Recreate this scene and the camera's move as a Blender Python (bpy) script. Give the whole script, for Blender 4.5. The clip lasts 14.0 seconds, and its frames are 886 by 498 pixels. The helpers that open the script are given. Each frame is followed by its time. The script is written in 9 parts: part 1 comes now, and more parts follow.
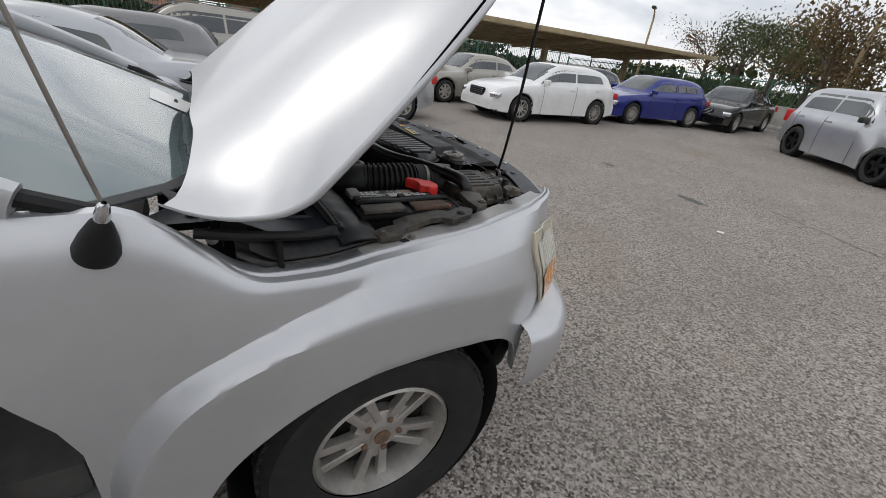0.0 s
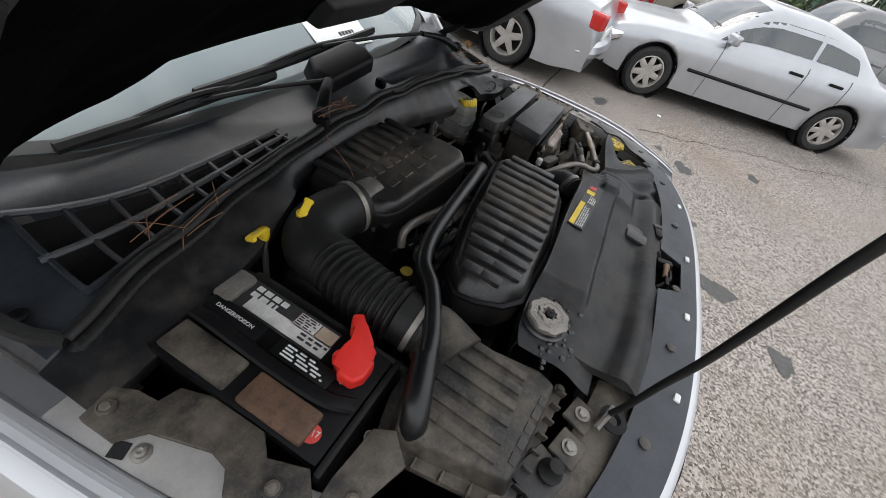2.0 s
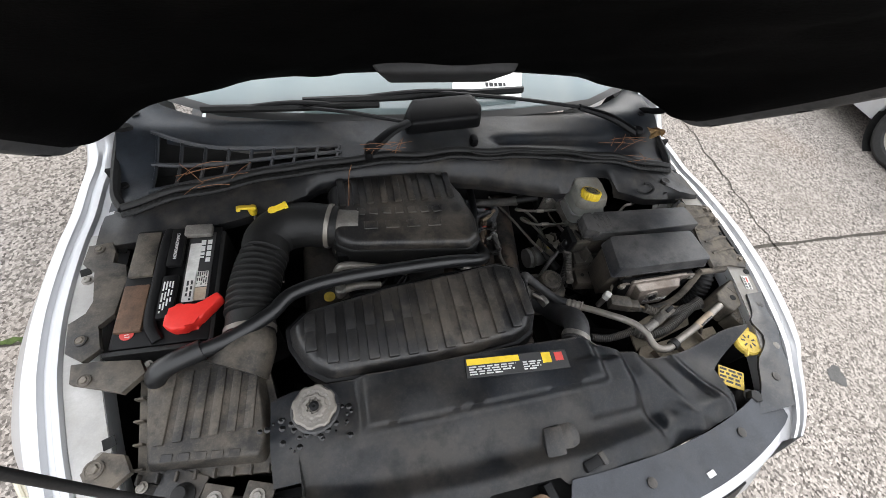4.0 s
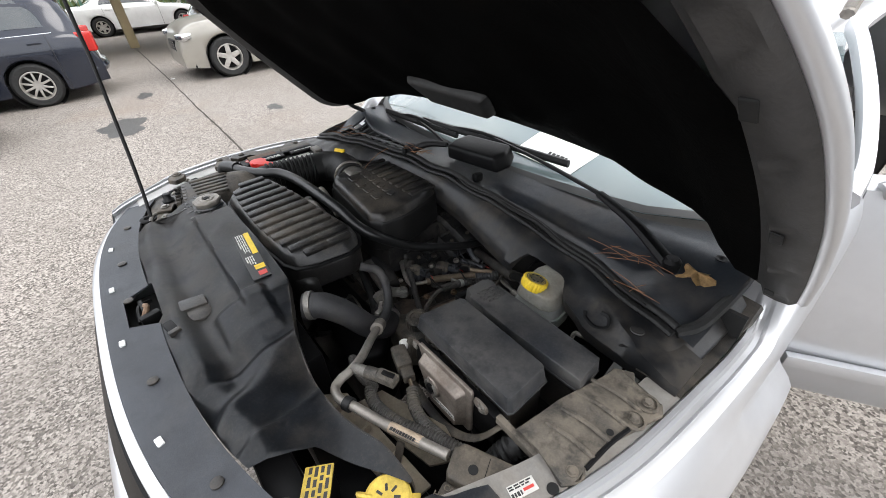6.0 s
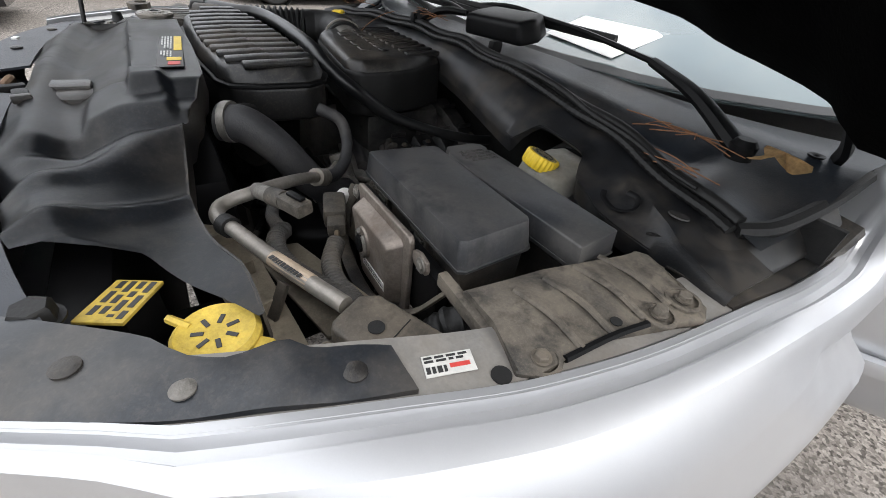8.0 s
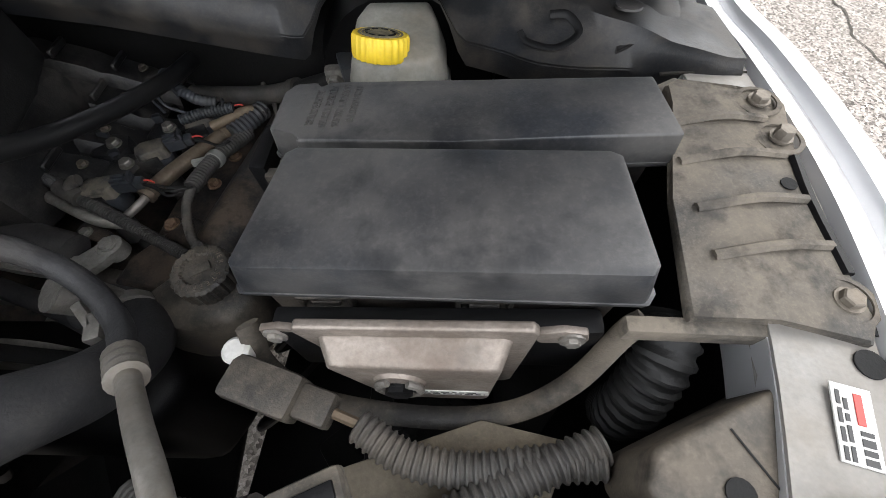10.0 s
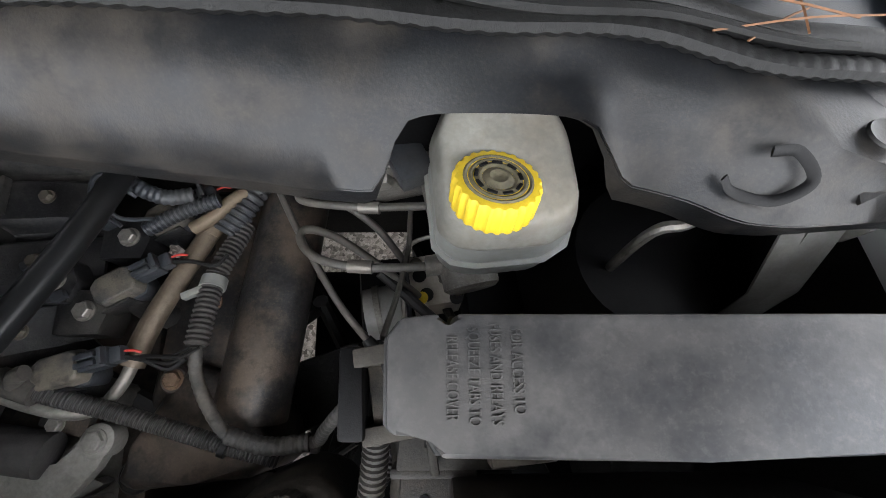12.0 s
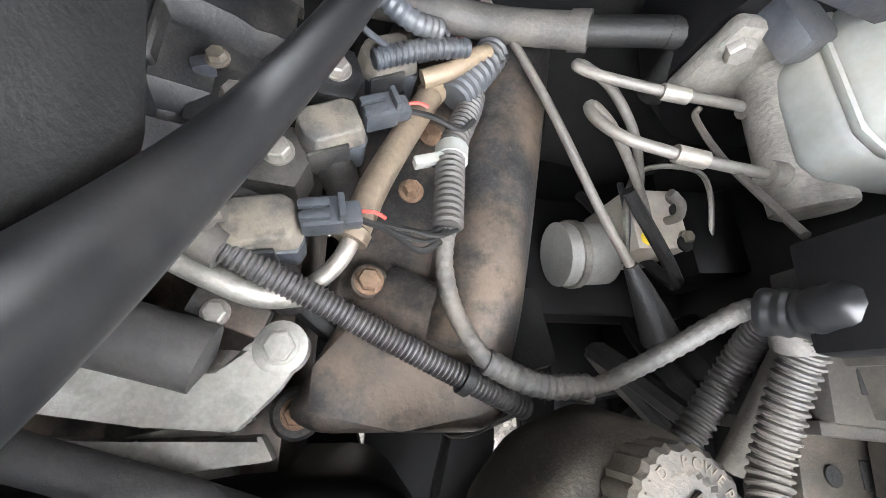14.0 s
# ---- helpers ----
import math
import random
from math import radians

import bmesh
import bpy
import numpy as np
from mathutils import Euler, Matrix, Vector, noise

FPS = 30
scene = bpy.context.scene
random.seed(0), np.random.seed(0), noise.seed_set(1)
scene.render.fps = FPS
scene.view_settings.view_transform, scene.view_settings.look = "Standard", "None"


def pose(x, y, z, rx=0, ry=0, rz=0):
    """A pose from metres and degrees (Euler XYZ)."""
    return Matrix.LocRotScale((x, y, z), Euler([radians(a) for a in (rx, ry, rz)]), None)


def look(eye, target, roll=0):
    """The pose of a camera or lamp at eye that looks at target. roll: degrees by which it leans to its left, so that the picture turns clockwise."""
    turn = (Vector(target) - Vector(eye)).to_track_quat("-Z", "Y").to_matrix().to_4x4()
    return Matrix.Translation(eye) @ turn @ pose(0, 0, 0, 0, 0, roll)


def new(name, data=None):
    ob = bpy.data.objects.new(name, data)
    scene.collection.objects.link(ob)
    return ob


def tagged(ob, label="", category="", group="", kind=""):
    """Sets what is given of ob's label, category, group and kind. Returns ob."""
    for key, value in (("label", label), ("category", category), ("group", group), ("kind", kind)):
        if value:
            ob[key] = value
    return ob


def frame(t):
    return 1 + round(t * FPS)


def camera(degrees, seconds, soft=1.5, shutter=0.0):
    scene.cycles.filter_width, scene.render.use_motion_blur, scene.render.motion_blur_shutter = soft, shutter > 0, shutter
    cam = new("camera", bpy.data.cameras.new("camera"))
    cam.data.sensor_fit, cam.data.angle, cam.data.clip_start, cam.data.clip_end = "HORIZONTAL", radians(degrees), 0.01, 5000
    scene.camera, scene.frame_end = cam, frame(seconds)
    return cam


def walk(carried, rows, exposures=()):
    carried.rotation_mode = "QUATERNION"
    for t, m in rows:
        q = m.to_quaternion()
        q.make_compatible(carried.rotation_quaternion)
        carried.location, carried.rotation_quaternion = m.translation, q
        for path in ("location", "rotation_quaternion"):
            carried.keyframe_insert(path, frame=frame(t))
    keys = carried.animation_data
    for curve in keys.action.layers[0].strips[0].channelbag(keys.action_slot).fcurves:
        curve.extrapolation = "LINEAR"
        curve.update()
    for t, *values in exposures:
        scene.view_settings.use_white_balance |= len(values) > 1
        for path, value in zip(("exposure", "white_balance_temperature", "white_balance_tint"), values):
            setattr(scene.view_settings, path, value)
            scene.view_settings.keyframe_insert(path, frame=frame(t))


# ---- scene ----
cam = camera(95.36, 14.0, soft=0.75)
PATH = [
    (0.0, (-1.6550, 1.2835, 1.4889), (-1.1972, 0.9965, 1.2191), 7.4),
    (0.5, (-1.2190, 0.9585, 1.4772), (-0.7410, 0.7460, 1.1870), 9.8),
    (1.0, (-1.0631, 0.7737, 1.4935), (-0.5732, 0.6624, 1.1654), 13.36),
    (1.5, (-0.9605, 0.6513, 1.5575), (-0.4934, 0.6544, 1.1809), 16.63),
    (2.0, (-0.8845, 0.5804, 1.6533), (-0.4542, 0.6748, 1.2459), 20.28),
    (2.5, (-0.8394, 0.4866, 1.7067), (-0.4555, 0.6572, 1.2783), 22.10),
    (3.0, (-0.7576, 0.3766, 1.7951), (-0.4420, 0.6061, 1.3393), 23.18),
    (3.5, (-0.5267, 0.2970, 1.8525), (-0.2970, 0.5903, 1.3821), 17.74),
    (4.0, (-0.2675, 0.2615, 1.9242), (-0.1253, 0.5823, 1.4375), 13.38),
    (4.2, (-0.1075, 0.2471, 1.9660), (-0.0190, 0.5681, 1.4669), 9.43),
    (6.3, (1.0509, 0.4244, 1.6269), (0.6109, 0.6851, 1.3132), 0.49),
    (6.5, (1.0865, 0.4722, 1.5916), (0.6189, 0.7024, 1.2944), 3.22),
    (7.0, (1.1812, 0.5301, 1.5415), (0.6766, 0.6829, 1.2553), 7.73),
    (7.2, (1.1719, 0.5271, 1.4911), (0.6734, 0.6784, 1.1934), 7.52),
    (9.3, (0.6115, 0.3777, 1.2776), (0.5581, 0.7339, 0.7978), 1.47),
    (9.5, (0.6026, 0.4364, 1.2995), (0.5619, 0.7704, 0.8028), -1.46),
    (10.0, (0.6005, 0.5680, 1.3096), (0.5789, 0.8730, 0.7933), -3.31),
    (10.5, (0.6053, 0.6836, 1.3218), (0.5962, 0.9372, 0.7781), -4.64),
    (11.0, (0.6252, 0.7839, 1.3166), (0.6181, 1.0082, 0.7601), -7.23),
    (11.5, (0.5952, 0.8448, 1.3301), (0.5989, 1.0349, 0.7611), -6.51),
    (12.0, (0.4559, 0.8680, 1.2997), (0.4935, 1.0503, 0.7293), 5.74),
    (12.5, (0.3415, 0.8727, 1.2586), (0.4069, 1.0472, 0.6883), 15.79),
    (13.0, (0.2517, 0.8363, 1.2053), (0.3604, 1.0191, 0.6443), 27.32),
    (13.5, (0.1947, 0.8026, 1.1472), (0.3232, 1.0079, 0.5982), 30.52),
    (14.0, (0.1644, 0.8203, 1.1262), (0.2852, 1.0171, 0.5724), 33.48),
]
EXPOSE = [(0.0, -0.6), (0.5, -0.65), (1.0, -0.7), (1.6, -0.25), (2.0, 0.15), (2.5, 0.4), (3.0, 0.65), (4.2, 0.85), (6.3, 0.7), (7.2, 0.52), (9.3, 0.75), (10.0, 1.25), (10.5, 1.58), (11.5, 1.70), (12.0, 2.05), (12.5, 2.8), (13.0, 3.65), (13.5, 4.2), (14.0, 4.4)]
walk(cam, [(t, look(eye, target, roll)) for t, eye, target, roll in PATH], EXPOSE)


# ---- sky and sun ----
world = bpy.data.worlds.new("sky")
scene.world = world
world.use_nodes = True
wn, wl = world.node_tree.nodes, world.node_tree.links
wn.clear()
w_out = wn.new("ShaderNodeOutputWorld")
w_sky = wn.new("ShaderNodeTexSky")
w_sky.sky_type = "NISHITA"
w_sky.sun_disc = False
w_sky.sun_elevation = radians(45)
w_sky.sun_rotation = radians(45)
w_sky.air_density, w_sky.dust_density = 1.0, 3.0
w_bg = wn.new("ShaderNodeBackground")
w_bg.inputs["Strength"].default_value = 0.10
wl.new(w_sky.outputs["Color"], w_bg.inputs["Color"])
# cloud cover over the whole dome
w_tc = wn.new("ShaderNodeTexCoord")
w_map = wn.new("ShaderNodeMapping")
w_map.inputs["Scale"].default_value = (1.6, 1.6, 5.0)
wl.new(w_tc.outputs["Generated"], w_map.inputs["Vector"])
w_nz = wn.new("ShaderNodeTexNoise")
w_nz.inputs["Scale"].default_value = 1.9
w_nz.inputs["Detail"].default_value = 9.0
w_nz.inputs["Roughness"].default_value = 0.58
w_nz.inputs["Distortion"].default_value = 0.35
wl.new(w_map.outputs["Vector"], w_nz.inputs["Vector"])
w_cr = wn.new("ShaderNodeValToRGB")
w_cr.color_ramp.elements[0].position = 0.36
w_cr.color_ramp.elements[0].color = (0.52, 0.55, 0.61, 1)
w_cr.color_ramp.elements[1].position = 0.62
w_cr.color_ramp.elements[1].color = (0.93, 0.93, 0.93, 1)
wl.new(w_nz.outputs["Fac"], w_cr.inputs["Fac"])
w_cl = wn.new("ShaderNodeBackground")
w_cl.inputs["Strength"].default_value = 2.1
wl.new(w_cr.outputs["Color"], w_cl.inputs["Color"])
w_mix = wn.new("ShaderNodeMixShader")
w_mix.inputs["Fac"].default_value = 0.85
wl.new(w_bg.outputs["Background"], w_mix.inputs[1])
wl.new(w_cl.outputs["Background"], w_mix.inputs[2])
wl.new(w_mix.outputs["Shader"], w_out.inputs["Surface"])

sun = new("sun", bpy.data.lights.new("sun", "SUN"))
sun.data.energy = 0.75
sun.data.angle = radians(30)
sun.data.color = (1.0, 0.97, 0.92)
sun.rotation_euler = (radians(45), 0, radians(135))


# ---- materials ----
def material(name, color, rough=0.6, metal=0.0, var=0.25, scale=12.0, fine=160.0, bump=0.15, bump_scale=None, dust=0.0,
             dust_color=(0.30, 0.26, 0.21), coat=0.0, flake=0.0, spec=0.5, streak=(1, 1, 1)):
    """A worn surface: base colour varied at two scales, dust on upward faces' noise, fine relief."""
    m = bpy.data.materials.new(name)
    m.use_nodes = True
    n, l = m.node_tree.nodes, m.node_tree.links
    b = n["Principled BSDF"]
    tc = n.new("ShaderNodeTexCoord")
    mp = n.new("ShaderNodeMapping")
    mp.inputs["Scale"].default_value = streak
    l.new(tc.outputs["Object"], mp.inputs["Vector"])

    def noise_node(s, detail, rough_=0.6):
        k = n.new("ShaderNodeTexNoise")
        k.inputs["Scale"].default_value = s
        k.inputs["Detail"].default_value = detail
        k.inputs["Roughness"].default_value = rough_
        l.new(mp.outputs["Vector"], k.inputs["Vector"])
        return k

    big, small = noise_node(scale, 5.0), noise_node(fine, 3.0)
    ramp = n.new("ShaderNodeValToRGB")
    c = color
    ramp.color_ramp.elements[0].position, ramp.color_ramp.elements[1].position = 0.32, 0.70
    ramp.color_ramp.elements[0].color = (c[0] * (1 - var), c[1] * (1 - var), c[2] * (1 - var), 1)
    ramp.color_ramp.elements[1].color = (min(1, c[0] * (1 + var)), min(1, c[1] * (1 + var)), min(1, c[2] * (1 + var)), 1)
    l.new(big.outputs["Fac"], ramp.inputs["Fac"])
    last = ramp.outputs["Color"]
    mul = n.new("ShaderNodeMix")
    mul.data_type, mul.blend_type = "RGBA", "OVERLAY"
    mul.inputs["Factor"].default_value = min(0.8, var * 1.0)
    l.new(last, mul.inputs["A"])
    l.new(small.outputs["Fac"], mul.inputs["B"])
    last = mul.outputs["Result"]
    if dust > 0:
        d1 = noise_node(scale * 0.7, 7.0, 0.66)
        r2 = n.new("ShaderNodeValToRGB")
        r2.color_ramp.elements[0].position = 0.62 - 0.30 * dust
        r2.color_ramp.elements[1].position = 0.76 - 0.22 * dust
        r2.color_ramp.elements[1].color = (dust, dust, dust, 1)
        l.new(d1.outputs["Fac"], r2.inputs["Fac"])
        dm = n.new("ShaderNodeMix")
        dm.data_type = "RGBA"
        l.new(r2.outputs["Color"], dm.inputs["Factor"])
        l.new(last, dm.inputs["A"])
        dm.inputs["B"].default_value = (*dust_color, 1)
        last = dm.outputs["Result"]
        sp = noise_node(scale * 26, 4.0, 0.75)
        r3 = n.new("ShaderNodeValToRGB")
        r3.color_ramp.elements[0].position, r3.color_ramp.elements[1].position = 0.50, 0.66
        r3.color_ramp.elements[1].color = (min(1, dust * 0.26),) * 3 + (1,)
        l.new(sp.outputs["Fac"], r3.inputs["Fac"])
        dm2 = n.new("ShaderNodeMix")
        dm2.data_type = "RGBA"
        l.new(r3.outputs["Color"], dm2.inputs["Factor"])
        l.new(last, dm2.inputs["A"])
        dm2.inputs["B"].default_value = (dust_color[0] * 1.35, dust_color[1] * 1.33, dust_color[2] * 1.3, 1)
        last = dm2.outputs["Result"]
        dk = noise_node(scale * 2.3, 5.0, 0.65)
        r4 = n.new("ShaderNodeValToRGB")
        r4.color_ramp.elements[0].position, r4.color_ramp.elements[1].position = 0.50, 0.68
        r4.color_ramp.elements[1].color = (min(0.85, var * 2),) * 3 + (1,)
        l.new(dk.outputs["Fac"], r4.inputs["Fac"])
        dm3 = n.new("ShaderNodeMix")
        dm3.data_type = "RGBA"
        l.new(r4.outputs["Color"], dm3.inputs["Factor"])
        l.new(last, dm3.inputs["A"])
        dm3.inputs["B"].default_value = (c[0] * 0.55, c[1] * 0.55, c[2] * 0.55, 1)
        last = dm3.outputs["Result"]
        rr = n.new("ShaderNodeMapRange")
        rr.inputs["To Min"].default_value, rr.inputs["To Max"].default_value = rough, min(1, rough + 0.3)
        l.new(r2.outputs["Color"], rr.inputs["Value"])
        l.new(rr.outputs["Result"], b.inputs["Roughness"])
    else:
        rr = n.new("ShaderNodeMapRange")
        rr.inputs["To Min"].default_value, rr.inputs["To Max"].default_value = max(0.02, rough - 0.10), min(1, rough + 0.12)
        l.new(big.outputs["Fac"], rr.inputs["Value"])
        l.new(rr.outputs["Result"], b.inputs["Roughness"])
    l.new(last, b.inputs["Base Color"])
    b.inputs["Metallic"].default_value = metal
    b.inputs["Specular IOR Level"].default_value = spec
    b.inputs["Coat Weight"].default_value = coat
    b.inputs["Coat Roughness"].default_value = 0.06
    if bump > 0:
        k = noise_node(bump_scale or fine, 4.0)
        bp = n.new("ShaderNodeBump")
        bp.inputs["Strength"].default_value = bump
        bp.inputs["Distance"].default_value = 0.0035
        l.new(k.outputs["Fac"], bp.inputs["Height"])
        l.new(bp.outputs["Normal"], b.inputs["Normal"])
    return m


def glass(name, color, rough=0.02, alpha=0.35):
    m = bpy.data.materials.new(name)
    m.use_nodes = True
    n, l = m.node_tree.nodes, m.node_tree.links
    b = n["Principled BSDF"]
    b.inputs["Base Color"].default_value = (*color, 1)
    b.inputs["Roughness"].default_value = rough
    b.inputs["Specular IOR Level"].default_value = 1.0
    b.inputs["Alpha"].default_value = alpha
    b.inputs["Coat Weight"].default_value = 0.6
    b.inputs["Coat Roughness"].default_value = 0.02
    return m


SILVER = material("silver_paint", (0.58, 0.585, 0.60), 0.33, 0.58, 0.04, 3.0, 900.0, 0.02, 700.0, dust=0.06, dust_color=(0.36, 0.34, 0.32), coat=0.2)
# same paint as SILVER_IN, darkened in colour for the dimmer driver's side, with dust
SILVER_IN_DARK = material("darkened_dusty_silver", (0.26, 0.25, 0.235), 0.55, 0.15, 0.2, 11.0, 300.0, 0.06, 300.0, dust=0.6, dust_color=(0.20, 0.175, 0.145))
SILVER_IN = material("silver_inner", (0.44, 0.43, 0.415), 0.45, 0.15, 0.12, 9.0, 300.0, 0.05, 300.0, dust=0.45, dust_color=(0.28, 0.26, 0.225))
PLASTIC = material("black_plastic", (0.013, 0.013, 0.0135), 0.36, 0, 0.5, 8.0, 420.0, 0.18, 600.0, dust=0.55, dust_color=(0.125, 0.104, 0.081), spec=0.5)
SHEEN = material("satin_cover_plastic", (0.020, 0.023, 0.028), 0.30, 0, 0.5, 6.5, 380.0, 0.05, 520.0, dust=0.56, dust_color=(0.110, 0.096, 0.080), spec=0.6)
PLASTIC_DUSTY = material("dusty_plastic", (0.020, 0.019, 0.018), 0.46, 0, 0.5, 9.0, 380.0, 0.2, 500.0, dust=0.74, dust_color=(0.155, 0.130, 0.100), spec=0.45)
COVER_DUST = material("thick_dust_plastic", (0.050, 0.046, 0.041), 0.62, 0, 0.5, 14.0, 300.0, 0.2, 300.0, dust=0.80, dust_color=(0.180, 0.154, 0.122), spec=0.35)
LID = material("smeared_lid", (0.024, 0.026, 0.030), 0.34, 0, 0.45, 7.0, 300.0, 0.06, 500.0, dust=0.66, dust_color=(0.102, 0.096, 0.090), spec=0.5)
# near-black base also puts shade into gaps and the bay's inner walls
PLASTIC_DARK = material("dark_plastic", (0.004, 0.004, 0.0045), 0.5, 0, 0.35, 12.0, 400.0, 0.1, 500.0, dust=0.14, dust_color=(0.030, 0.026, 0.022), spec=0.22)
# silver frame paint darkened to carry the shade under the open bonnet
FRAME_SHADED = material("shaded_frame_paint", (0.034, 0.033, 0.033), 0.6, 0.1, 0.3, 14.0, 300.0, 0.15, 300.0, dust=0.4, dust_color=(0.05, 0.046, 0.042))
STRIP = material("fascia_plastic", (0.040, 0.044, 0.052), 0.5, 0, 0.25, 8.0, 500.0, 0.2, 700.0, dust=0.25, dust_color=(0.11, 0.10, 0.088), spec=0.4)
COWL = material("cowl_plastic", (0.017, 0.021, 0.027), 0.36, 0, 0.4, 6.0, 350.0, 0.18, 480.0, dust=0.42, dust_color=(0.075, 0.064, 0.052), spec=0.5)
APRON = material("dusty_apron_plastic", (0.0105, 0.0115, 0.0135), 0.38, 0, 0.45, 14.0, 320.0, 0.10, 420.0, dust=0.60, dust_color=(0.056, 0.047, 0.037), spec=0.42)
DULL_BOLT = material("dull_bolt", (0.17, 0.15, 0.125), 0.6, 0.5, 0.3, 30.0, 300.0, 0.2, 300.0, dust=0.4, dust_color=(0.20, 0.165, 0.125))
RUBBER = material("black_rubber", (0.010, 0.010, 0.010), 0.55, 0, 0.3, 14.0, 300.0, 0.2, 300.0, dust=0.22, dust_color=(0.06, 0.054, 0.047), spec=0.35)
GREY_HOSE = material("dusty_hose", (0.055, 0.052, 0.049), 0.6, 0, 0.35, 16.0, 300.0, 0.2, 300.0, dust=0.55, dust_color=(0.150, 0.128, 0.102))
GLOSS_HOSE = material("smooth_black_hose", (0.0075, 0.0078, 0.0085), 0.34, 0, 0.3, 12.0, 300.0, 0.02, 300.0, dust=0.28, dust_color=(0.035, 0.032, 0.029), spec=0.5)
# black felt; base cut near zero so the shaded underside goes fully black
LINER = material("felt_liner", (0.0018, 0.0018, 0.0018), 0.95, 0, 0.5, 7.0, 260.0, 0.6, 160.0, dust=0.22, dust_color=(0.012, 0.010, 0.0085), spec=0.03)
ALU = material("cast_aluminium", (0.20, 0.188, 0.170), 0.5, 0.4, 0.4, 14.0, 260.0, 0.3, 260.0, dust=0.5, dust_color=(0.130, 0.110, 0.086))
ALU_CLEAN = material("aluminium_tube", (0.27, 0.25, 0.225), 0.45, 0.55, 0.2, 14.0, 200.0, 0.2, 200.0, dust=0.5, dust_color=(0.22, 0.185, 0.145))
STEEL = material("zinc_bolt", (0.30, 0.285, 0.26), 0.5, 0.7, 0.25, 30.0, 300.0, 0.15, 300.0, dust=0.4, dust_color=(0.20, 0.165, 0.13))
RUST = material("rusty_steel", (0.20, 0.13, 0.085), 0.75, 0.3, 0.4, 30.0, 260.0, 0.4, 260.0)
CHROME = material("chrome", (0.75, 0.76, 0.78), 0.16, 1.0, 0.05, 10.0, 200.0, 0.0)
YELLOW = material("yellow_plastic", (0.78, 0.55, 0.03), 0.5, 0, 0.16, 20.0, 300.0, 0.1, dust=0.16, dust_color=(0.22, 0.18, 0.08))
YELLOW_OLD = material("faded_yellow", (0.56, 0.40, 0.06), 0.6, 0, 0.25, 30.0, 300.0, 0.2, dust=0.35, dust_color=(0.25, 0.2, 0.1))
RED = material("red_plastic", (0.72, 0.03, 0.022), 0.45, 0, 0.12, 20.0, 300.0, 0.05)
RESERVOIR = material("milky_plastic", (0.25, 0.26, 0.252), 0.32, 0, 0.15, 8.0, 160.0, 0.03, dust=0.55, dust_color=(0.21, 0.175, 0.125))
LABEL_WHITE = material("label_paper", (0.62, 0.61, 0.58), 0.5, 0, 0.15, 40.0, 300.0, 0.03, dust=0.4, dust_color=(0.36, 0.33, 0.29))
PRINT_BLACK = material("black_print", (0.03, 0.03, 0.03), 0.5, 0, 0.1, 40.0, 300.0, 0.0)
PRINT_WHITE = material("white_print", (0.60, 0.60, 0.58), 0.5, 0, 0.15, 60.0, 300.0, 0.0)
PRINT_RED = material("red_print", (0.55, 0.06, 0.05), 0.5, 0, 0.1, 40.0, 300.0, 0.0)
LENS_OLD = material("yellowed_lens", (0.60, 0.55, 0.42), 0.22, 0, 0.06, 10.0, 200.0, 0.02, coat=0.5)
LENS_PALE = material("hazed_lens", (0.78, 0.77, 0.70), 0.18, 0, 0.05, 14.0, 200.0, 0.02, coat=0.6)
AMBER = material("amber_lens", (0.80, 0.30, 0.03), 0.2, 0, 0.06, 10.0, 200.0, 0.0, coat=0.5)
TYRE = material("tyre_rubber", (0.014, 0.014, 0.014), 0.7, 0, 0.3, 20.0, 200.0, 0.3, 200.0, dust=0.22, dust_color=(0.07, 0.063, 0.056))
ALLOY = material("alloy_rim", (0.50, 0.48, 0.45), 0.42, 0.7, 0.12, 20.0, 200.0, 0.06, dust=0.35, dust_color=(0.30, 0.26, 0.22))
# near-black base stands for the shade in wells, holes, slots and the deep bay
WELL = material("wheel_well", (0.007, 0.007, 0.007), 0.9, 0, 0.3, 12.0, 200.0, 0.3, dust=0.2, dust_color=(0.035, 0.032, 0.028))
SCREEN = glass("windscreen_glass", (0.17, 0.215, 0.22), 0.03, 0.80)
CAR_GLASS = glass("car_window_glass", (0.035, 0.045, 0.05), 0.03, 0.88)
DASH = material("dash_plastic", (0.10, 0.10, 0.10), 0.8, 0, 0.2, 8.0, 200.0, 0.2)
SEAT = material("seat_cloth", (0.09, 0.085, 0.08), 0.9, 0, 0.2, 10.0, 300.0, 0.3)
PAPER = material("white_paper", (0.80, 0.80, 0.78), 0.7, 0, 0.05, 10.0, 200.0, 0.03)
NEEDLE = material("dry_needle", (0.20, 0.092, 0.042), 0.7, 0, 0.3, 40.0, 300.0, 0.1)
LEAF_DRY = material("dry_leaf", (0.42, 0.27, 0.12), 0.7, 0, 0.35, 60.0, 300.0, 0.3)
BEIGE_STEEL = material("beige_steel", (0.42, 0.33, 0.19), 0.6, 0.05, 0.15, 1.5, 40.0, 0.1, dust=0.2, dust_color=(0.25, 0.2, 0.13))
ROOF_SHEET = material("roof_sheet", (0.40, 0.34, 0.22), 0.55, 0.1, 0.2, 0.8, 30.0, 0.15, dust=0.25, dust_color=(0.2, 0.16, 0.1))
FENCE = material("green_steel", (0.05, 0.13, 0.09), 0.5, 0.1, 0.2, 3.0, 60.0, 0.1)
CONCRETE_WALL = material("concrete_wall", (0.34, 0.33, 0.31), 0.85, 0, 0.2, 1.5, 40.0, 0.3, dust=0.3, dust_color=(0.2, 0.19, 0.17))
BARK = material("bark", (0.10, 0.075, 0.055), 0.9, 0, 0.3, 8.0, 60.0, 0.6)
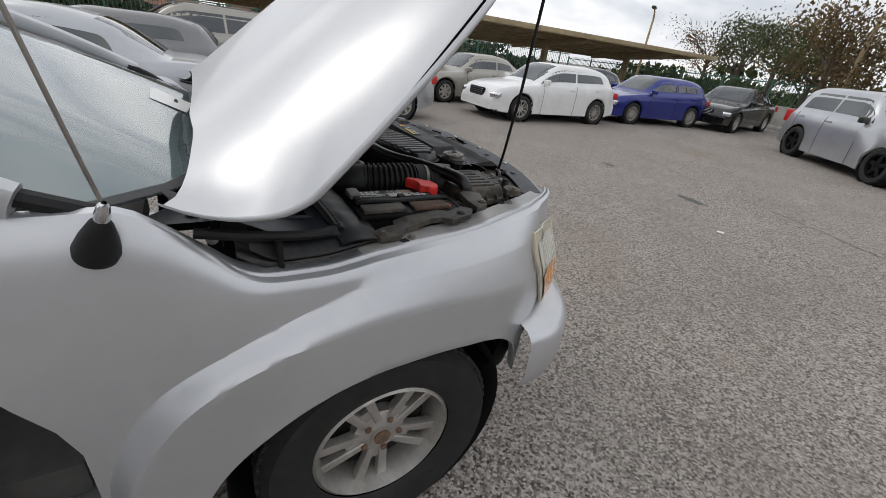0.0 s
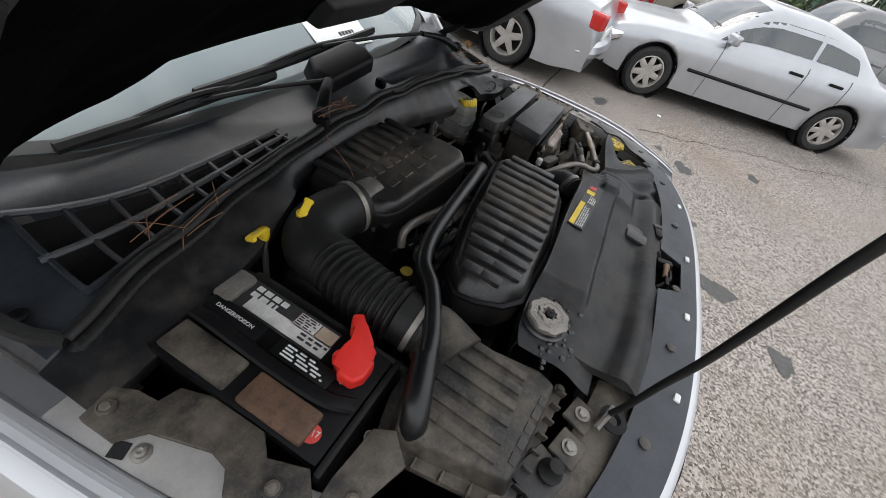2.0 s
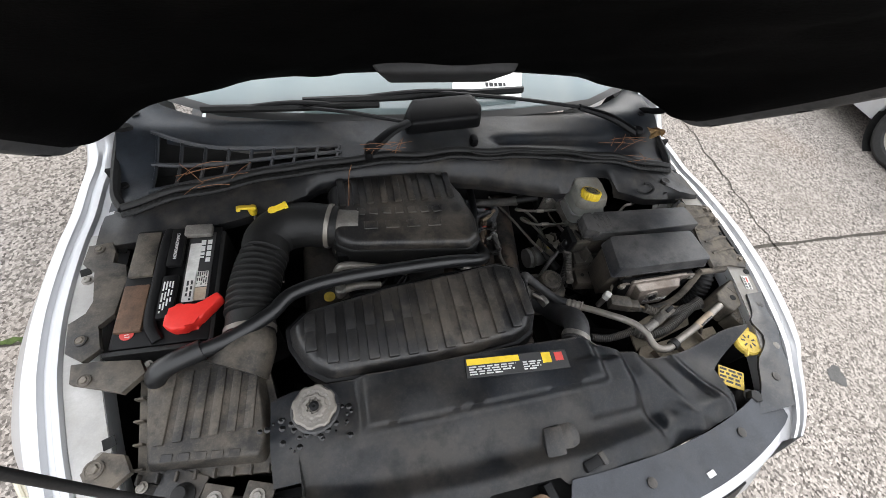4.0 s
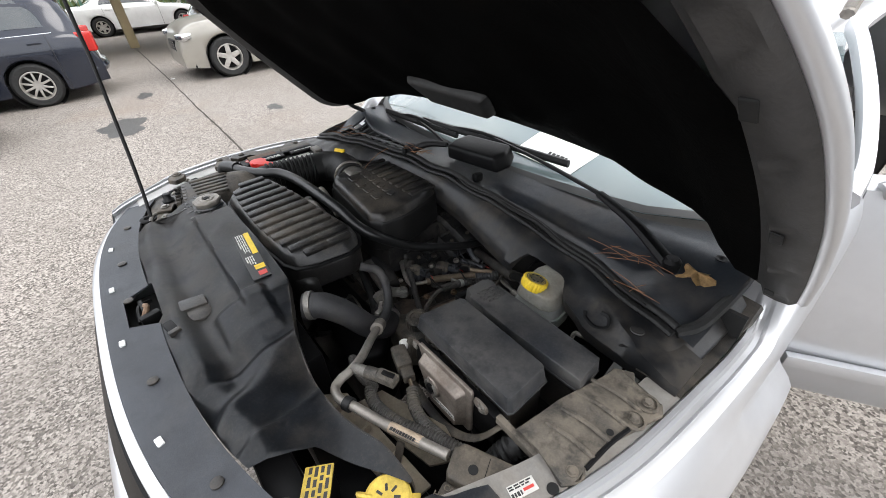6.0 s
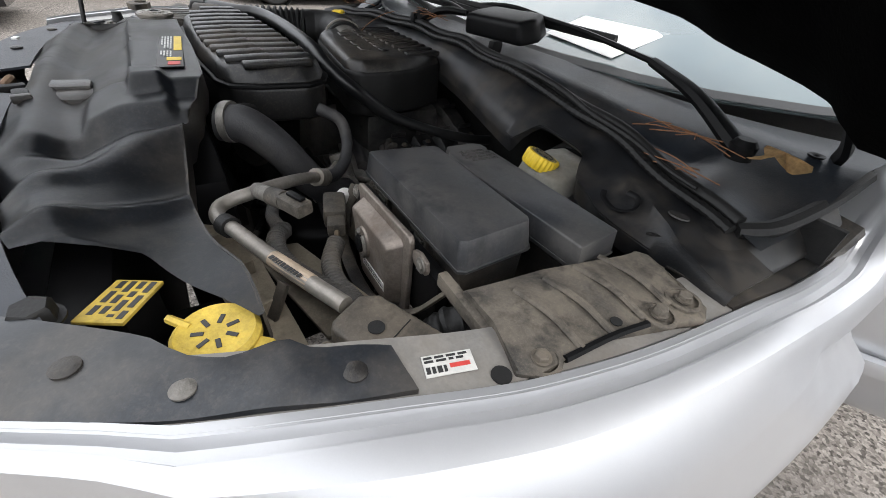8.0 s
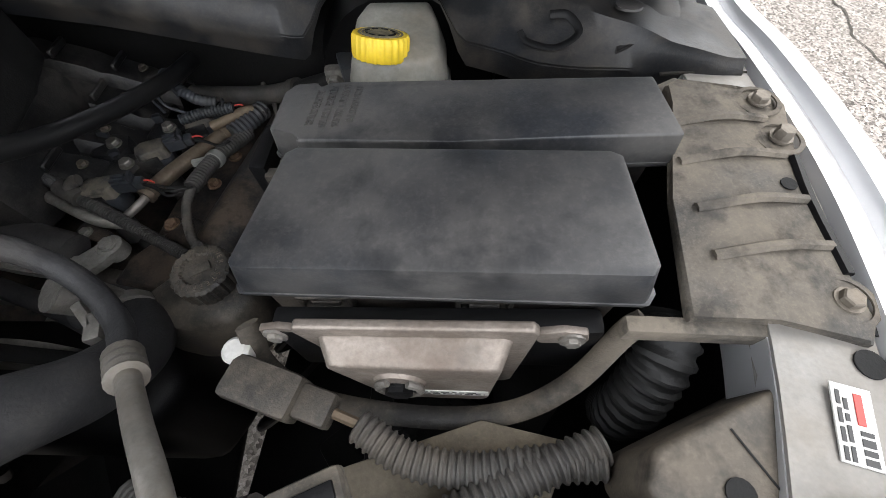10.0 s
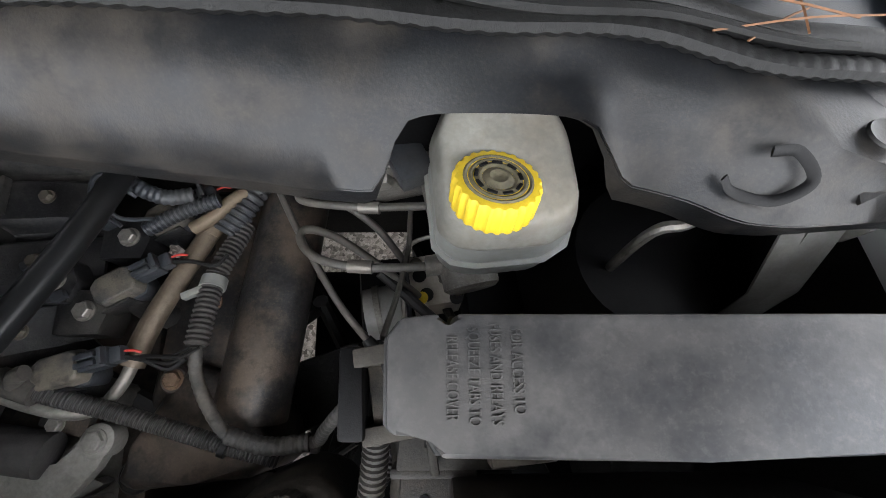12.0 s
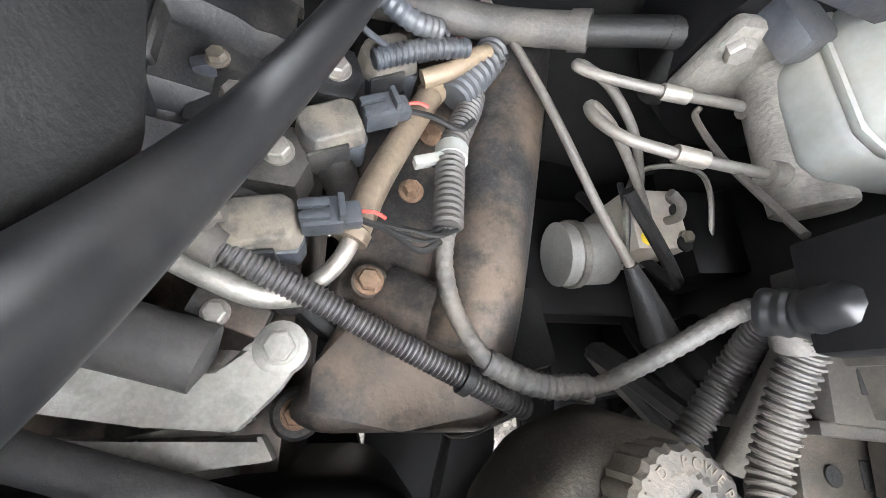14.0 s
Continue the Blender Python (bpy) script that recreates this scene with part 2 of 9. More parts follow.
LEAF_G = material("leaf_green", (0.060, 0.080, 0.022), 0.7, 0, 0.5, 0.9, 20.0, 0.1)
LEAF_A = material("leaf_autumn", (0.13, 0.085, 0.030), 0.7, 0, 0.5, 0.9, 20.0, 0.1)
PINE = material("pine_green", (0.028, 0.045, 0.020), 0.8, 0, 0.4, 0.8, 20.0, 0.1)
BRICKWALL = material("brick_facade", (0.38, 0.22, 0.16), 0.8, 0, 0.15, 0.3, 6.0, 0.1)
PALE_FACADE = material("pale_facade", (0.55, 0.52, 0.48), 0.8, 0, 0.12, 0.3, 6.0, 0.1)
DARK_WIN = material("facade_glass", (0.08, 0.10, 0.12), 0.25, 0, 0.3, 0.5, 6.0, 0.0)
OIL = material("oil_stain_film", (0.062, 0.060, 0.056), 0.55, 0, 0.35, 20.0, 180.0, 0.4, 160.0)
JOINT = material("joint_dirt", (0.055, 0.048, 0.038), 0.95, 0, 0.4, 14.0, 120.0, 0.6)
MOSS = material("moss", (0.06, 0.09, 0.02), 0.95, 0, 0.4, 30.0, 200.0, 0.8)


def paint(name, color, metal=0.35, rough=0.22):
    return material(name, color, rough, metal, 0.06, 2.0, 500.0, 0.0, coat=0.7, dust=0.03, dust_color=(0.22, 0.20, 0.18), spec=0.35)


def ground_material():
    m = bpy.data.materials.new("worn_concrete")
    m.use_nodes = True
    n, l = m.node_tree.nodes, m.node_tree.links
    b = n["Principled BSDF"]
    tc = n.new("ShaderNodeTexCoord")

    def nz(s, d, r=0.6):
        k = n.new("ShaderNodeTexNoise")
        k.inputs["Scale"].default_value, k.inputs["Detail"].default_value, k.inputs["Roughness"].default_value = s, d, r
        l.new(tc.outputs["Object"], k.inputs["Vector"])
        return k

    def rmp(src, p0, c0, p1, c1):
        r = n.new("ShaderNodeValToRGB")
        r.color_ramp.elements[0].position, r.color_ramp.elements[1].position = p0, p1
        r.color_ramp.elements[0].color, r.color_ramp.elements[1].color = (*c0, 1), (*c1, 1)
        l.new(src, r.inputs["Fac"])
        return r.outputs["Color"]

    def mix(a, bb, fac, mode="MIX"):
        k = n.new("ShaderNodeMix")
        k.data_type, k.blend_type = "RGBA", mode
        l.new(a, k.inputs["A"])
        l.new(bb, k.inputs["B"])
        if isinstance(fac, float):
            k.inputs["Factor"].default_value = fac
        else:
            l.new(fac, k.inputs["Factor"])
        return k.outputs["Result"]

    base = rmp(nz(0.55, 6.0, 0.65).outputs["Fac"], 0.33, (0.190, 0.164, 0.139), 0.68, (0.292, 0.262, 0.230))
    grit = n.new("ShaderNodeTexVoronoi")
    grit.inputs["Scale"].default_value = 92.0
    l.new(tc.outputs["Object"], grit.inputs["Vector"])
    stone = rmp(grit.outputs["Color"], 0.15, (0.034, 0.028, 0.023), 0.85, (0.59, 0.53, 0.475))
    worn = rmp(nz(0.9, 5.0).outputs["Fac"], 0.36, (0.50, 0.50, 0.50), 0.66, (0.95, 0.95, 0.95))
    col = mix(base, stone, worn)
    fine = rmp(nz(240.0, 3.0).outputs["Fac"], 0.38, (0.55, 0.55, 0.55), 0.62, (1.0, 1.0, 1.0))
    col = mix(col, fine, 0.7, "MULTIPLY")
    rust = rmp(nz(0.32, 5.0, 0.6).outputs["Fac"], 0.56, (0, 0, 0), 0.74, (0.35, 0.35, 0.35))
    tint = n.new("ShaderNodeRGB")
    tint.outputs[0].default_value = (0.24, 0.165, 0.11, 1)
    col = mix(col, tint.outputs[0], rust)
    spots = rmp(nz(2.2, 4.0, 0.5).outputs["Fac"], 0.66, (0, 0, 0), 0.76, (0.5, 0.5, 0.5))
    dark = n.new("ShaderNodeRGB")
    dark.outputs[0].default_value = (0.12, 0.11, 0.10, 1)
    col = mix(col, dark.outputs[0], spots)
    l.new(col, b.inputs["Base Color"])
    b.inputs["Roughness"].default_value = 0.88
    bp = n.new("ShaderNodeBump")
    bp.inputs["Strength"].default_value = 0.55
    bp.inputs["Distance"].default_value = 0.004
    l.new(grit.outputs["Distance"], bp.inputs["Height"])
    l.new(bp.outputs["Normal"], b.inputs["Normal"])
    return m


GROUND = ground_material()


# ---- builders ----
def mesh_of(name, bm, mat, smooth=True, angle=38):
    bmesh.ops.recalc_face_normals(bm, faces=bm.faces[:])
    me = bpy.data.meshes.new(name)
    if smooth:
        for f in bm.faces:
            f.smooth = True
        lim = radians(angle)
        for e in bm.edges:
            if len(e.link_faces) == 2 and e.calc_face_angle(0) > lim:
                e.smooth = False
    bm.to_mesh(me)
    bm.free()
    me.materials.append(mat)
    return me


def thing(name, at, label, category, group="", kind=""):
    """A top-level thing: an Empty at its base, for its parts."""
    ob = new(name)
    ob.location = at
    ob.empty_display_size = 0.05
    return tagged(ob, label, category, group, kind)


def chain(ob):
    return chain(ob.parent) @ ob.matrix_parent_inverse @ ob.matrix_basis if ob.parent else ob.matrix_basis.copy()


def part(name, bm, mat, parent, label="", smooth=True, angle=38):
    ob = new(name, mesh_of(name, bm, mat, smooth, angle) if isinstance(bm, bmesh.types.BMesh) else bm)
    ob.parent = parent
    if parent is not None:
        ob.matrix_parent_inverse = chain(parent).inverted()
    if label:
        ob["label"] = label
    return ob


def solo(name, bm, mat, label, category, group="", kind="", smooth=True, angle=38):
    return tagged(new(name, mesh_of(name, bm, mat, smooth, angle)), label, category, group, kind)


def V(*a):
    return Vector(a)


def rbox(c, s, bev=0.004, rz=0.0, seg=2, bm=None, taper=1.0, rx=0.0, ry=0.0):
    """A box with rounded edges; taper: size of its top against its base."""
    one = bmesh.new()
    bmesh.ops.create_cube(one, size=1.0)
    for v in one.verts:
        k = taper if v.co.z > 0 else 1.0
        v.co = V(v.co.x * s[0] * k, v.co.y * s[1] * k, v.co.z * s[2])
    if bev > 0:
        bmesh.ops.bevel(one, geom=one.edges[:], offset=min(bev, min(s) * 0.45), segments=seg, profile=0.6, affect="EDGES")
    one.transform(Matrix.Translation(c) @ Euler((radians(rx), radians(ry), radians(rz))).to_matrix().to_4x4())
    return join(bm, one)


def join(bm, one):
    if bm is None:
        return one
    tmp = bpy.data.meshes.new("tmp")
    one.to_mesh(tmp)
    one.free()
    bm.from_mesh(tmp)
    bpy.data.meshes.remove(tmp)
    return bm


def prism(poly, z0, z1, bev=0.003, bm=None, m=None, seg=2, inset=0.0, zf=None):
    """An outline in x, y drawn up from z0 to z1, rounded; inset draws its top in; zf lifts it by a function of x, y."""
    one = bmesh.new()
    lo = [one.verts.new((p[0], p[1], z0)) for p in poly]
    cx, cy = sum(p[0] for p in poly) / len(poly), sum(p[1] for p in poly) / len(poly)
    hi = []
    for p in poly:
        d = math.hypot(p[0] - cx, p[1] - cy) or 1
        k = 1 - inset / d
        hi.append(one.verts.new((cx + (p[0] - cx) * k, cy + (p[1] - cy) * k, z1)))
    one.faces.new(lo[::-1])
    one.faces.new(hi)
    for i in range(len(poly)):
        j = (i + 1) % len(poly)
        one.faces.new((lo[i], lo[j], hi[j], hi[i]))
    if bev > 0:
        bmesh.ops.bevel(one, geom=one.edges[:], offset=bev, segments=seg, profile=0.6, affect="EDGES", clamp_overlap=True)
    if zf:
        for v in one.verts:
            v.co.z += zf(v.co.x, v.co.y)
    if m is not None:
        one.transform(m)
    return join(bm, one)


def smooth_line(pts, step=6):
    """Points along a smooth line through pts."""
    p = [Vector(q) for q in pts]
    if len(p) < 3:
        return [p[0].lerp(p[-1], i / step) for i in range(step + 1)]
    q = [p[0] * 2 - p[1]] + p + [p[-1] * 2 - p[-2]]
    out = []
    for i in range(1, len(q) - 2):
        a, b, c, d = q[i - 1:i + 3]
        for k in range(step):
            t = k / step
            out.append(0.5 * ((2 * b) + (c - a) * t + (2 * a - 5 * b + 4 * c - d) * t * t + (3 * b - a - 3 * c + d) * t ** 3))
    out.append(p[-1])
    return out


def tube(pts, r, seg=10, step=6, bm=None, ridge=0.0, pitch=0.008, close=True, flat=1.0):
    """A pipe along a smooth line. r: a radius or a function of 0..1; ridge, pitch: rings of a corrugated hose."""
    line = smooth_line(pts, step)
    if ridge:
        total = sum((line[i + 1] - line[i]).length for i in range(len(line) - 1))
        count = max(4, int(total / pitch * 4))
        acc, seglen = [0.0], 0.0
        for i in range(len(line) - 1):
            seglen += (line[i + 1] - line[i]).length
            acc.append(seglen)
        fresh, j = [], 0
        for k in range(count + 1):
            s = total * k / count
            while j < len(acc) - 2 and acc[j + 1] < s:
                j += 1
            fresh.append(line[j].lerp(line[j + 1], (s - acc[j]) / max(1e-9, acc[j + 1] - acc[j])))
        line = fresh
    one = bmesh.new()
    rings, up = [], None
    for i, p in enumerate(line):
        t = (line[min(i + 1, len(line) - 1)] - line[max(i - 1, 0)]).normalized()
        if up is None:
            up = t.orthogonal().normalized()
            if abs(t.z) < 0.9:
                up = (V(0, 0, 1) - t * t.z).normalized()
        up = (up - t * up.dot(t)).normalized()
        side = t.cross(up)
        f = i / (len(line) - 1)
        rad = r(f) if callable(r) else r
        if ridge:
            rad += ridge * (0, 1, 1, 0)[i % 4]
        rings.append([one.verts.new(p + (side * math.cos(a) + up * math.sin(a) * flat) * rad)
                      for a in (2 * math.pi * k / seg for k in range(seg))])
    for a, b in zip(rings, rings[1:]):
        for k in range(seg):
            one.faces.new((a[k], a[(k + 1) % seg], b[(k + 1) % seg], b[k]))
    if close:
        one.faces.new(rings[0][::-1])
        one.faces.new(rings[-1])
    return join(bm, one)


def lathe(profile, m=None, seg=24, bm=None, cog=0, cog_d=0.0):
    """Turns (radius, height) pairs about z. cog, cog_d: teeth round the rim."""
    one = bmesh.new()
    rings = []
    for r, z in profile:
        if r <= 1e-6:
            rings.append([one.verts.new((0, 0, z))])
            continue
        ring = []
        for k in range(seg):
            a = 2 * math.pi * k / seg
            rr = r + (cog_d if cog and int(k * cog * 2 / seg) % 2 else 0.0)
            ring.append(one.verts.new((rr * math.cos(a), rr * math.sin(a), z)))
        rings.append(ring)
    for a, b in zip(rings, rings[1:]):
        if len(a) == 1 and len(b) == 1:
            continue
        for k in range(seg):
            j = (k + 1) % seg
            if len(a) == 1:
                one.faces.new((a[0], b[k], b[j]))
            elif len(b) == 1:
                one.faces.new((a[k], a[j], b[0]))
            else:
                one.faces.new((a[k], a[j], b[j], b[k]))
    if m is not None:
        one.transform(m)
    return join(bm, one)


def sheet(rows, thick=0.0, bm=None, shift=(0, 0, -1)):
    """A skin through rows of points; thick gives it a back face, moved along shift, and rims."""
    one = bmesh.new()
    top = [[one.verts.new(p) for p in row] for row in rows]
    for a, b in zip(top, top[1:]):
        for k in range(len(a) - 1):
            one.faces.new((a[k], a[k + 1], b[k + 1], b[k]))
    if thick:
        s = Vector(shift) * thick
        low = [[one.verts.new(v.co + s) for v in row] for row in top]
        for a, b in zip(low, low[1:]):
            for k in range(len(a) - 1):
                one.faces.new((a[k], b[k], b[k + 1], a[k + 1]))
        rim = top[0] + [r[-1] for r in top[1:]] + top[-1][-2::-1] + [r[0] for r in top[-2:0:-1]]
        rim2 = low[0] + [r[-1] for r in low[1:]] + low[-1][-2::-1] + [r[0] for r in low[-2:0:-1]]
        for i in range(len(rim)):
            j = (i + 1) % len(rim)
            one.faces.new((rim[i], rim2[i], rim2[j], rim[j]))
    return join(bm, one)


def hexbolt(at, r=0.007, h=0.006, washer=1.6, bm=None, axis=None):
    m = Matrix.Translation(at)
    if axis is not None:
        m = m @ V(0, 0, 1).rotation_difference(Vector(axis)).to_matrix().to_4x4()
    bm = lathe([(0, 0.002), (r * washer, 0.002), (r * washer, 0), (r * washer * 0.9, 0)][::-1], m, 18, bm)
    bm = lathe([(r * 1.05, 0.001), (r * 1.05, h * 0.85), (r * 0.9, h), (0, h)], m, 6, bm)
    return bm


def lerp(a, b, t):
    return a + (b - a) * t


def curve_at(table, v):
    """A value read off a table of (place, value), along a smooth monotone curve."""
    if v <= table[0][0]:
        return table[0][1]
    if v >= table[-1][0]:
        return table[-1][1]
    n = len(table)
    d = [(table[k + 1][1] - table[k][1]) / (table[k + 1][0] - table[k][0]) for k in range(n - 1)]

    def slope(k):
        if k == 0:
            return d[0]
        if k == n - 1:
            return d[-1]
        return 0.0 if d[k - 1] * d[k] <= 0 else 2 * d[k - 1] * d[k] / (d[k - 1] + d[k])

    for k in range(n - 1):
        (a, p), (b, q) = table[k], table[k + 1]
        if v <= b:
            h = b - a
            t = (v - a) / h
            return p * (2 * t ** 3 - 3 * t * t + 1) + slope(k) * h * (t ** 3 - 2 * t * t + t) + q * (3 * t * t - 2 * t ** 3) + slope(k + 1) * h * (t ** 3 - t * t)
    return table[-1][1]


def smoothstep(a, b, v):
    t = max(0.0, min(1.0, (v - a) / (b - a)))
    return t * t * (3 - 2 * t)


def bars(lines, origin, along, down, height, gap, depth=0.0006, word=0.0, seed=1):
    """Rows of plain printed bars of the given lengths, from origin along one way and down the other."""
    rnd = random.Random(seed)
    a, d = Vector(along).normalized(), Vector(down).normalized()
    nrm = a.cross(d).normalized()
    if nrm.z < 0:
        nrm = -nrm
    bm = bmesh.new()
    for i, length in enumerate(lines):
        x = 0.0
        while x < length:
            w = min(length - x, rnd.uniform(0.6, 1.4) * word) if word else length
            o = Vector(origin) + a * x + d * (i * (height + gap))
            q = [o, o + a * w, o + a * w + d * height, o + d * height]
            lo = [bm.verts.new(p) for p in q]
            hi = [bm.verts.new(p + nrm * depth) for p in q]
            bm.faces.new(hi)
            for k in range(4):
                bm.faces.new((lo[k], lo[(k + 1) % 4], hi[(k + 1) % 4], hi[k]))
            x += w + (word * 0.35 if word else 1)
    return bm


def lettering(text, size, m, depth=0.0006):
    """Words in the built-in font, as a mesh."""
    cu = bpy.data.curves.new("words", "FONT")
    cu.body, cu.size, cu.extrude, cu.align_x, cu.align_y = text, size, depth, "CENTER", "CENTER"
    ob = bpy.data.objects.new("words", cu)
    scene.collection.objects.link(ob)
    bpy.context.view_layer.update()
    me = bpy.data.meshes.new_from_object(ob.evaluated_get(bpy.context.evaluated_depsgraph_get()))
    bpy.data.objects.remove(ob)
    bm = bmesh.new()
    bm.from_mesh(me)
    bpy.data.meshes.remove(me)
    bm.transform(m)
    return bm


# ---- yard: ground, joints, stains ----
def ground():
    bm = bmesh.new()
    ring = [0, 3, 8, 20, 60, 200, 600]
    edges = sorted(set([-r for r in ring] + ring))
    grid = [[bm.verts.new((x, y, 0)) for x in edges] for y in edges]
    for a, b in zip(grid, grid[1:]):
        for k in range(len(a) - 1):
            bm.faces.new((a[k], a[k + 1], b[k + 1], b[k]))
    return solo("ground", bm, GROUND, "worn grey concrete yard with exposed grit", "ground", kind="structure", smooth=False)


ground()


def wiggle_strip(a, b, width, seed, z=0.004, n=60, amp=0.012):
    rnd = random.Random(seed)
    a, b = Vector((*a, 0)), Vector((*b, 0))
    t = (b - a).normalized()
    s = V(-t.y, t.x, 0)
    off = 0.0
    bm = bmesh.new()
    prev = None
    for i in range(n + 1):
        off = off * 0.8 + rnd.uniform(-amp, amp)
        w = width * rnd.uniform(0.55, 1.3) * 0.5
        p = a.lerp(b, i / n) + s * off + V(0, 0, z)
        cur = (bm.verts.new(p - s * w), bm.verts.new(p + s * w))
        if prev:
            bm.faces.new((prev[0], prev[1], cur[1], cur[0]))
        prev = cur
    return bm


for i, (a, b, w, amp) in enumerate([((1.0, 1.27), (14.0, 1.12), 0.022, 0.006), ((-1.0, 1.27), (-15.0, 1.62), 0.025, 0.006),
                                    ((4.2, 0.05), (6.9, -4.6), 0.014, 0.03), ((4.4, -6.4), (-0.7, -4.9), 0.012, 0.03),
                                    ((6.4, -4.5), (3.2, -3.6), 0.008, 0.05), ((2.6, 1.2), (2.9, 7.0), 0.012, 0.02)]):
    solo("pavement_joint", wiggle_strip(a, b, w, i, 0.004, 120, amp), JOINT, "dirt-filled joint in the concrete yard", "joint", "yard joints", "structure", smooth=False)
solo("moss_strip", wiggle_strip((-1.15, 1.275), (-2.4, 1.30), 0.03, 9, 0.008, 60, 0.008), MOSS, "green moss along a joint in the concrete", "moss", kind="stuff", smooth=False)


def stain(at, r, seed, squash=1.0):
    rnd = random.Random(seed)
    bm = bmesh.new()
    ph = [rnd.uniform(0, 6.3) for _ in range(6)]
    c = bm.verts.new((at[0], at[1], 0.003))
    ring = []
    for k in range(40):
        a = 2 * math.pi * k / 40
        rr = r * (1 + 0.16 * math.sin(2 * a + ph[0]) + 0.12 * math.sin(3 * a + ph[1]) + 0.09 * math.sin(5 * a + ph[2]) + 0.06 * math.sin(9 * a + ph[3]))
        ring.append(bm.verts.new((at[0] + rr * math.cos(a), at[1] + rr * squash * math.sin(a), 0.003)))
    for k in range(40):
        bm.faces.new((c, ring[k], ring[(k + 1) % 40]))
    return solo("oil_stain", bm, OIL, "dark dried oil stain on the concrete", "stain", "oil stains", "structure", smooth=False)


for i, (x, y, r, q) in enumerate([(1.85, -0.78, 0.11, 1.2), (1.43, -1.18, 0.09, 0.9), (3.70, -0.53, 0.13, 0.7), (3.95, -0.25, 0.05, 1.0), (4.3, -1.35, 0.09, 0.8),
                                  (2.62, -0.62, 0.05, 0.7), (2.3, 0.4, 0.06, 0.8), (-6.3, 0.38, 0.42, 0.75), (-5.6, 2.3, 0.16, 0.7), (2.9, -4.7, 0.13, 0.5), (1.2, -4.4, 0.22, 0.35),
                                  (4.6, 0.55, 0.14, 0.6), (-8.2, 0.9, 0.25, 0.5)]):
    stain((x, y), r, i, q)
for i, (x, y) in enumerate([(5.0, -0.2), (0.35, -3.55), (-9.3, 1.55)]):
    solo("paper_scrap", rbox((x, y, 0.008), (0.07, 0.05, 0.008), 0.003, 30 * i, 1), PAPER, "small white scrap lying on the concrete", "litter", "scraps")


# ---- parked cars ----
RIMS = {}


def wheel_meshes(R, width, spokes, rim_mat, rim_r):
    key = (R, width, spokes, rim_mat.name)
    if key in RIMS:
        return RIMS[key]
    w = width / 2
    turn = Euler((0, radians(90), 0)).to_matrix().to_4x4()
    ty = lathe([(rim_r, -w * 0.8), (rim_r + 0.015, -w * 0.95), (R - 0.04, -w), (R - 0.008, -w * 0.72), (R, -w * 0.5), (R, w * 0.5), (R - 0.008, w * 0.72),
                (R - 0.04, w), (rim_r + 0.015, w * 0.95), (rim_r, w * 0.8)], turn, 40)
    rm = lathe([(rim_r, w * 0.82), (rim_r - 0.014, w * 0.84), (rim_r - 0.03, w * 0.45), (rim_r - 0.03, -w * 0.7), (rim_r, -w * 0.7)], turn, 40)
    sp = bmesh.new()
    lathe([(0.0, w * 0.62), (0.05, w * 0.60), (0.065, w * 0.45), (0.065, 0.0), (0, 0.0)], turn, 24, sp)
    for k in range(spokes):
        a = 360 * k / spokes
        one = rbox((0, 0, rim_r * 0.56), (0.028, rim_r * (0.42 if spokes < 8 else 0.17), rim_r * 0.84), 0.008, taper=0.75)
        one.transform(Euler((radians(a), 0, 0)).to_matrix().to_4x4() @ Matrix.Translation((w * 0.50, 0, 0)))
        join(sp, one)
    disc = lathe([(rim_r - 0.03, -w * 0.1), (0.0, -w * 0.1)], turn, 24)
    RIMS[key] = (mesh_of("tyre", ty, TYRE), mesh_of("rim", rm, rim_mat), mesh_of("spokes", sp, rim_mat), mesh_of("brake_disc", disc, WELL))
    return RIMS[key]


def wheel(car, at, side, meshes):
    """side: +1 if the wheel faces +x, -1 if it faces -x."""
    rot = Euler((0, 0, 0 if side > 0 else math.pi))
    made = None
    for name, me in zip(("wheel", "tyre", "spokes", "brake_disc"), (meshes[1], meshes[0], meshes[2], meshes[3])):
        ob = new(name, me)
        if made is None:
            ob.parent, made = car, ob
            ob.matrix_parent_inverse = chain(car).inverted()
            ob.location, ob.rotation_euler = at, rot
        else:
            ob.parent = made


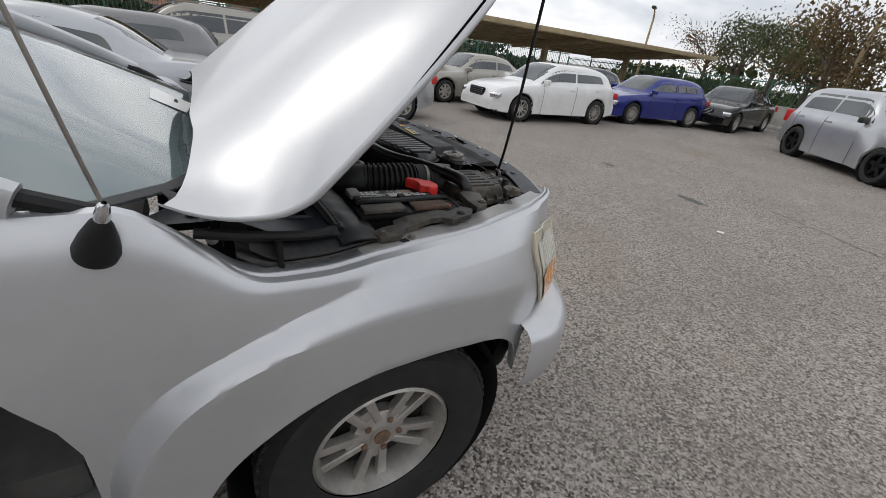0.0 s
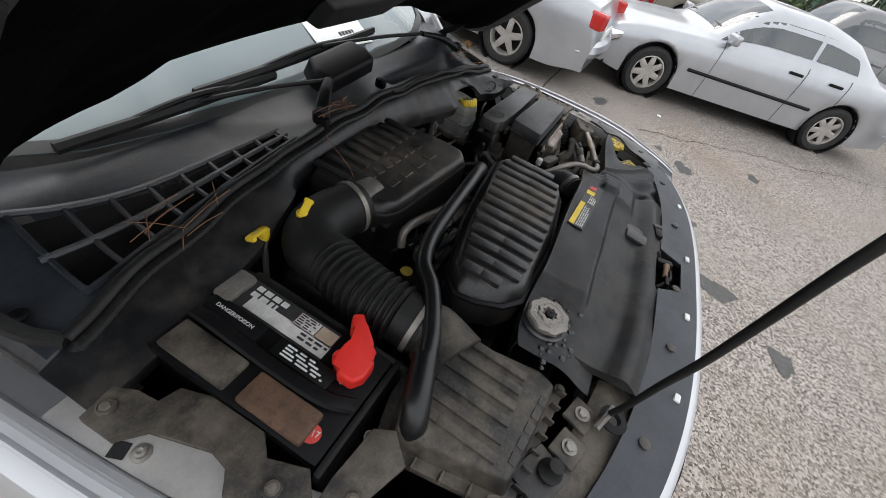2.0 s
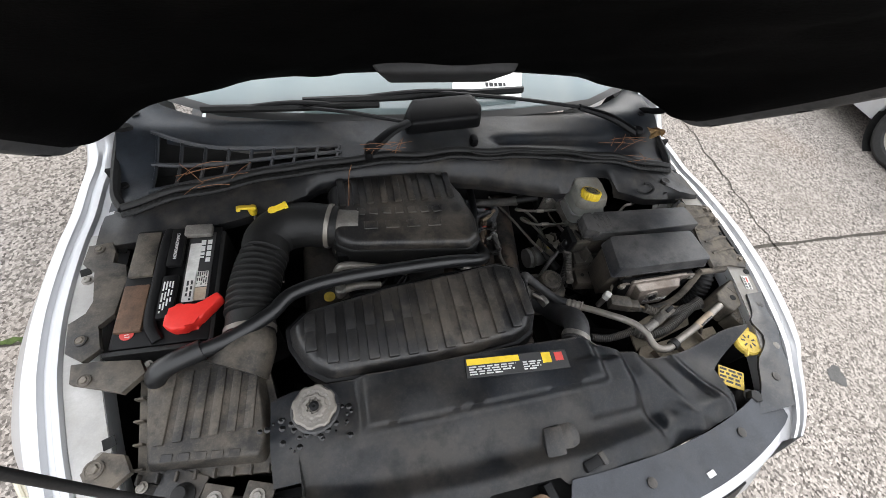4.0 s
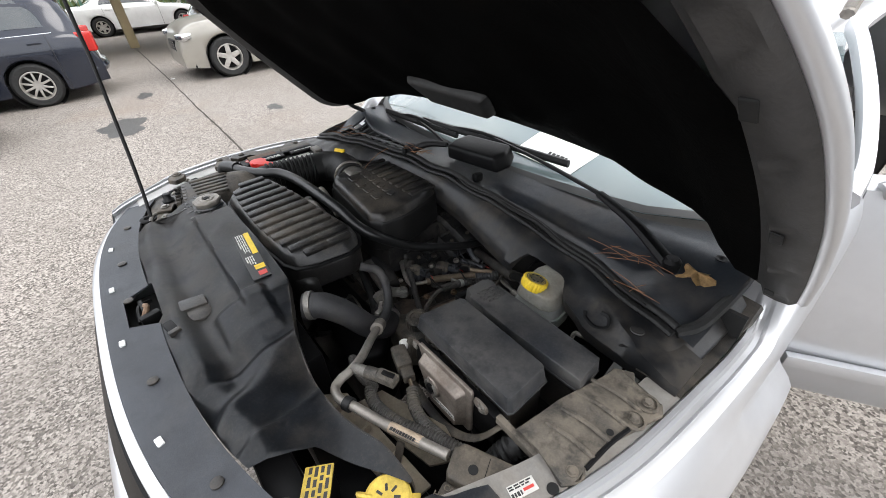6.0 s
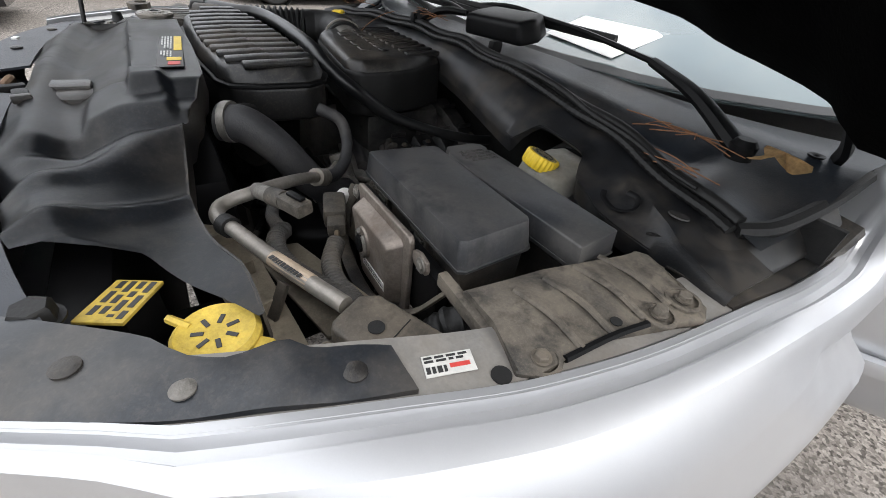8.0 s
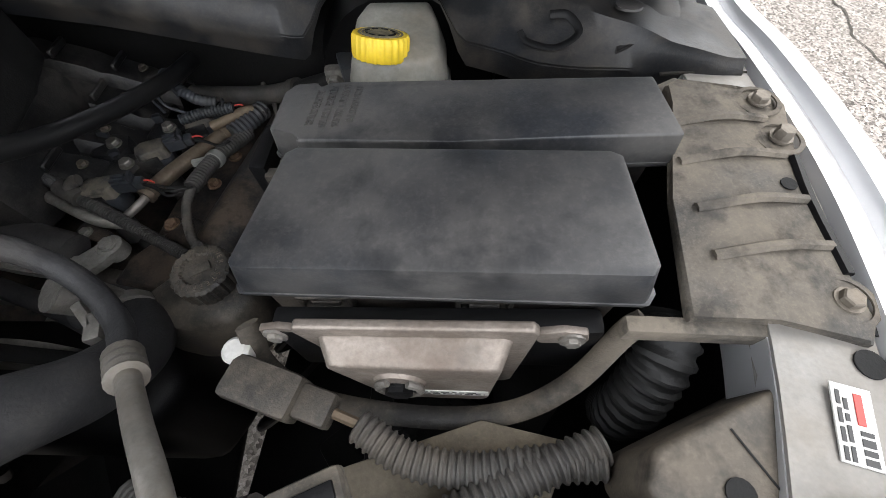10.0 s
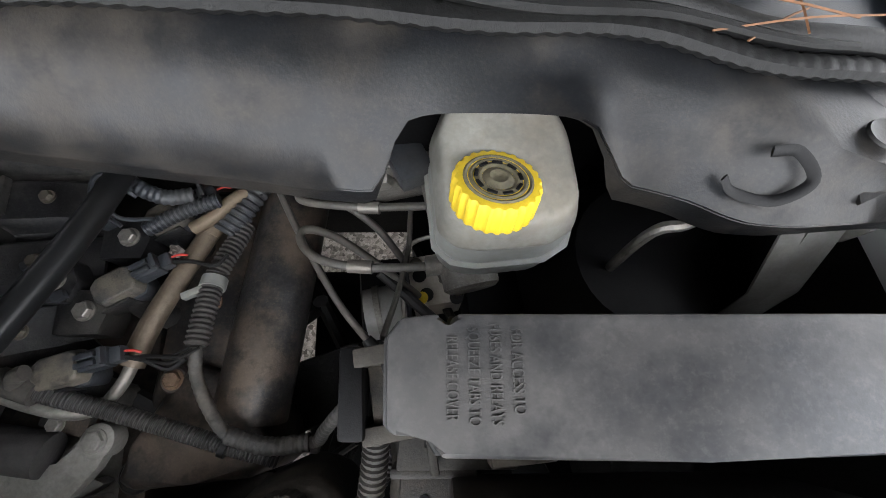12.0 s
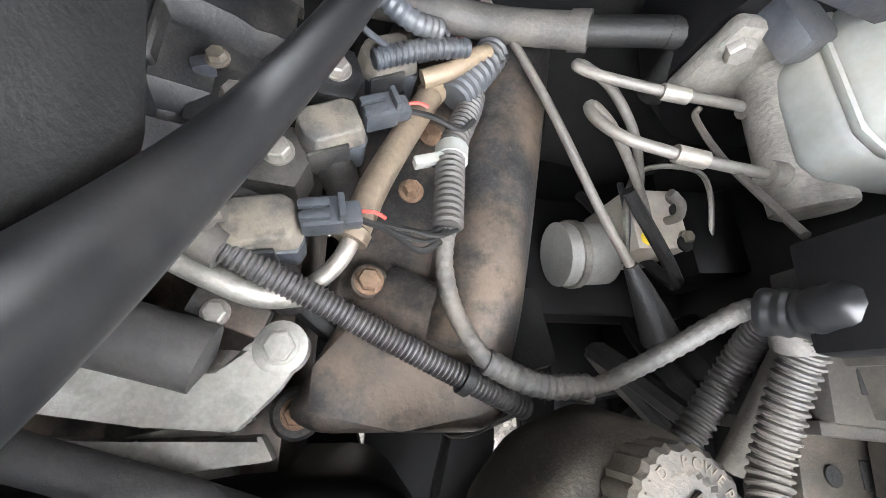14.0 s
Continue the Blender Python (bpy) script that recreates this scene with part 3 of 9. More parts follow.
CAR_SHAPES = {
    # wheelbase, front and rear overhang, half width, tyre radius, belt table, roof table, window ends, screen and rear glass spans
    "sedan": dict(wb=2.73, fo=0.78, ro=0.97, hw=0.87, R=0.315,
                  belt=[(-1, 0.62), (-0.96, 0.90), (-0.80, 0.95), (-0.3, 0.93), (0.2, 0.90), (0.35, 0.88), (0.75, 0.80), (0.93, 0.70), (1, 0.52)],
                  roof=[(-0.74, 0.96), (-0.42, 1.34), (-0.20, 1.41), (0.05, 1.40), (0.12, 1.37), (0.42, 0.90)], win=(-0.52, -0.20, 0.30)),
    "hatch": dict(wb=2.58, fo=0.85, ro=0.78, hw=0.87, R=0.315,
                  belt=[(-1, 0.55), (-0.97, 0.85), (-0.80, 0.98), (-0.3, 0.94), (0.2, 0.91), (0.38, 0.89), (0.75, 0.80), (0.93, 0.70), (1, 0.48)],
                  roof=[(-0.97, 0.90), (-0.78, 1.32), (-0.45, 1.42), (-0.05, 1.42), (0.05, 1.39), (0.42, 0.92)], win=(-0.72, -0.22, 0.28)),
    "van": dict(wb=2.85, fo=0.95, ro=1.0, hw=0.92, R=0.335,
                belt=[(-1, 0.55), (-0.98, 0.95), (-0.85, 1.03), (-0.3, 1.02), (0.2, 1.0), (0.45, 0.98), (0.75, 0.90), (0.93, 0.76), (1, 0.50)],
                roof=[(-0.97, 1.0), (-0.88, 1.60), (-0.60, 1.70), (0.00, 1.71), (0.12, 1.66), (0.52, 1.0)], win=(-0.80, -0.28, 0.40)),
    "suv": dict(wb=2.70, fo=0.80, ro=0.82, hw=0.90, R=0.36,
                belt=[(-1, 0.60), (-0.98, 1.0), (-0.85, 1.06), (-0.3, 1.06), (0.2, 1.05), (0.38, 1.04), (0.80, 0.98), (0.95, 0.85), (1, 0.58)],
                roof=[(-0.97, 1.04), (-0.86, 1.60), (-0.55, 1.70), (0.00, 1.70), (0.10, 1.66), (0.38, 1.06)], win=(-0.78, -0.26, 0.24)),
}


def parked_car(kind, pose_m, mat, label, spokes=7, rim=None, lamp_mat=None, tail=True, trim=None, crumple=0.0, seed=0, chrome_line=False, rails=False):
    sh = CAR_SHAPES[kind]
    wb, hw, R = sh["wb"], sh["hw"], sh["R"]
    y1, y0 = wb / 2 + sh["fo"], -wb / 2 - sh["ro"]
    half = (y1 - y0) / 2
    mid = (y1 + y0) / 2
    car = thing("car", (0, 0, 0), label, "car", "parked cars")
    fy, ry = wb / 2, -wb / 2
    ra = R + 0.045
    rnd = random.Random(seed)
    bumpy = [(rnd.uniform(0.5, 1), rnd.uniform(-1, 1), rnd.uniform(0.3, 0.9), rnd.uniform(-1, 1)) for _ in range(9)]

    def u_of(y):
        return (y - mid) / half

    def section(y):
        u = u_of(y)
        belt = curve_at(sh["belt"], u)
        top = max(curve_at(sh["roof"], u) if sh["roof"][0][0] <= u <= sh["roof"][-1][0] else 0, belt + 0.035)
        plan = hw * (1 - 0.16 * smoothstep(0.62, 1.0, u) ** 1.5 - 0.13 * smoothstep(0.70, 1.0, -u) ** 1.5)
        low = 0.20 + 0.05 * smoothstep(0.8, 1, abs(u))
        for wy in (fy, ry):
            d = abs(y - wy)
            if d < ra:
                low = max(low, R + math.sqrt(ra * ra - d * d))
        g = min(1.0, (top - belt) / 0.40)
        pts = [(plan * 0.93, low), (plan * 0.985, low + 0.012), (plan, max(low + 0.03, lerp(0.2, belt, 0.42))), (plan * 1.0, max(low + 0.05, lerp(0.2, belt, 0.70))),
               (plan * 0.985, max(low + 0.06, belt - 0.07)), (plan * 0.945, belt), (plan * lerp(0.90, 0.91, g), belt + 0.012 + 0.01 * g),
               (plan * lerp(0.80, 0.80, g), lerp(belt, top, 0.62 if g > 0.3 else 0.5)), (plan * lerp(0.62, 0.715, g), top - 0.055 * g - 0.012),
               (plan * lerp(0.45, 0.64, g), top - 0.018 * g - 0.006), (plan * 0.34, top - 0.003), (0, top)]
        return pts

    def side_at(y, frac):
        """Point on the side window plane: frac 0 at the belt, 1 at the roof edge."""
        p = section(y)
        a, b = Vector((p[6][0], y, p[6][1])), Vector((p[8][0], y, p[8][1]))
        q = a.lerp(b, frac)
        m = Vector((p[7][0], y, p[7][1]))
        bow = 4 * frac * (1 - frac)
        return q.lerp(m, bow * 0.8 if abs(frac - 0.5) < 0.5 else 0)

    stations = sorted(set([y0 + (y1 - y0) * i / 44 for i in range(45)] + [w + ra * k for w in (fy, ry) for k in (-1.0, -0.97, -0.85, -0.6, -0.3, 0, 0.3, 0.6, 0.85, 0.97, 1.0)]))
    rows = []
    for y in stations:
        p = section(y)
        row = [Vector((-x, y, z)) for x, z in p] + [Vector((x, y, z)) for x, z in p[-2::-1]]
        if crumple and u_of(y) > 0.25:
            for q in row:
                for a, fx, fz, ph in bumpy:
                    q.x += crumple * a * 0.3 * math.sin(q.y * 9 * fz + q.z * 11 * fx + ph * 3) * 0.35
                    q.z -= crumple * a * 0.3 * smoothstep(0.25, 0.9, u_of(y)) * abs(math.sin(q.y * 7 * fx + q.x * 5 + ph)) * 0.5
        rows.append(row)
    bm = sheet(rows)
    bm.verts.ensure_lookup_table()
    n = len(rows[0])
    bm.faces.new([bm.verts[i] for i in range(n)])
    bm.faces.new([bm.verts[(len(rows) - 1) * n + i] for i in range(n)])
    part("body", bm, mat, car, angle=50)
    part("underbody", rbox((0, mid, 0.30), (hw * 1.72, (y1 - y0) * 0.93, 0.16), 0.03), WELL, car)
    for wy in (fy, ry):
        for s in (-1, 1):
            part("wheel_arch", lathe([(ra, 0), (ra, 0.20), (0, 0.20)], Matrix.Translation((s * (hw * 0.985), wy, R)) @ Euler((0, radians(-90 * s), 0)).to_matrix().to_4x4(), 28), WELL, car)
    rim = rim or ALLOY
    ms = wheel_meshes(R, 0.205, spokes, rim, R * 0.66)
    for wy in (fy, ry):
        for s in (-1, 1):
            wheel(car, (s * (hw - 0.10), wy, R), s, ms)
    # glass
    wa, wm, wz = (mid + half * k for k in sh["win"])

    def pane(name, ya, yb, f0, f1, s, slant_a=0.0, slant_b=0.0):
        rws = []
        for i in range(8):
            f = i / 7
            fr = lerp(f0, f1, f)
            rws.append([side_at(lerp(ya + slant_a * f, yb + slant_b * f, j / 8), fr) for j in range(9)])
        for r_ in rws:
            for q in r_:
                q.x = (q.x + 0.006) * s
        part(name, sheet(rws, 0.004, shift=(-s, 0, 0)), CAR_GLASS, car)

    for s in (-1, 1):
        pane("side_window", wm + 0.03, wz + 0.12, 0.06, 0.90, s, 0.0, -0.42)
        pane("side_window", wa + 0.06, wm - 0.03, 0.06, 0.90, s, 0.20, 0.0)

    def screen(name, ua, ub):
        rws = []
        for i in range(7):
            y = mid + half * lerp(ua, ub, i / 6)
            p = section(y)
            rws.append([Vector((x * 0.97, y, z + 0.006)) for x, z in [(-p[8][0], p[8][1]), (-p[9][0], p[9][1]), (-p[10][0], p[10][1]), (0, p[11][1]), (p[10][0], p[10][1]), (p[9][0], p[9][1]), (p[8][0], p[8][1])]])
        part(name, sheet(rws, 0.004), CAR_GLASS, car)

    rf = sh["roof"]
    screen("windscreen", rf[-1][0] - 0.05, rf[-2][0] + 0.02)
    screen("rear_window", rf[0][0] + 0.05, rf[1][0] + 0.03 if kind != "sedan" else rf[1][0] - 0.01)
    # seams, handles, sill, mirrors, lamps, grille, plates
    for s in (-1, 1):
        for y in (wz + 0.05, wm, wa + 0.10 if kind != "hatch" else wm):
            p = section(y)
            part("door_seam", tube([(s * (p[i][0] + 0.0015), y, p[i][1]) for i in (1, 2, 3, 4, 5)], 0.004, 5, 3), PRINT_BLACK, car)
        for y in (wm + 0.14, wa + 0.28):
            p = section(y)
            part("door_handle", rbox((s * (p[4][0] + 0.012), y, p[4][1] - 0.02), (0.03, 0.19, 0.035), 0.012), trim or mat, car)
        p = section((wm + wz) / 2)
        if trim:
            part("side_moulding", tube([(s * (section(y)[3][0] + 0.006), y, 0.50) for y in (ry + ra + 0.1, 0, fy - ra - 0.1)], 0.022, 6, 5, flat=1.0), trim, car)
        if chrome_line:
            part("window_trim", tube([(s * (section(y)[6][0] + 0.008), y, section(y)[6][1]) for y in (wa, (wa + wz) / 2, wz + 0.2)], 0.008, 6, 6), CHROME, car)
        q = section(wz + 0.02)
        part("mirror", rbox((s * (q[6][0] + 0.09), wz + 0.02, q[6][1] + 0.06), (0.19, 0.10, 0.12), 0.035, seg=3), mat if crumple == 0 else PLASTIC, car)
        yf = y1 - 0.10
        pf = section(yf - 0.10)
        part("headlight", rbox((s * (pf[4][0] - 0.09), yf - 0.10, pf[4][1] - 0.05), (0.26, 0.36, 0.13), 0.05, s * -28, 3, rx=-8), lamp_mat or CHROME, car, "clear glass headlight")
        pr = section(y0 + 0.10)
        if tail:
            part("tail_light", rbox((s * (pr[4][0] - 0.045), y0 + 0.09, pr[4][1] - 0.03), (0.14, 0.24, 0.17 if kind in ("sedan", "hatch") else 0.3), 0.03, s * 16, 3), TAIL, car, "red tail light")
    part("grille", rbox((0, y1 - 0.035, 0.60), (0.62, 0.09, 0.20), 0.03), PLASTIC_DARK, car)
    part("lower_intake", rbox((0, y1 - 0.06, 0.36), (1.0, 0.10, 0.12), 0.03), PLASTIC_DARK, car)
    for k in range(4):
        part("grille_bar", rbox((0, y1 + 0.012, 0.53 + 0.045 * k), (0.58, 0.015, 0.010), 0.004), CHROME, car)
    part("number_plate", rbox((0, y0 - 0.012, 0.60), (0.52, 0.02, 0.11), 0.004), PAPER, car)
    part("rear_bumper", tube([(-hw * 0.80, y0 + 0.35, 0.46), (-hw * 0.72, y0 + 0.06, 0.46), (0, y0 - 0.03, 0.46), (hw * 0.72, y0 + 0.06, 0.46), (hw * 0.80, y0 + 0.35, 0.46)], 0.09, 8, 6), mat, car)
    if rails:
        for s in (-1, 1):
            part("roof_rail", tube([(s * hw * 0.62, lerp(y0 + 0.6, wz - 0.2, k / 4), section(lerp(y0 + 0.6, wz - 0.2, k / 4))[9][1] + 0.035) for k in range(5)], 0.014, 6, 4), ALU_CLEAN, car)
    part("interior", rbox((0, mid - 0.2, 0.82), (hw * 1.3, half * 0.9, 0.45), 0.1), SEAT, car)
    car.matrix_basis = pose_m
    return car


TAIL = material("red_lamp", (0.50, 0.02, 0.015), 0.2, 0, 0.1, 10.0, 100.0, 0.0, coat=0.5)
P_SILVER = paint("car_silver", (0.46, 0.47, 0.49), 0.6, 0.32)
P_WHITE = paint("car_white", (0.78, 0.78, 0.77), 0.0, 0.25)
P_BLUE = paint("car_blue", (0.012, 0.022, 0.20), 0.3, 0.25)
P_BLACK = paint("car_black", (0.003, 0.003, 0.004), 0.0, 0.12)
P_GREY = paint("car_grey", (0.20, 0.20, 0.20), 0.5, 0.35)
P_CHAMP = paint("car_champagne", (0.36, 0.34, 0.30), 0.5, 0.35)
P_SLATE = paint("car_slate", (0.016, 0.020, 0.032), 0.2, 0.2)


def by_wheels(front, rear, side, kind):
    """The pose of a car by the ground points of its two wheels on one side (side +1: its right, x positive)."""
    f, r = Vector((*front, 0)), Vector((*rear, 0))
    h = (f - r).normalized()
    right = V(h.y, -h.x, 0)
    c = (f + r) / 2 - right * side * (CAR_SHAPES[kind]["hw"] - 0.06)
    return Matrix.Translation(c) @ Matrix.Rotation(math.atan2(-h.x, h.y), 4, "Z")


parked_car("sedan", by_wheels((5.50, 0.20), (6.42, -2.36), -1, "sedan"), P_SILVER, "silver four-door saloon with black side mouldings", 7, trim=PLASTIC_DARK)
parked_car("hatch", by_wheels((6.65, -5.65), (6.58, -8.23), -1, "hatch"), P_WHITE, "white three-door hatchback with black grille", 10)
parked_car("hatch", by_wheels((6.81, -10.19), (6.52, -12.67), -1, "hatch"), P_BLUE, "dark blue five-door hatchback with many-spoked wheels", 12)
parked_car("sedan", by_wheels((5.75, -14.1), (6.1, -16.8), -1, "sedan"), P_BLACK, "black saloon beside a dark blue hatchback", 9)
parked_car("suv", by_wheels((0.95, -10.15), (3.2, -11.9), 1, "suv"), P_SILVER, "silver crashed estate with crumpled door and black wheels", 5, rim=PLASTIC_DARK, crumple=0.16, seed=4)
parked_car("sedan", by_wheels((9.4, -5.0), (9.6, -7.7), -1, "sedan"), P_CHAMP, "champagne-coloured saloon parked in a second row", 7)
parked_car("suv", by_wheels((9.3, -1.8), (9.9, -4.4), -1, "suv"), P_GREY, "dull grey estate car under the canopy edge", 6)
parked_car("hatch", by_wheels((9.6, -9.6), (9.5, -12.2), -1, "hatch"), P_SLATE, "dark slate hatchback in a second row", 6)
parked_car("sedan", by_wheels((4.45, 4.62), (4.35, 1.90), -1, "sedan"), P_SILVER, "silver saloon with red tail lights and five-spoked wheels", 5)
parked_car("hatch", by_wheels((7.6, 4.1), (7.3, 1.55), -1, "hatch"), P_GREY, "grey wrecked car with an open black boot", 5, crumple=0.05, seed=7)
parked_car("van", by_wheels((10.4, 2.6), (10.9, -0.2), -1, "van"), P_CHAMP, "pale beige estate car with roof rails", 6, rails=True)
parked_car("sedan", by_wheels((4.6, 8.9), (4.5, 6.2), -1, "sedan"), P_WHITE, "white saloon with red rear lamps", 5)
parked_car("sedan", by_wheels((-6.1, -1.71), (-6.1, -4.44), 1, "sedan"), P_BLACK, "glossy black saloon with chrome window trim and split spokes", 10, chrome_line=True)
parked_car("van", by_wheels((-8.8, -3.29), (-8.78, -0.44), -1, "van"), P_SLATE, "dark people carrier with chrome window line", 10, chrome_line=True)
parked_car("suv", by_wheels((-8.5, 2.57), (-8.45, 5.27), -1, "suv"), P_CHAMP, "pale beige off-road car with amber side lamps", 5)
parked_car("hatch", by_wheels((-11.9, 6.3), (-11.8, 3.7), 1, "hatch"), P_SLATE, "slate-grey crossover with red tail lamps", 6)
parked_car("sedan", by_wheels((-12.0, -3.0), (-12.0, -5.7), 1, "sedan"), P_GREY, "grey saloon behind a dark people carrier", 6)
parked_car("sedan", by_wheels((-20.0, 4.0), (-20.0, 1.3), 1, "sedan"), P_WHITE, "white saloon far across the yard", 6)


# ---- canopies ----
def canopy(x_front, x_back, ya, yb, z_front, z_back, cols, label):
    can = thing("canopy", (x_front, (ya + yb) / 2, 0), label, "canopy", "car canopies")
    length = abs(yb - ya)

    def zat(x):
        return lerp(z_front, z_back, (x - x_front) / (x_back - x_front))

    part("roof", sheet([[(x, lerp(ya, yb, k / 12), zat(x) + 0.10) for k in range(13)] for x in (x_front, (x_front + x_back) / 2, x_back)], 0.04), ROOF_SHEET, can, smooth=False)
    for x in (x_front, x_back):
        part("edge_beam", rbox((x, (ya + yb) / 2, zat(x)), (0.10, length, 0.22), 0.01), BEIGE_STEEL, can)
    n = 7
    for i in range(1, n):
        x = lerp(x_front, x_back, i / n)
        part("purlin", rbox((x, (ya + yb) / 2, zat(x) + 0.03), (0.06, length, 0.10), 0.01), BEIGE_STEEL, can)
    k = int(length / 1.6)
    for i in range(k + 1):
        y = lerp(ya, yb, i / k)
        one = rbox((0, 0, 0), (abs(x_back - x_front), 0.05, 0.08), 0.008)
        one.transform(Matrix.Translation(((x_front + x_back) / 2, y, (z_front + z_back) / 2 + 0.05)) @ Euler((0, math.atan2(z_front - z_back, (x_back - x_front)), 0)).to_matrix().to_4x4())
        part("rafter", one, BEIGE_STEEL, can)
    xc = lerp(x_front, x_back, 0.52)
    for y in cols:
        part("column", rbox((xc, y, (zat(xc) - 0.2) / 2), (0.34, 0.24, zat(xc) - 0.2), 0.02), BEIGE_STEEL, can)
        arm = rbox((0, 0, 0), (abs(x_back - x_front) * 0.92, 0.18, 0.26), 0.02)
        arm.transform(Matrix.Translation((xc, y, zat(xc) - 0.12)) @ Euler((0, math.atan2(z_front - z_back, (x_back - x_front)), 0)).to_matrix().to_4x4())
        part("cantilever_arm", arm, BEIGE_STEEL, can)
    return can


canopy(14.5, 21.0, 16.0, -27.0, 2.72, 2.15, (13.0, 5.6, -1.6, -8.8, -16.0, -23.0), "long beige steel carport canopy with ribbed roof")
canopy(-12.5, -18.5, 14.0, -16.0, 2.25, 2.05, (8.8, 1.65, -5.4, -12.5), "beige steel carport canopy along the fence")


# ---- fence, wall, lamps ----
def fence(a, b, h, base_h, label, step=0.13, post=2.5):
    a, b = Vector((*a, 0)), Vector((*b, 0))
    t = (b - a).normalized()
    L = (b - a).length
    ang = math.degrees(math.atan2(t.y, t.x))
    fe = thing("fence", a.lerp(b, 0.5), label, "fence", "yard fences")
    if base_h:
        part("base_wall", rbox(a.lerp(b, 0.5) + V(0, 0, base_h / 2), (L, 0.2, base_h), 0.02, ang), CONCRETE_WALL, fe)
    pm = mesh_of("post", rbox((0, 0, h / 2), (0.07, 0.07, h), 0.01), FENCE)
    for i in range(int(L / post) + 1):
        p = part("post", pm, None, fe)
        p.location = a + t * (i * post)
    for z in (base_h + 0.12, h - 0.15):
        part("rail", rbox(a.lerp(b, 0.5) + V(0, 0, z), (L, 0.035, 0.05), 0.006, ang), FENCE, fe)
    sm = mesh_of("slat", rbox((0, 0, (h + base_h) / 2), (0.022, 0.022, h - base_h), 0.003, seg=1), FENCE)
    n = min(int(L / step), 280)
    for i in range(n):
        p = part("slat", sm, None, fe)
        p.location = a + t * (L * (i + 0.5) / n)
    return fe


fence((-21.5, -24), (-21.5, 20), 2.3, 0.35, "green steel rail fence behind the carport", 0.16)
fence((24.0, 22), (24.0, -24), 2.2, 0.4, "green steel rail fence along the far side", 0.17)
fence((24.0, -24), (-8.0, -21.5), 1.9, 0.3, "green steel rail fence on a low concrete wall", 0.13)
solo("retaining_wall", rbox((9.5, -21.2, 0.42), (33.0, 0.3, 0.84), 0.03, -4.0), CONCRETE_WALL, "long grey concrete wall below the fence", "wall", kind="structure")
solo("kerb", rbox((9.5, -19.3, 0.07), (30.0, 0.35, 0.14), 0.03, -4.0), CONCRETE_WALL, "grey concrete kerb along the yard edge", "kerb", kind="structure")
solo("pale_wall", rbox((-27.0, 0, 0.85), (0.3, 60.0, 1.7), 0.02), PALE_FACADE, "long pale boundary wall behind the fence", "wall", kind="structure")


def street_lamp(at, h, yaw, label):
    la = thing("street_lamp", at, label, "street lamp", "street lamps")
    x, y, _ = at
    c, s = math.cos(radians(yaw)), math.sin(radians(yaw))
    part("pole", tube([(x, y, 0), (x, y, h * 0.8), (x + 0.15 * c, y + 0.15 * s, h * 0.93), (x + 0.9 * c, y + 0.9 * s, h)], lambda f: lerp(0.09, 0.045, f), 8, 8), BEIGE_STEEL, la)
    part("lamp_head", rbox((x + 1.25 * c, y + 1.25 * s, h + 0.02), (0.8, 0.3, 0.16), 0.07, yaw, 3), PLASTIC, la, "dark lamp housing")
    return la


street_lamp((21.0, -28.5, 0), 5.6, 120, "tall street lamp with a curved arm")
street_lamp((5.4, -15.6 - 4.5, 0), 4.6, 175, "street lamp leaning over the yard corner")


# ---- trees and distance ----
def tree(at, h, spread, mat, label, seed, leaves=1100, bare=0.0, size=0.16):
    rnd = random.Random(seed)
    tr = thing("tree", at, label, "tree", "yard trees")
    base = Vector(at)
    bm = tube([base, base + V(rnd.uniform(-.1, .1), rnd.uniform(-.1, .1), h * 0.3), base + V(rnd.uniform(-.3, .3), rnd.uniform(-.3, .3), h * 0.62)], lambda f: lerp(0.035 * h, 0.014 * h, f), 8, 5)
    part("trunk", bm, BARK, tr)
    tips = []
    lim = bmesh.new()
    for k in range(13):
        a = k * 2.4 + rnd.uniform(-.4, .4)
        z0 = h * rnd.uniform(0.26, 0.60)
        r = spread * rnd.uniform(0.55, 1.0)
        p0 = base + V(0, 0, z0)
        p2 = base + V(math.cos(a) * r, math.sin(a) * r, z0 + h * rnd.uniform(0.14, 0.40))
        p1 = p0.lerp(p2, 0.5) + V(rnd.uniform(-.2, .2), rnd.uniform(-.2, .2), rnd.uniform(0, .3))
        tube([p0, p1, p2], lambda f: lerp(0.011 * h, 0.002 * h, f), 5, 4, lim)
        tips += [p1, p2, p1.lerp(p2, 0.5)]
        for q in range(3):
            e = p1.lerp(p2, rnd.random()) + V(rnd.gauss(0, 1), rnd.gauss(0, 1), rnd.uniform(0, 1)) * spread * 0.22
            tube([p1.lerp(p2, 0.4), p1.lerp(e, 0.6), e], lambda f: lerp(0.004 * h, 0.001 * h, f), 4, 3, lim)
            tips.append(e)
    part("branchwork", lim, BARK, tr)
    bm = bmesh.new()
    for i in range(leaves):
        c = rnd.choice(tips) + V(rnd.gauss(0, 1), rnd.gauss(0, 1), rnd.gauss(0, 0.8)) * spread * 0.17
        if rnd.random() < bare:
            continue
        s = size * rnd.uniform(0.5, 1.2)
        d = Euler((rnd.uniform(0, 3.1), rnd.uniform(0, 3.1), rnd.uniform(0, 6.3))).to_matrix()
        q = [bm.verts.new(c + d @ V(*k) * s) for k in ((-0.5, 0, 0), (0, -0.32, 0.06), (0.5, 0, 0), (0, 0.32, 0.06))]
        bm.faces.new(q)
    part("crown", bm, mat, tr, smooth=False)
    return tr


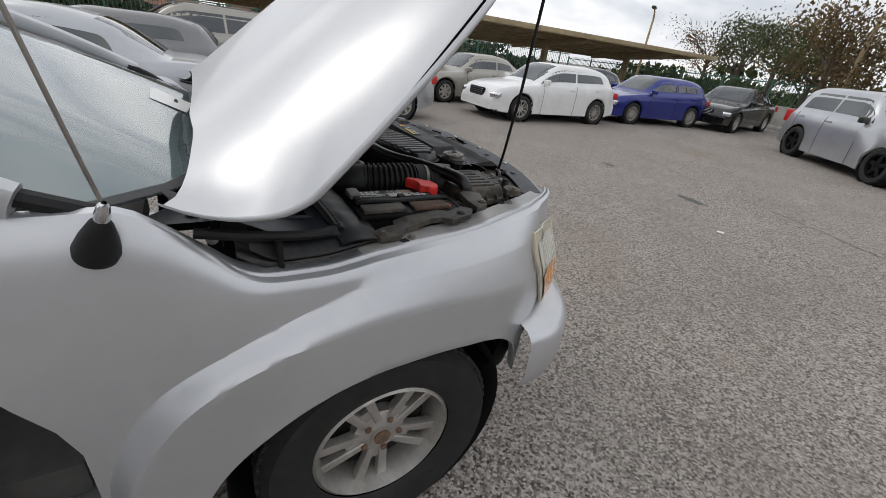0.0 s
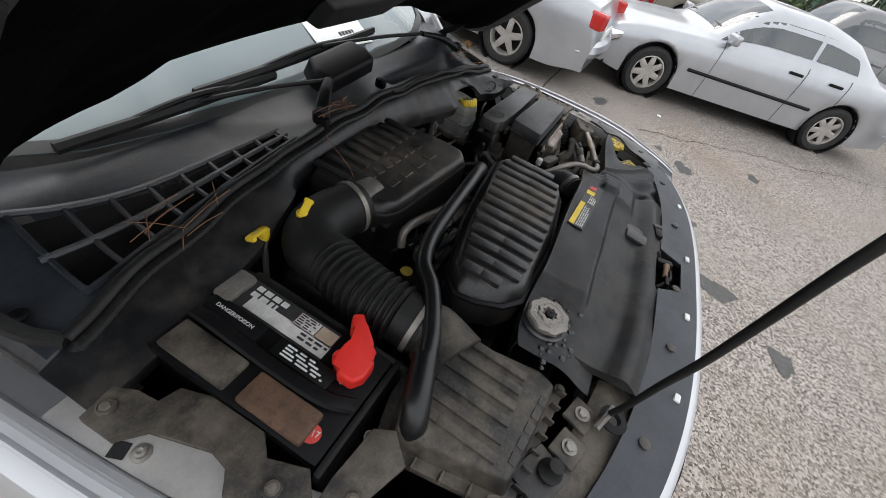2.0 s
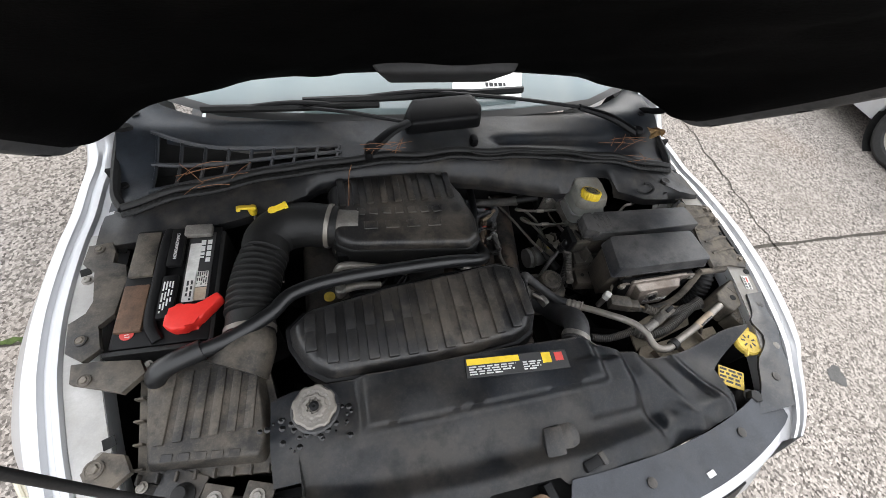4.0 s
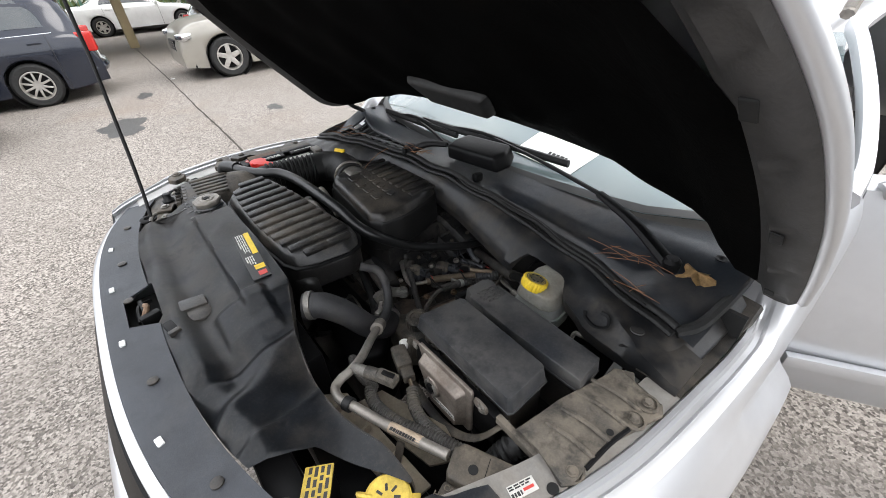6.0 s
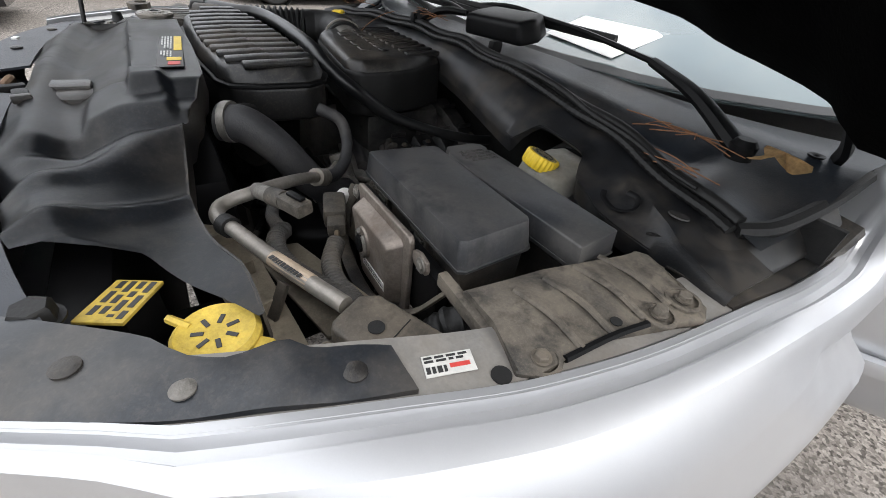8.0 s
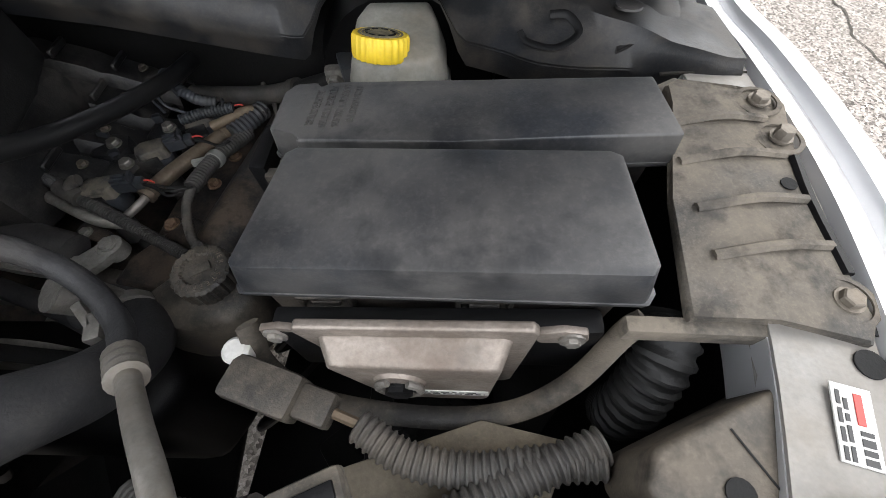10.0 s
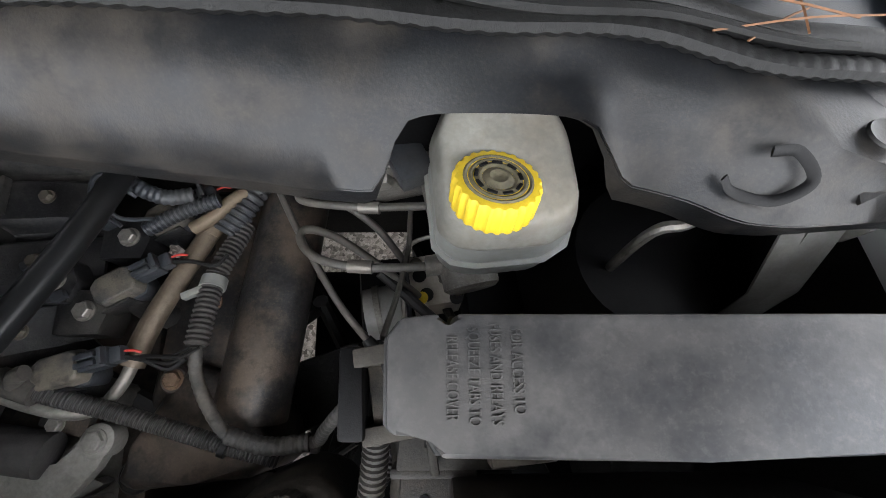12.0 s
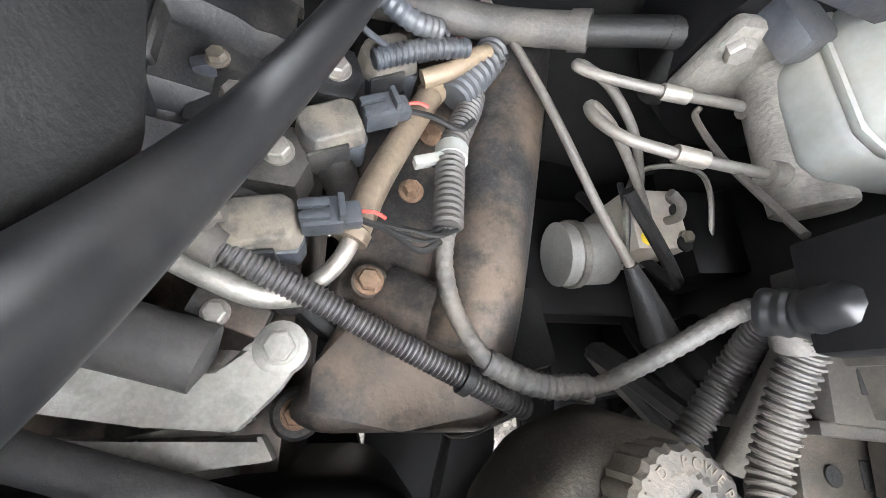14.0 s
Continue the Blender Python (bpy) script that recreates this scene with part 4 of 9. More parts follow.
for i, (x, y, h, s, m, bare) in enumerate([(6.2, -20.6, 4.6, 2.0, LEAF_A, 0.1), (3.4, -20.5, 5.2, 2.3, LEAF_A, 0.35), (0.8, -21.0, 5.4, 2.4, LEAF_A, 0.3), (10.5, -26, 5.0, 2.3, LEAF_G, 0.1),
                                           (14.5, -30, 5.6, 2.6, LEAF_G, 0.1), (18.5, -33, 5.4, 2.6, LEAF_A, 0.3), (8.0, -24, 4.4, 2.0, LEAF_G, 0.0), (-2.5, -22, 5.0, 2.4, LEAF_A, 0.3)]):
    tree((x, y, 0), h, s, m, "autumn tree with thinning brown and green leaves" if m is LEAF_A else "green broad-leaved tree behind the fence", 20 + i, 4200, bare, 0.15)


def woods(name, a, b, h, mat, seed, n, label, depth=3.0, size=0.5):
    rnd = random.Random(seed)
    bm = bmesh.new()
    a, b = Vector((*a, 0)), Vector((*b, 0))
    t = (b - a).normalized()
    s = V(-t.y, t.x, 0)
    for i in range(n):
        f = rnd.random()
        crest = h * (0.62 + 0.22 * math.sin(f * 37 + seed) + 0.16 * math.sin(f * 91 + 2 * seed))
        c = a.lerp(b, f) + s * rnd.uniform(-depth, depth) + V(0, 0, crest * rnd.random() ** 0.7)
        k = size * rnd.uniform(0.4, 1.2)
        d = Euler((rnd.uniform(0, 3.1), rnd.uniform(0, 3.1), rnd.uniform(0, 6.3))).to_matrix()
        bm.faces.new([bm.verts.new(c + d @ V(*q) * k) for q in ((-0.5, 0, 0), (0, -0.35, 0.08), (0.5, 0, 0), (0, 0.35, 0.08))])
    return solo(name, bm, mat, label, "woods", kind="stuff", smooth=False)


woods("woods", (30, 24), (30, -26), 2.6, PINE, 1, 9000, "dark green trees and shrubs behind the far fence", 2.5)
woods("shrubs", (28, 24), (28, -26), 1.7, LEAF_G, 2, 5000, "green shrubs along the far fence", 1.5, 0.35)
woods("hedge", (-25, -26), (-25, 24), 3.4, LEAF_G, 3, 9000, "green hedge behind the carport fence", 1.5, 0.4)
woods("woods", (26, -32), (-14, -28), 2.6, LEAF_G, 4, 7000, "green and brown trees beyond the fence corner", 2.0)
woods("woods", (-30, -24), (-30, 24), 4.4, PINE, 5, 7000, "dark trees beyond the boundary wall", 2.0, 0.6)
woods("woods", (24, 24), (-24, 26), 3.0, LEAF_G, 6, 7000, "green trees behind the yard", 2.0)


def block(at, size, storeys, bays, mat, label, yaw=0):
    bl = thing("apartment_block", (0, 0, 0), label, "building", "far buildings")
    w, d, h = size
    part("wall", rbox((0, 0, h / 2), size, 0.05, seg=1), mat, bl)
    part("roof", rbox((0, 0, h + 0.4), (w * 0.98, d * 0.98, 0.8), 0.05, seg=1), PALE_FACADE, bl)
    wm = mesh_of("window", rbox((0, 0, 0), (0.25, d / bays * 0.55, h / storeys * 0.5), 0.02, seg=1), DARK_WIN)
    for i in range(bays):
        for k in range(storeys):
            for s in (-1, 1):
                p = part("window", wm, None, bl)
                p.location = (s * w / 2, -d / 2 + d * (i + 0.5) / bays, h * (k + 0.55) / storeys)
    bl.matrix_basis = Matrix.Translation(at) @ Matrix.Rotation(radians(yaw), 4, "Z")
    return bl


block((95, 6, -1), (14, 13, 10), 9, 5, BRICKWALL, "red-brown brick apartment block far behind the yard")
block((98, -9, -1), (14, 7, 10), 9, 3, BRICKWALL, "narrow brick apartment block in the distance")
block((150, -62, -1), (18, 30, 9), 8, 9, PALE_FACADE, "pale apartment block far away in haze")
block((165, -96, -1), (18, 24, 11), 9, 8, PALE_FACADE, "pale grey tower block on the horizon")


# ---- the silver off-road car with its bonnet open ----
XC = 0.02
suv = thing("off_road_car", (XC, 1.9, 0), "silver off-road car with its bonnet propped open", "car")
RAIL = [(0.14, 0.47), (0.20, 0.575), (0.25, 0.640), (0.30, 0.675), (0.42, 0.735), (0.55, 0.782), (0.66, 0.815), (0.80, 0.838), (0.95, 0.848), (1.16, 0.856), (1.6, 0.86)]
RAIL_Z = [(0.20, 1.060), (0.45, 1.066), (0.69, 1.054), (0.86, 1.044), (0.97, 1.034), (1.10, 1.018), (1.20, 1.020), (1.60, 1.03)]
SEAT_Z = [(0.20, 1.075), (0.45, 1.09), (0.69, 1.08), (0.97, 1.055), (1.10, 1.06), (1.60, 1.16)]
SIDE = [(0.14, 0.53), (0.20, 0.62), (0.25, 0.69), (0.30, 0.735), (0.376, 0.79), (0.43, 0.84), (0.478, 0.872), (0.55, 0.908), (0.65, 0.932), (0.75, 0.945), (1.0, 0.955), (1.6, 0.95), (5.0, 0.93)]
WHEEL_Y, WHEEL_Z, TYRE_R, ARCH_R = 0.92, 0.372, 0.364, 0.415
# the wing's flare: its upper crease, its outer ridge and the lip of the wheel arch, by y
FLARE_TOP = [(0.30, 1.02), (0.45, 1.058), (0.67, 1.056), (0.80, 1.045), (0.948, 1.017), (1.077, 0.974), (1.196, 0.929), (1.306, 0.881), (1.411, 0.818), (1.474, 0.760), (1.533, 0.66), (1.56, 0.50)]
FLARE_OUT = [(0.30, 0.86), (0.45, 0.895), (0.63, 0.915), (0.816, 0.930), (0.965, 0.932), (1.093, 0.918), (1.207, 0.888), (1.311, 0.848), (1.41, 0.775), (1.474, 0.69), (1.533, 0.55), (1.56, 0.44)]
ARCH_LIP = [(0.47, 0.50), (0.485, 0.60), (0.53, 0.685), (0.60, 0.735), (0.70, 0.762), (0.85, 0.775), (0.95, 0.773), (1.05, 0.756), (1.15, 0.720), (1.25, 0.662), (1.33, 0.595), (1.38, 0.52), (1.40, 0.44)]


def flare(y, z):
    top, out = curve_at(FLARE_TOP, y), curve_at(FLARE_OUT, y)
    f = max(0.0, min(1.0, (top - z) / max(0.02, top - out)))
    swell = 0.92 * f ** 0.8 + 0.08 * smoothstep(0.0, 0.2, out - z)
    roll = 0.016 * smoothstep(0.0, 0.20, out - z)
    return (0.050 * swell - roll * 0.7) * smoothstep(0.26, 0.55, y) * (1 - smoothstep(1.50, 1.565, y))


def fender_row(y):
    b, zb, xs = curve_at(RAIL, y), curve_at(RAIL_Z, y), curve_at(SIDE, y)
    k = max(0.35, min(1.0, (xs - b) / 0.09))
    rear = smoothstep(1.17, 1.40, y)
    pts = [(b - 0.035, zb - 0.05), (b - 0.035, zb), (b + 0.028 * k, zb), (b + 0.033 * k, zb + 0.010), (b + 0.041 * k, zb + 0.011), (b + 0.046 * k, zb + 0.003), (b + 0.058 * k, zb + 0.002), (b + 0.064 * k, zb + 0.013),
           (b + 0.075 * k, zb + 0.012)]
    if rear > 0:
        top = lerp(zb + 0.012, 1.195, rear)
        pts = [(lerp(x, b + 0.03 - 0.05 * (1 - i / 8), rear), lerp(z, top - 0.03 * (1 - i / 8), rear)) for i, (x, z) in enumerate(pts)]
    zs = pts[-1][1]
    xe = pts[-1][0]
    low = curve_at(ARCH_LIP, y) if 0.47 < y < 1.40 else (0.66 if y <= 0.47 else 0.44)
    for f in (0.10, 0.25, 0.42, 0.58):
        a = f * math.pi / 2
        pts.append((lerp(xe, xs, math.sin(a) ** 0.75), lerp(zs, 0.92, 1 - math.cos(a))))
    zlast = pts[-1][1]
    top, out = curve_at(FLARE_TOP, y), curve_at(FLARE_OUT, y)
    # levels gather at the crease and the ridge
    marks = sorted([lerp(zlast, low, i / 9) for i in range(1, 10)] + [max(low + 0.004, min(zlast - 0.002, z)) for z in (top + 0.006, top - 0.004, lerp(top, out, 0.5), out + 0.012, out - 0.006, out - 0.03, lerp(out, low, 0.5))], reverse=True)
    for z in marks:
        f = (zlast - z) / (zlast - low)
        pts.append((lerp(pts[12][0], xs, min(1, f * 3)), z))
    pts = [(x + flare(y, z) * (1 if i > 8 else 0), z) for i, (x, z) in enumerate(pts)]
    x, z = pts[-1]
    pts.append((x - 0.004, z - 0.006))
    pts.append((x - 0.03, z + 0.004))
    return pts


def nose(q):
    """The wing leans forward below its top edge, round the headlight."""
    return V(q[0], q[1] - 0.105 * (1 - smoothstep(0.74, 1.05, q[2])) * (1 - smoothstep(0.26, 0.56, q[1])), q[2])


def side_panels():
    ys = sorted(set([0.225 + 1.335 * i / 72 for i in range(73)] + [0.471, 0.475, 0.48, 0.50, 1.37, 1.39, 1.398, 1.402]))
    for s, nm in ((-1, "fender"), (1, "fender")):
        rows = [[(XC + s * x, y + 0.11 * smoothstep(0.72, 1.0, z) * max(0.0, (y - 1.3) / 0.26), z) for x, z in fender_row(y)] for y in ys]
        rows = [[nose(q) for q in r] for r in rows]
        part(nm, sheet(rows, 0.003, shift=(-s, 0, 0)), SILVER, suv, "silver painted front wing with flared arch", angle=32)
        # front end of the wing, down beside the grille
        first = rows[0][8:]
        part("wing_end", sheet([first, [(XC + s * 0.585, q[1] - 0.035, q[2] - 0.09) for q in first], [(XC + s * 0.52, q[1] - 0.060, q[2] - 0.14) for q in first]]), SILVER, suv)
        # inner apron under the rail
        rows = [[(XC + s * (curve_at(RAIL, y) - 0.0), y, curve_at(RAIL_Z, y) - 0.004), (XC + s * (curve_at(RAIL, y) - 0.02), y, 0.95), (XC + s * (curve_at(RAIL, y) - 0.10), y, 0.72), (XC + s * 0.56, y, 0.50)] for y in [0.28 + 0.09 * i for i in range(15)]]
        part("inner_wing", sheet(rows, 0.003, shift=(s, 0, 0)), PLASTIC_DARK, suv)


side_panels()


def suv_wheel(side):
    s = side
    at = V(XC + s * 0.80, WHEEL_Y, WHEEL_Z)
    w = 0.13
    turn = Matrix.Translation(at) @ Euler((0, radians(90 * s), 0)).to_matrix().to_4x4()
    rr = 0.222
    rim = part("wheel", lathe([(rr, w * 0.80), (rr - 0.012, w * 0.86), (rr - 0.022, w * 0.62), (rr - 0.03, w * 0.30), (rr - 0.03, -w * 0.8), (rr, -w * 0.8)], turn, 56), ALLOY, suv, "five-spoked alloy wheel")
    part("tyre", lathe([(rr, -w * 0.9), (rr + 0.02, -w), (0.34, -w * 1.04), (TYRE_R - 0.012, -w * 0.88), (TYRE_R, -w * 0.7), (TYRE_R, w * 0.7), (TYRE_R - 0.012, w * 0.88), (0.34, w * 1.04), (rr + 0.05, w * 1.02), (rr + 0.012, w * 0.93), (rr, w * 0.84)], turn, 64), TYRE, rim)
    tb = bmesh.new()
    for k in range(56):
        a = 360 * k / 56
        for side_w, tilt in ((-0.62, 14), (-0.2, -12), (0.22, 12), (0.66, -14)):
            one = rbox((0, 0, 0), (0.028, 0.030, 0.012), 0.002, tilt, 1)
            one.transform(turn @ Euler((0, 0, radians(a + side_w * 4))).to_matrix().to_4x4() @ Matrix.Translation((TYRE_R + 0.001, 0, side_w * w)) @ Euler((0, radians(90), 0)).to_matrix().to_4x4())
            join(tb, one)
    part("tread", tb, TYRE, rim)["kind"] = "stuff"
    sp = bmesh.new()
    lathe([(0.085, -0.02), (0.085, w * 0.42), (0.062, w * 0.52), (0.036, w * 0.54), (0.034, w * 0.62), (0.0, w * 0.62)], turn, 36, sp)
    for k in range(5):
        a = radians(72 * k + 10)
        for d in (-1, 1):
            one = prism([(d * 0.006, 0.055), (d * 0.032, 0.055), (d * 0.058, rr - 0.022), (d * 0.046, rr - 0.010), (d * 0.026, rr - 0.010), (d * 0.020, rr - 0.06)][::d], w * 0.30, w * 0.54, 0.005)
            one.transform(turn @ Euler((0, 0, a)).to_matrix().to_4x4())
            join(sp, one)
        one = prism([(-0.03, 0.06), (0.03, 0.06), (0.034, 0.115), (-0.034, 0.115)], w * 0.24, w * 0.46, 0.005)
        one.transform(turn @ Euler((0, 0, a)).to_matrix().to_4x4())
        join(sp, one)
    part("spokes", sp, ALLOY, rim)
    nuts = bmesh.new()
    for k in range(5):
        a = radians(72 * k + 46)
        p = turn @ V(math.cos(a) * 0.062, math.sin(a) * 0.062, w * 0.50)
        hexbolt(p, 0.010, 0.014, 1.2, nuts, (s, 0, 0))
    part("wheel_nuts", nuts, RUST, rim)
    part("hub_cap", lathe([(0.028, 0), (0.028, 0.006), (0.0, 0.008)], turn @ Matrix.Translation((0, 0, w * 0.60)), 20), RUST, rim)
    part("brake_disc", lathe([(0.17, 0.0), (0.17, 0.02), (0.0, 0.02)], turn, 36), WELL, rim)
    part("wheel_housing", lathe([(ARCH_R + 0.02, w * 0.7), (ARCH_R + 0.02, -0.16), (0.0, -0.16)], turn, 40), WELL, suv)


suv_wheel(-1)
suv_wheel(1)


# cabin behind the wings
def cabin_row(y):
    xs = curve_at(SIDE, y)
    roof = curve_at([(1.40, 1.20), (1.62, 1.34), (2.15, 1.66), (2.5, 1.77), (3.2, 1.81), (4.6, 1.76), (4.95, 1.60), (5.1, 1.0)], y)
    belt = curve_at([(1.4, 1.20), (1.7, 1.21), (3.0, 1.20), (5.1, 1.18)], y)
    return xs, belt, max(roof, belt + 0.01)


def rail_flange(s, mat, label):
    """The dull inner flange of the wing, inside the gutter."""
    rows = []
    for i in range(27):
        y = lerp(0.30, 1.00, i / 26)
        b, z = curve_at(RAIL, y), curve_at(RAIL_Z, y) + 0.0025
        rows.append([(XC + s * (b - 0.038), y, z - 0.02), (XC + s * (b - 0.037), y, z), (XC + s * b, y, z + 0.0006), (XC + s * (b + 0.025), y, z)])
    part("rail_flange", sheet(rows), mat, suv, label)


rail_flange(-1, SILVER_IN, "silver painted inner flange of the wing")
rail_flange(1, SILVER_IN_DARK, "silver inner flange of the wing, darkened and dusty")


def wing_gap(s):
    """Black strip added over the rail for the dark gap up to the screen."""
    rows = []
    out = 0.024 if s > 0 else -0.012
    for i in range(13):
        y = lerp(0.935, 1.26, i / 12)
        b, z = curve_at(RAIL, y), curve_at(RAIL_Z, y)
        k = smoothstep(1.17, 1.40, y)
        z = lerp(z + 0.006, 1.150, k)
        rows.append([(XC + s * (b - 0.06), y, z - 0.004), (XC + s * (b - 0.02), y, z), (XC + s * (b + out), y, z - 0.001 - 0.01 * k), (XC + s * (b + out + 0.006), y, z - 0.012)])
    part("wing_gap_strip", sheet(rows, 0.002), PLASTIC, suv, "black strip filling in the dark gap inside the wing")


wing_gap(-1)
wing_gap(1)


def cabin():
    ys = [1.62 + 0.12 * i for i in range(30)]
    rows = []
    for y in ys:
        xs, belt, roof = cabin_row(y)
        low = 0.42
        p = [(xs - 0.06, low), (xs, low + 0.05), (xs + 0.005, 0.75), (xs - 0.005, 1.05), (xs - 0.035, belt)]
        rows.append([(XC - x, y, z) for x, z in p])
    for s in (-1, 1):
        part("door_panel", sheet([[(XC + s * (XC - x), y, z) for x, y, z in r] for r in rows[6:]], 0.004, shift=(-s, 0, 0)), SILVER, suv)
    rr = []
    for y in [2.11 + 0.2 * i for i in range(15)]:
        xs, belt, roof = cabin_row(y)
        roof -= 0.245
        rr.append([(XC + x, y, z) for x, z in ((-0.66, roof - 0.075), (-0.60, roof - 0.03), (-0.4, roof - 0.008), (0, roof), (0.4, roof - 0.008), (0.60, roof - 0.03), (0.66, roof - 0.075))])
    part("roof", sheet(rr, 0.02), SILVER, suv)
    for s in (-1, 1):
        part("windscreen_pillar", tube([(XC + s * 0.90, 1.54, 1.215), (XC + s * 0.885, 1.64, 1.265), (XC + s * 0.82, 1.82, 1.352), (XC + s * 0.73, 2.03, 1.437), (XC + s * 0.67, 2.16, 1.478)], 0.020, 8, 6, flat=1.6), SILVER, suv)
        part("screen_seal", tube([(XC + s * 0.86, 1.44, 1.165), (XC + s * 0.885, 1.50, 1.20), (XC + s * 0.895, 1.60, 1.243)], 0.016, 8, 5), RUBBER, suv)
        part("roof_rail", tube([(XC + s * 0.62, 2.30, 1.49), (XC + s * 0.62, 2.42, 1.545), (XC + s * 0.625, 3.2, 1.615), (XC + s * 0.62, 4.3, 1.585), (XC + s * 0.62, 4.45, 1.535)], 0.020, 8, 6), ALU_CLEAN, suv, "silver roof rail")
        part("rear_side_glass", sheet([[(XC + s * 0.905, 2.75, 1.22), (XC + s * 0.905, 4.8, 1.21)], [(XC + s * 0.70, 2.85, 1.475), (XC + s * 0.70, 4.6, 1.435)]], 0.006, shift=(-s, 0, 0)), CAR_GLASS, suv)
    # screen
    sc = []
    for i in range(9):
        f = i / 8
        row = []
        for j in range(13):
            g = -1 + 2 * j / 12
            x = g * lerp(0.87, 0.655, f)
            y = lerp(1.262, 2.10, f) + (0.05 * g * g + 0.16 * max(0.0, abs(g) - 0.6) ** 2 / 0.16) * lerp(1.0, 0.6, f)
            z = lerp(1.128, 1.470, f) + 0.012 * math.sin(f * math.pi) - 0.02 * g * g * f + 0.05 * g * g * (1 - f)
            row.append((XC + x, y, z))
        sc.append(row)
    gl = part("windscreen", sheet(sc, 0.005, shift=(0, 0.7, -0.7)), SCREEN, suv, "pale blue-green windscreen glass")
    gl.visible_shadow = False
    part("screen_band", sheet([[Vector(p) + V(0, -0.004, 0.004) for p in sc[0]], [Vector(p).lerp(Vector(q), 0.22) + V(0, -0.004, 0.004) for p, q in zip(sc[0], sc[1])]]), PRINT_BLACK, suv)
    part("dashboard", sheet([[(XC + x, 1.50 + 0.14 * (x / 0.8) ** 2, 1.13) for x in (-0.8, -0.4, 0, 0.4, 0.8)], [(XC + x, 1.75, 1.19) for x in (-0.8, -0.4, 0, 0.4, 0.8)], [(XC + x, 2.0, 1.20) for x in (-0.8, -0.4, 0, 0.4, 0.8)], [(XC + x, 2.08, 0.9) for x in (-0.8, -0.4, 0, 0.4, 0.8)]], 0.02), DASH, suv)
    part("cabin_floor", rbox((XC, 3.2, 0.55), (1.7, 3.2, 0.1), 0.02), SEAT, suv)
    part("tailgate", rbox((XC, 5.02, 0.93), (1.7, 0.08, 0.96), 0.04), SILVER, suv)
    for s in (-1, 1):
        part("front_seat", rbox((XC + s * 0.42, 2.75, 0.92), (0.52, 0.22, 0.56), 0.08, rx=-12), SEAT, suv)
        part("headrest", rbox((XC + s * 0.42, 2.82, 1.29), (0.30, 0.12, 0.20), 0.05, rx=-8), SEAT, suv)
        part("sill", rbox((XC + s * 0.86, 2.6, 0.42), (0.12, 2.1, 0.12), 0.03), SILVER, suv)
        part("running_board", rbox((XC + s * 0.93, 2.55, 0.36), (0.16, 1.9, 0.05), 0.02), PLASTIC, suv, "black running board")


cabin()


def open_door(s, ang):
    """A front door, swung open about its front edge."""
    h = V(XC + s * 0.93, 1.72, 0)
    m = Matrix.Translation(h) @ Matrix.Rotation(radians(-ang * s), 4, "Z")
    L = 1.12
    rows = []
    for z, o in ((0.40, -0.05), (0.46, 0.0), (0.74, 0.012), (1.02, 0.0), (1.17, -0.03)):
        rows.append([(s * o + s * -0.006 * (4 * (k / 8 - 0.5) ** 2), L * k / 8, z) for k in range(9)])
    b = sheet(rows, 0.11, shift=(-s, 0, 0))
    b.transform(m)
    d = part("front_door", b, SILVER, suv, "silver front door standing open")
    b = tube([(s * -0.035, 0.03, 1.17), (s * -0.08, 0.34, 1.32), (s * -0.14, 0.62, 1.425), (s * -0.15, 1.0, 1.46), (s * -0.06, 1.10, 1.17)], 0.024, 8, 6)
    b.transform(m)
    part("window_frame", b, SILVER, d)
    b = sheet([[(s * -0.04, 0.05, 1.175), (s * -0.04, 1.09, 1.175)], [(s * -0.09, 0.40, 1.325), (s * -0.10, 1.06, 1.33)], [(s * -0.145, 0.66, 1.43), (s * -0.15, 1.0, 1.45)]], 0.005, shift=(-s, 0, 0))
    b.transform(m)
    part("door_window", b, SCREEN, d)
    b = rbox((s * 0.022, L / 2, 0.60), (0.03, L * 0.97, 0.05), 0.012)
    b.transform(m)
    part("door_moulding", b, SILVER, d)
    b = rbox((s * 0.03, L - 0.16, 1.03), (0.04, 0.2, 0.04), 0.015)
    b.transform(m)
    part("door_handle", b, SILVER, d)


open_door(-1, 58)
open_door(1, 60)


# antenna on the right wing
ant = part("antenna_base", lathe([(0.0, 0.0), (0.030, 0.004), (0.032, 0.018), (0.026, 0.045), (0.016, 0.075), (0.009, 0.088)], Matrix.Translation((-0.905, 1.462, 1.125)) @ Euler((radians(18), radians(-22), 0)).to_matrix().to_4x4(), 24), RUBBER, suv, "black rubber antenna base")
part("antenna_collar", lathe([(0.010, 0.084), (0.011, 0.092), (0.008, 0.115), (0.004, 0.12)], Matrix.Translation((-0.905, 1.462, 1.125)) @ Euler((radians(18), radians(-22), 0)).to_matrix().to_4x4(), 16), CHROME, ant)
part("antenna_mast", tube([(-0.935, 1.43, 1.225), (-0.957, 1.445, 1.35), (-0.985, 1.50, 1.75)], 0.0035, 6, 6), ALU_CLEAN, ant)


# ---- bonnet ----
HINGE_Y, HINGE_Z, OPEN = 1.28, 1.115, 45.5


def hood_m():
    return Matrix.Translation((0, HINGE_Y, HINGE_Z)) @ Matrix.Rotation(radians(-OPEN), 4, "X") @ Matrix.Translation((0, -HINGE_Y, -HINGE_Z))


HOOD_W, HOOD_X = 0.940, 0.025


def hood_half(y):
    return curve_at([(0.145, 0.0), (0.150, 0.30), (0.165, 0.50), (0.20, 0.61), (0.26, 0.70), (0.34, 0.780), (0.45, 0.862), (0.61, 0.915), (0.80, 0.936), (0.97, HOOD_W), (1.13, 0.938), (1.22, 0.928), (1.27, 0.906), (1.30, 0.872)], y)


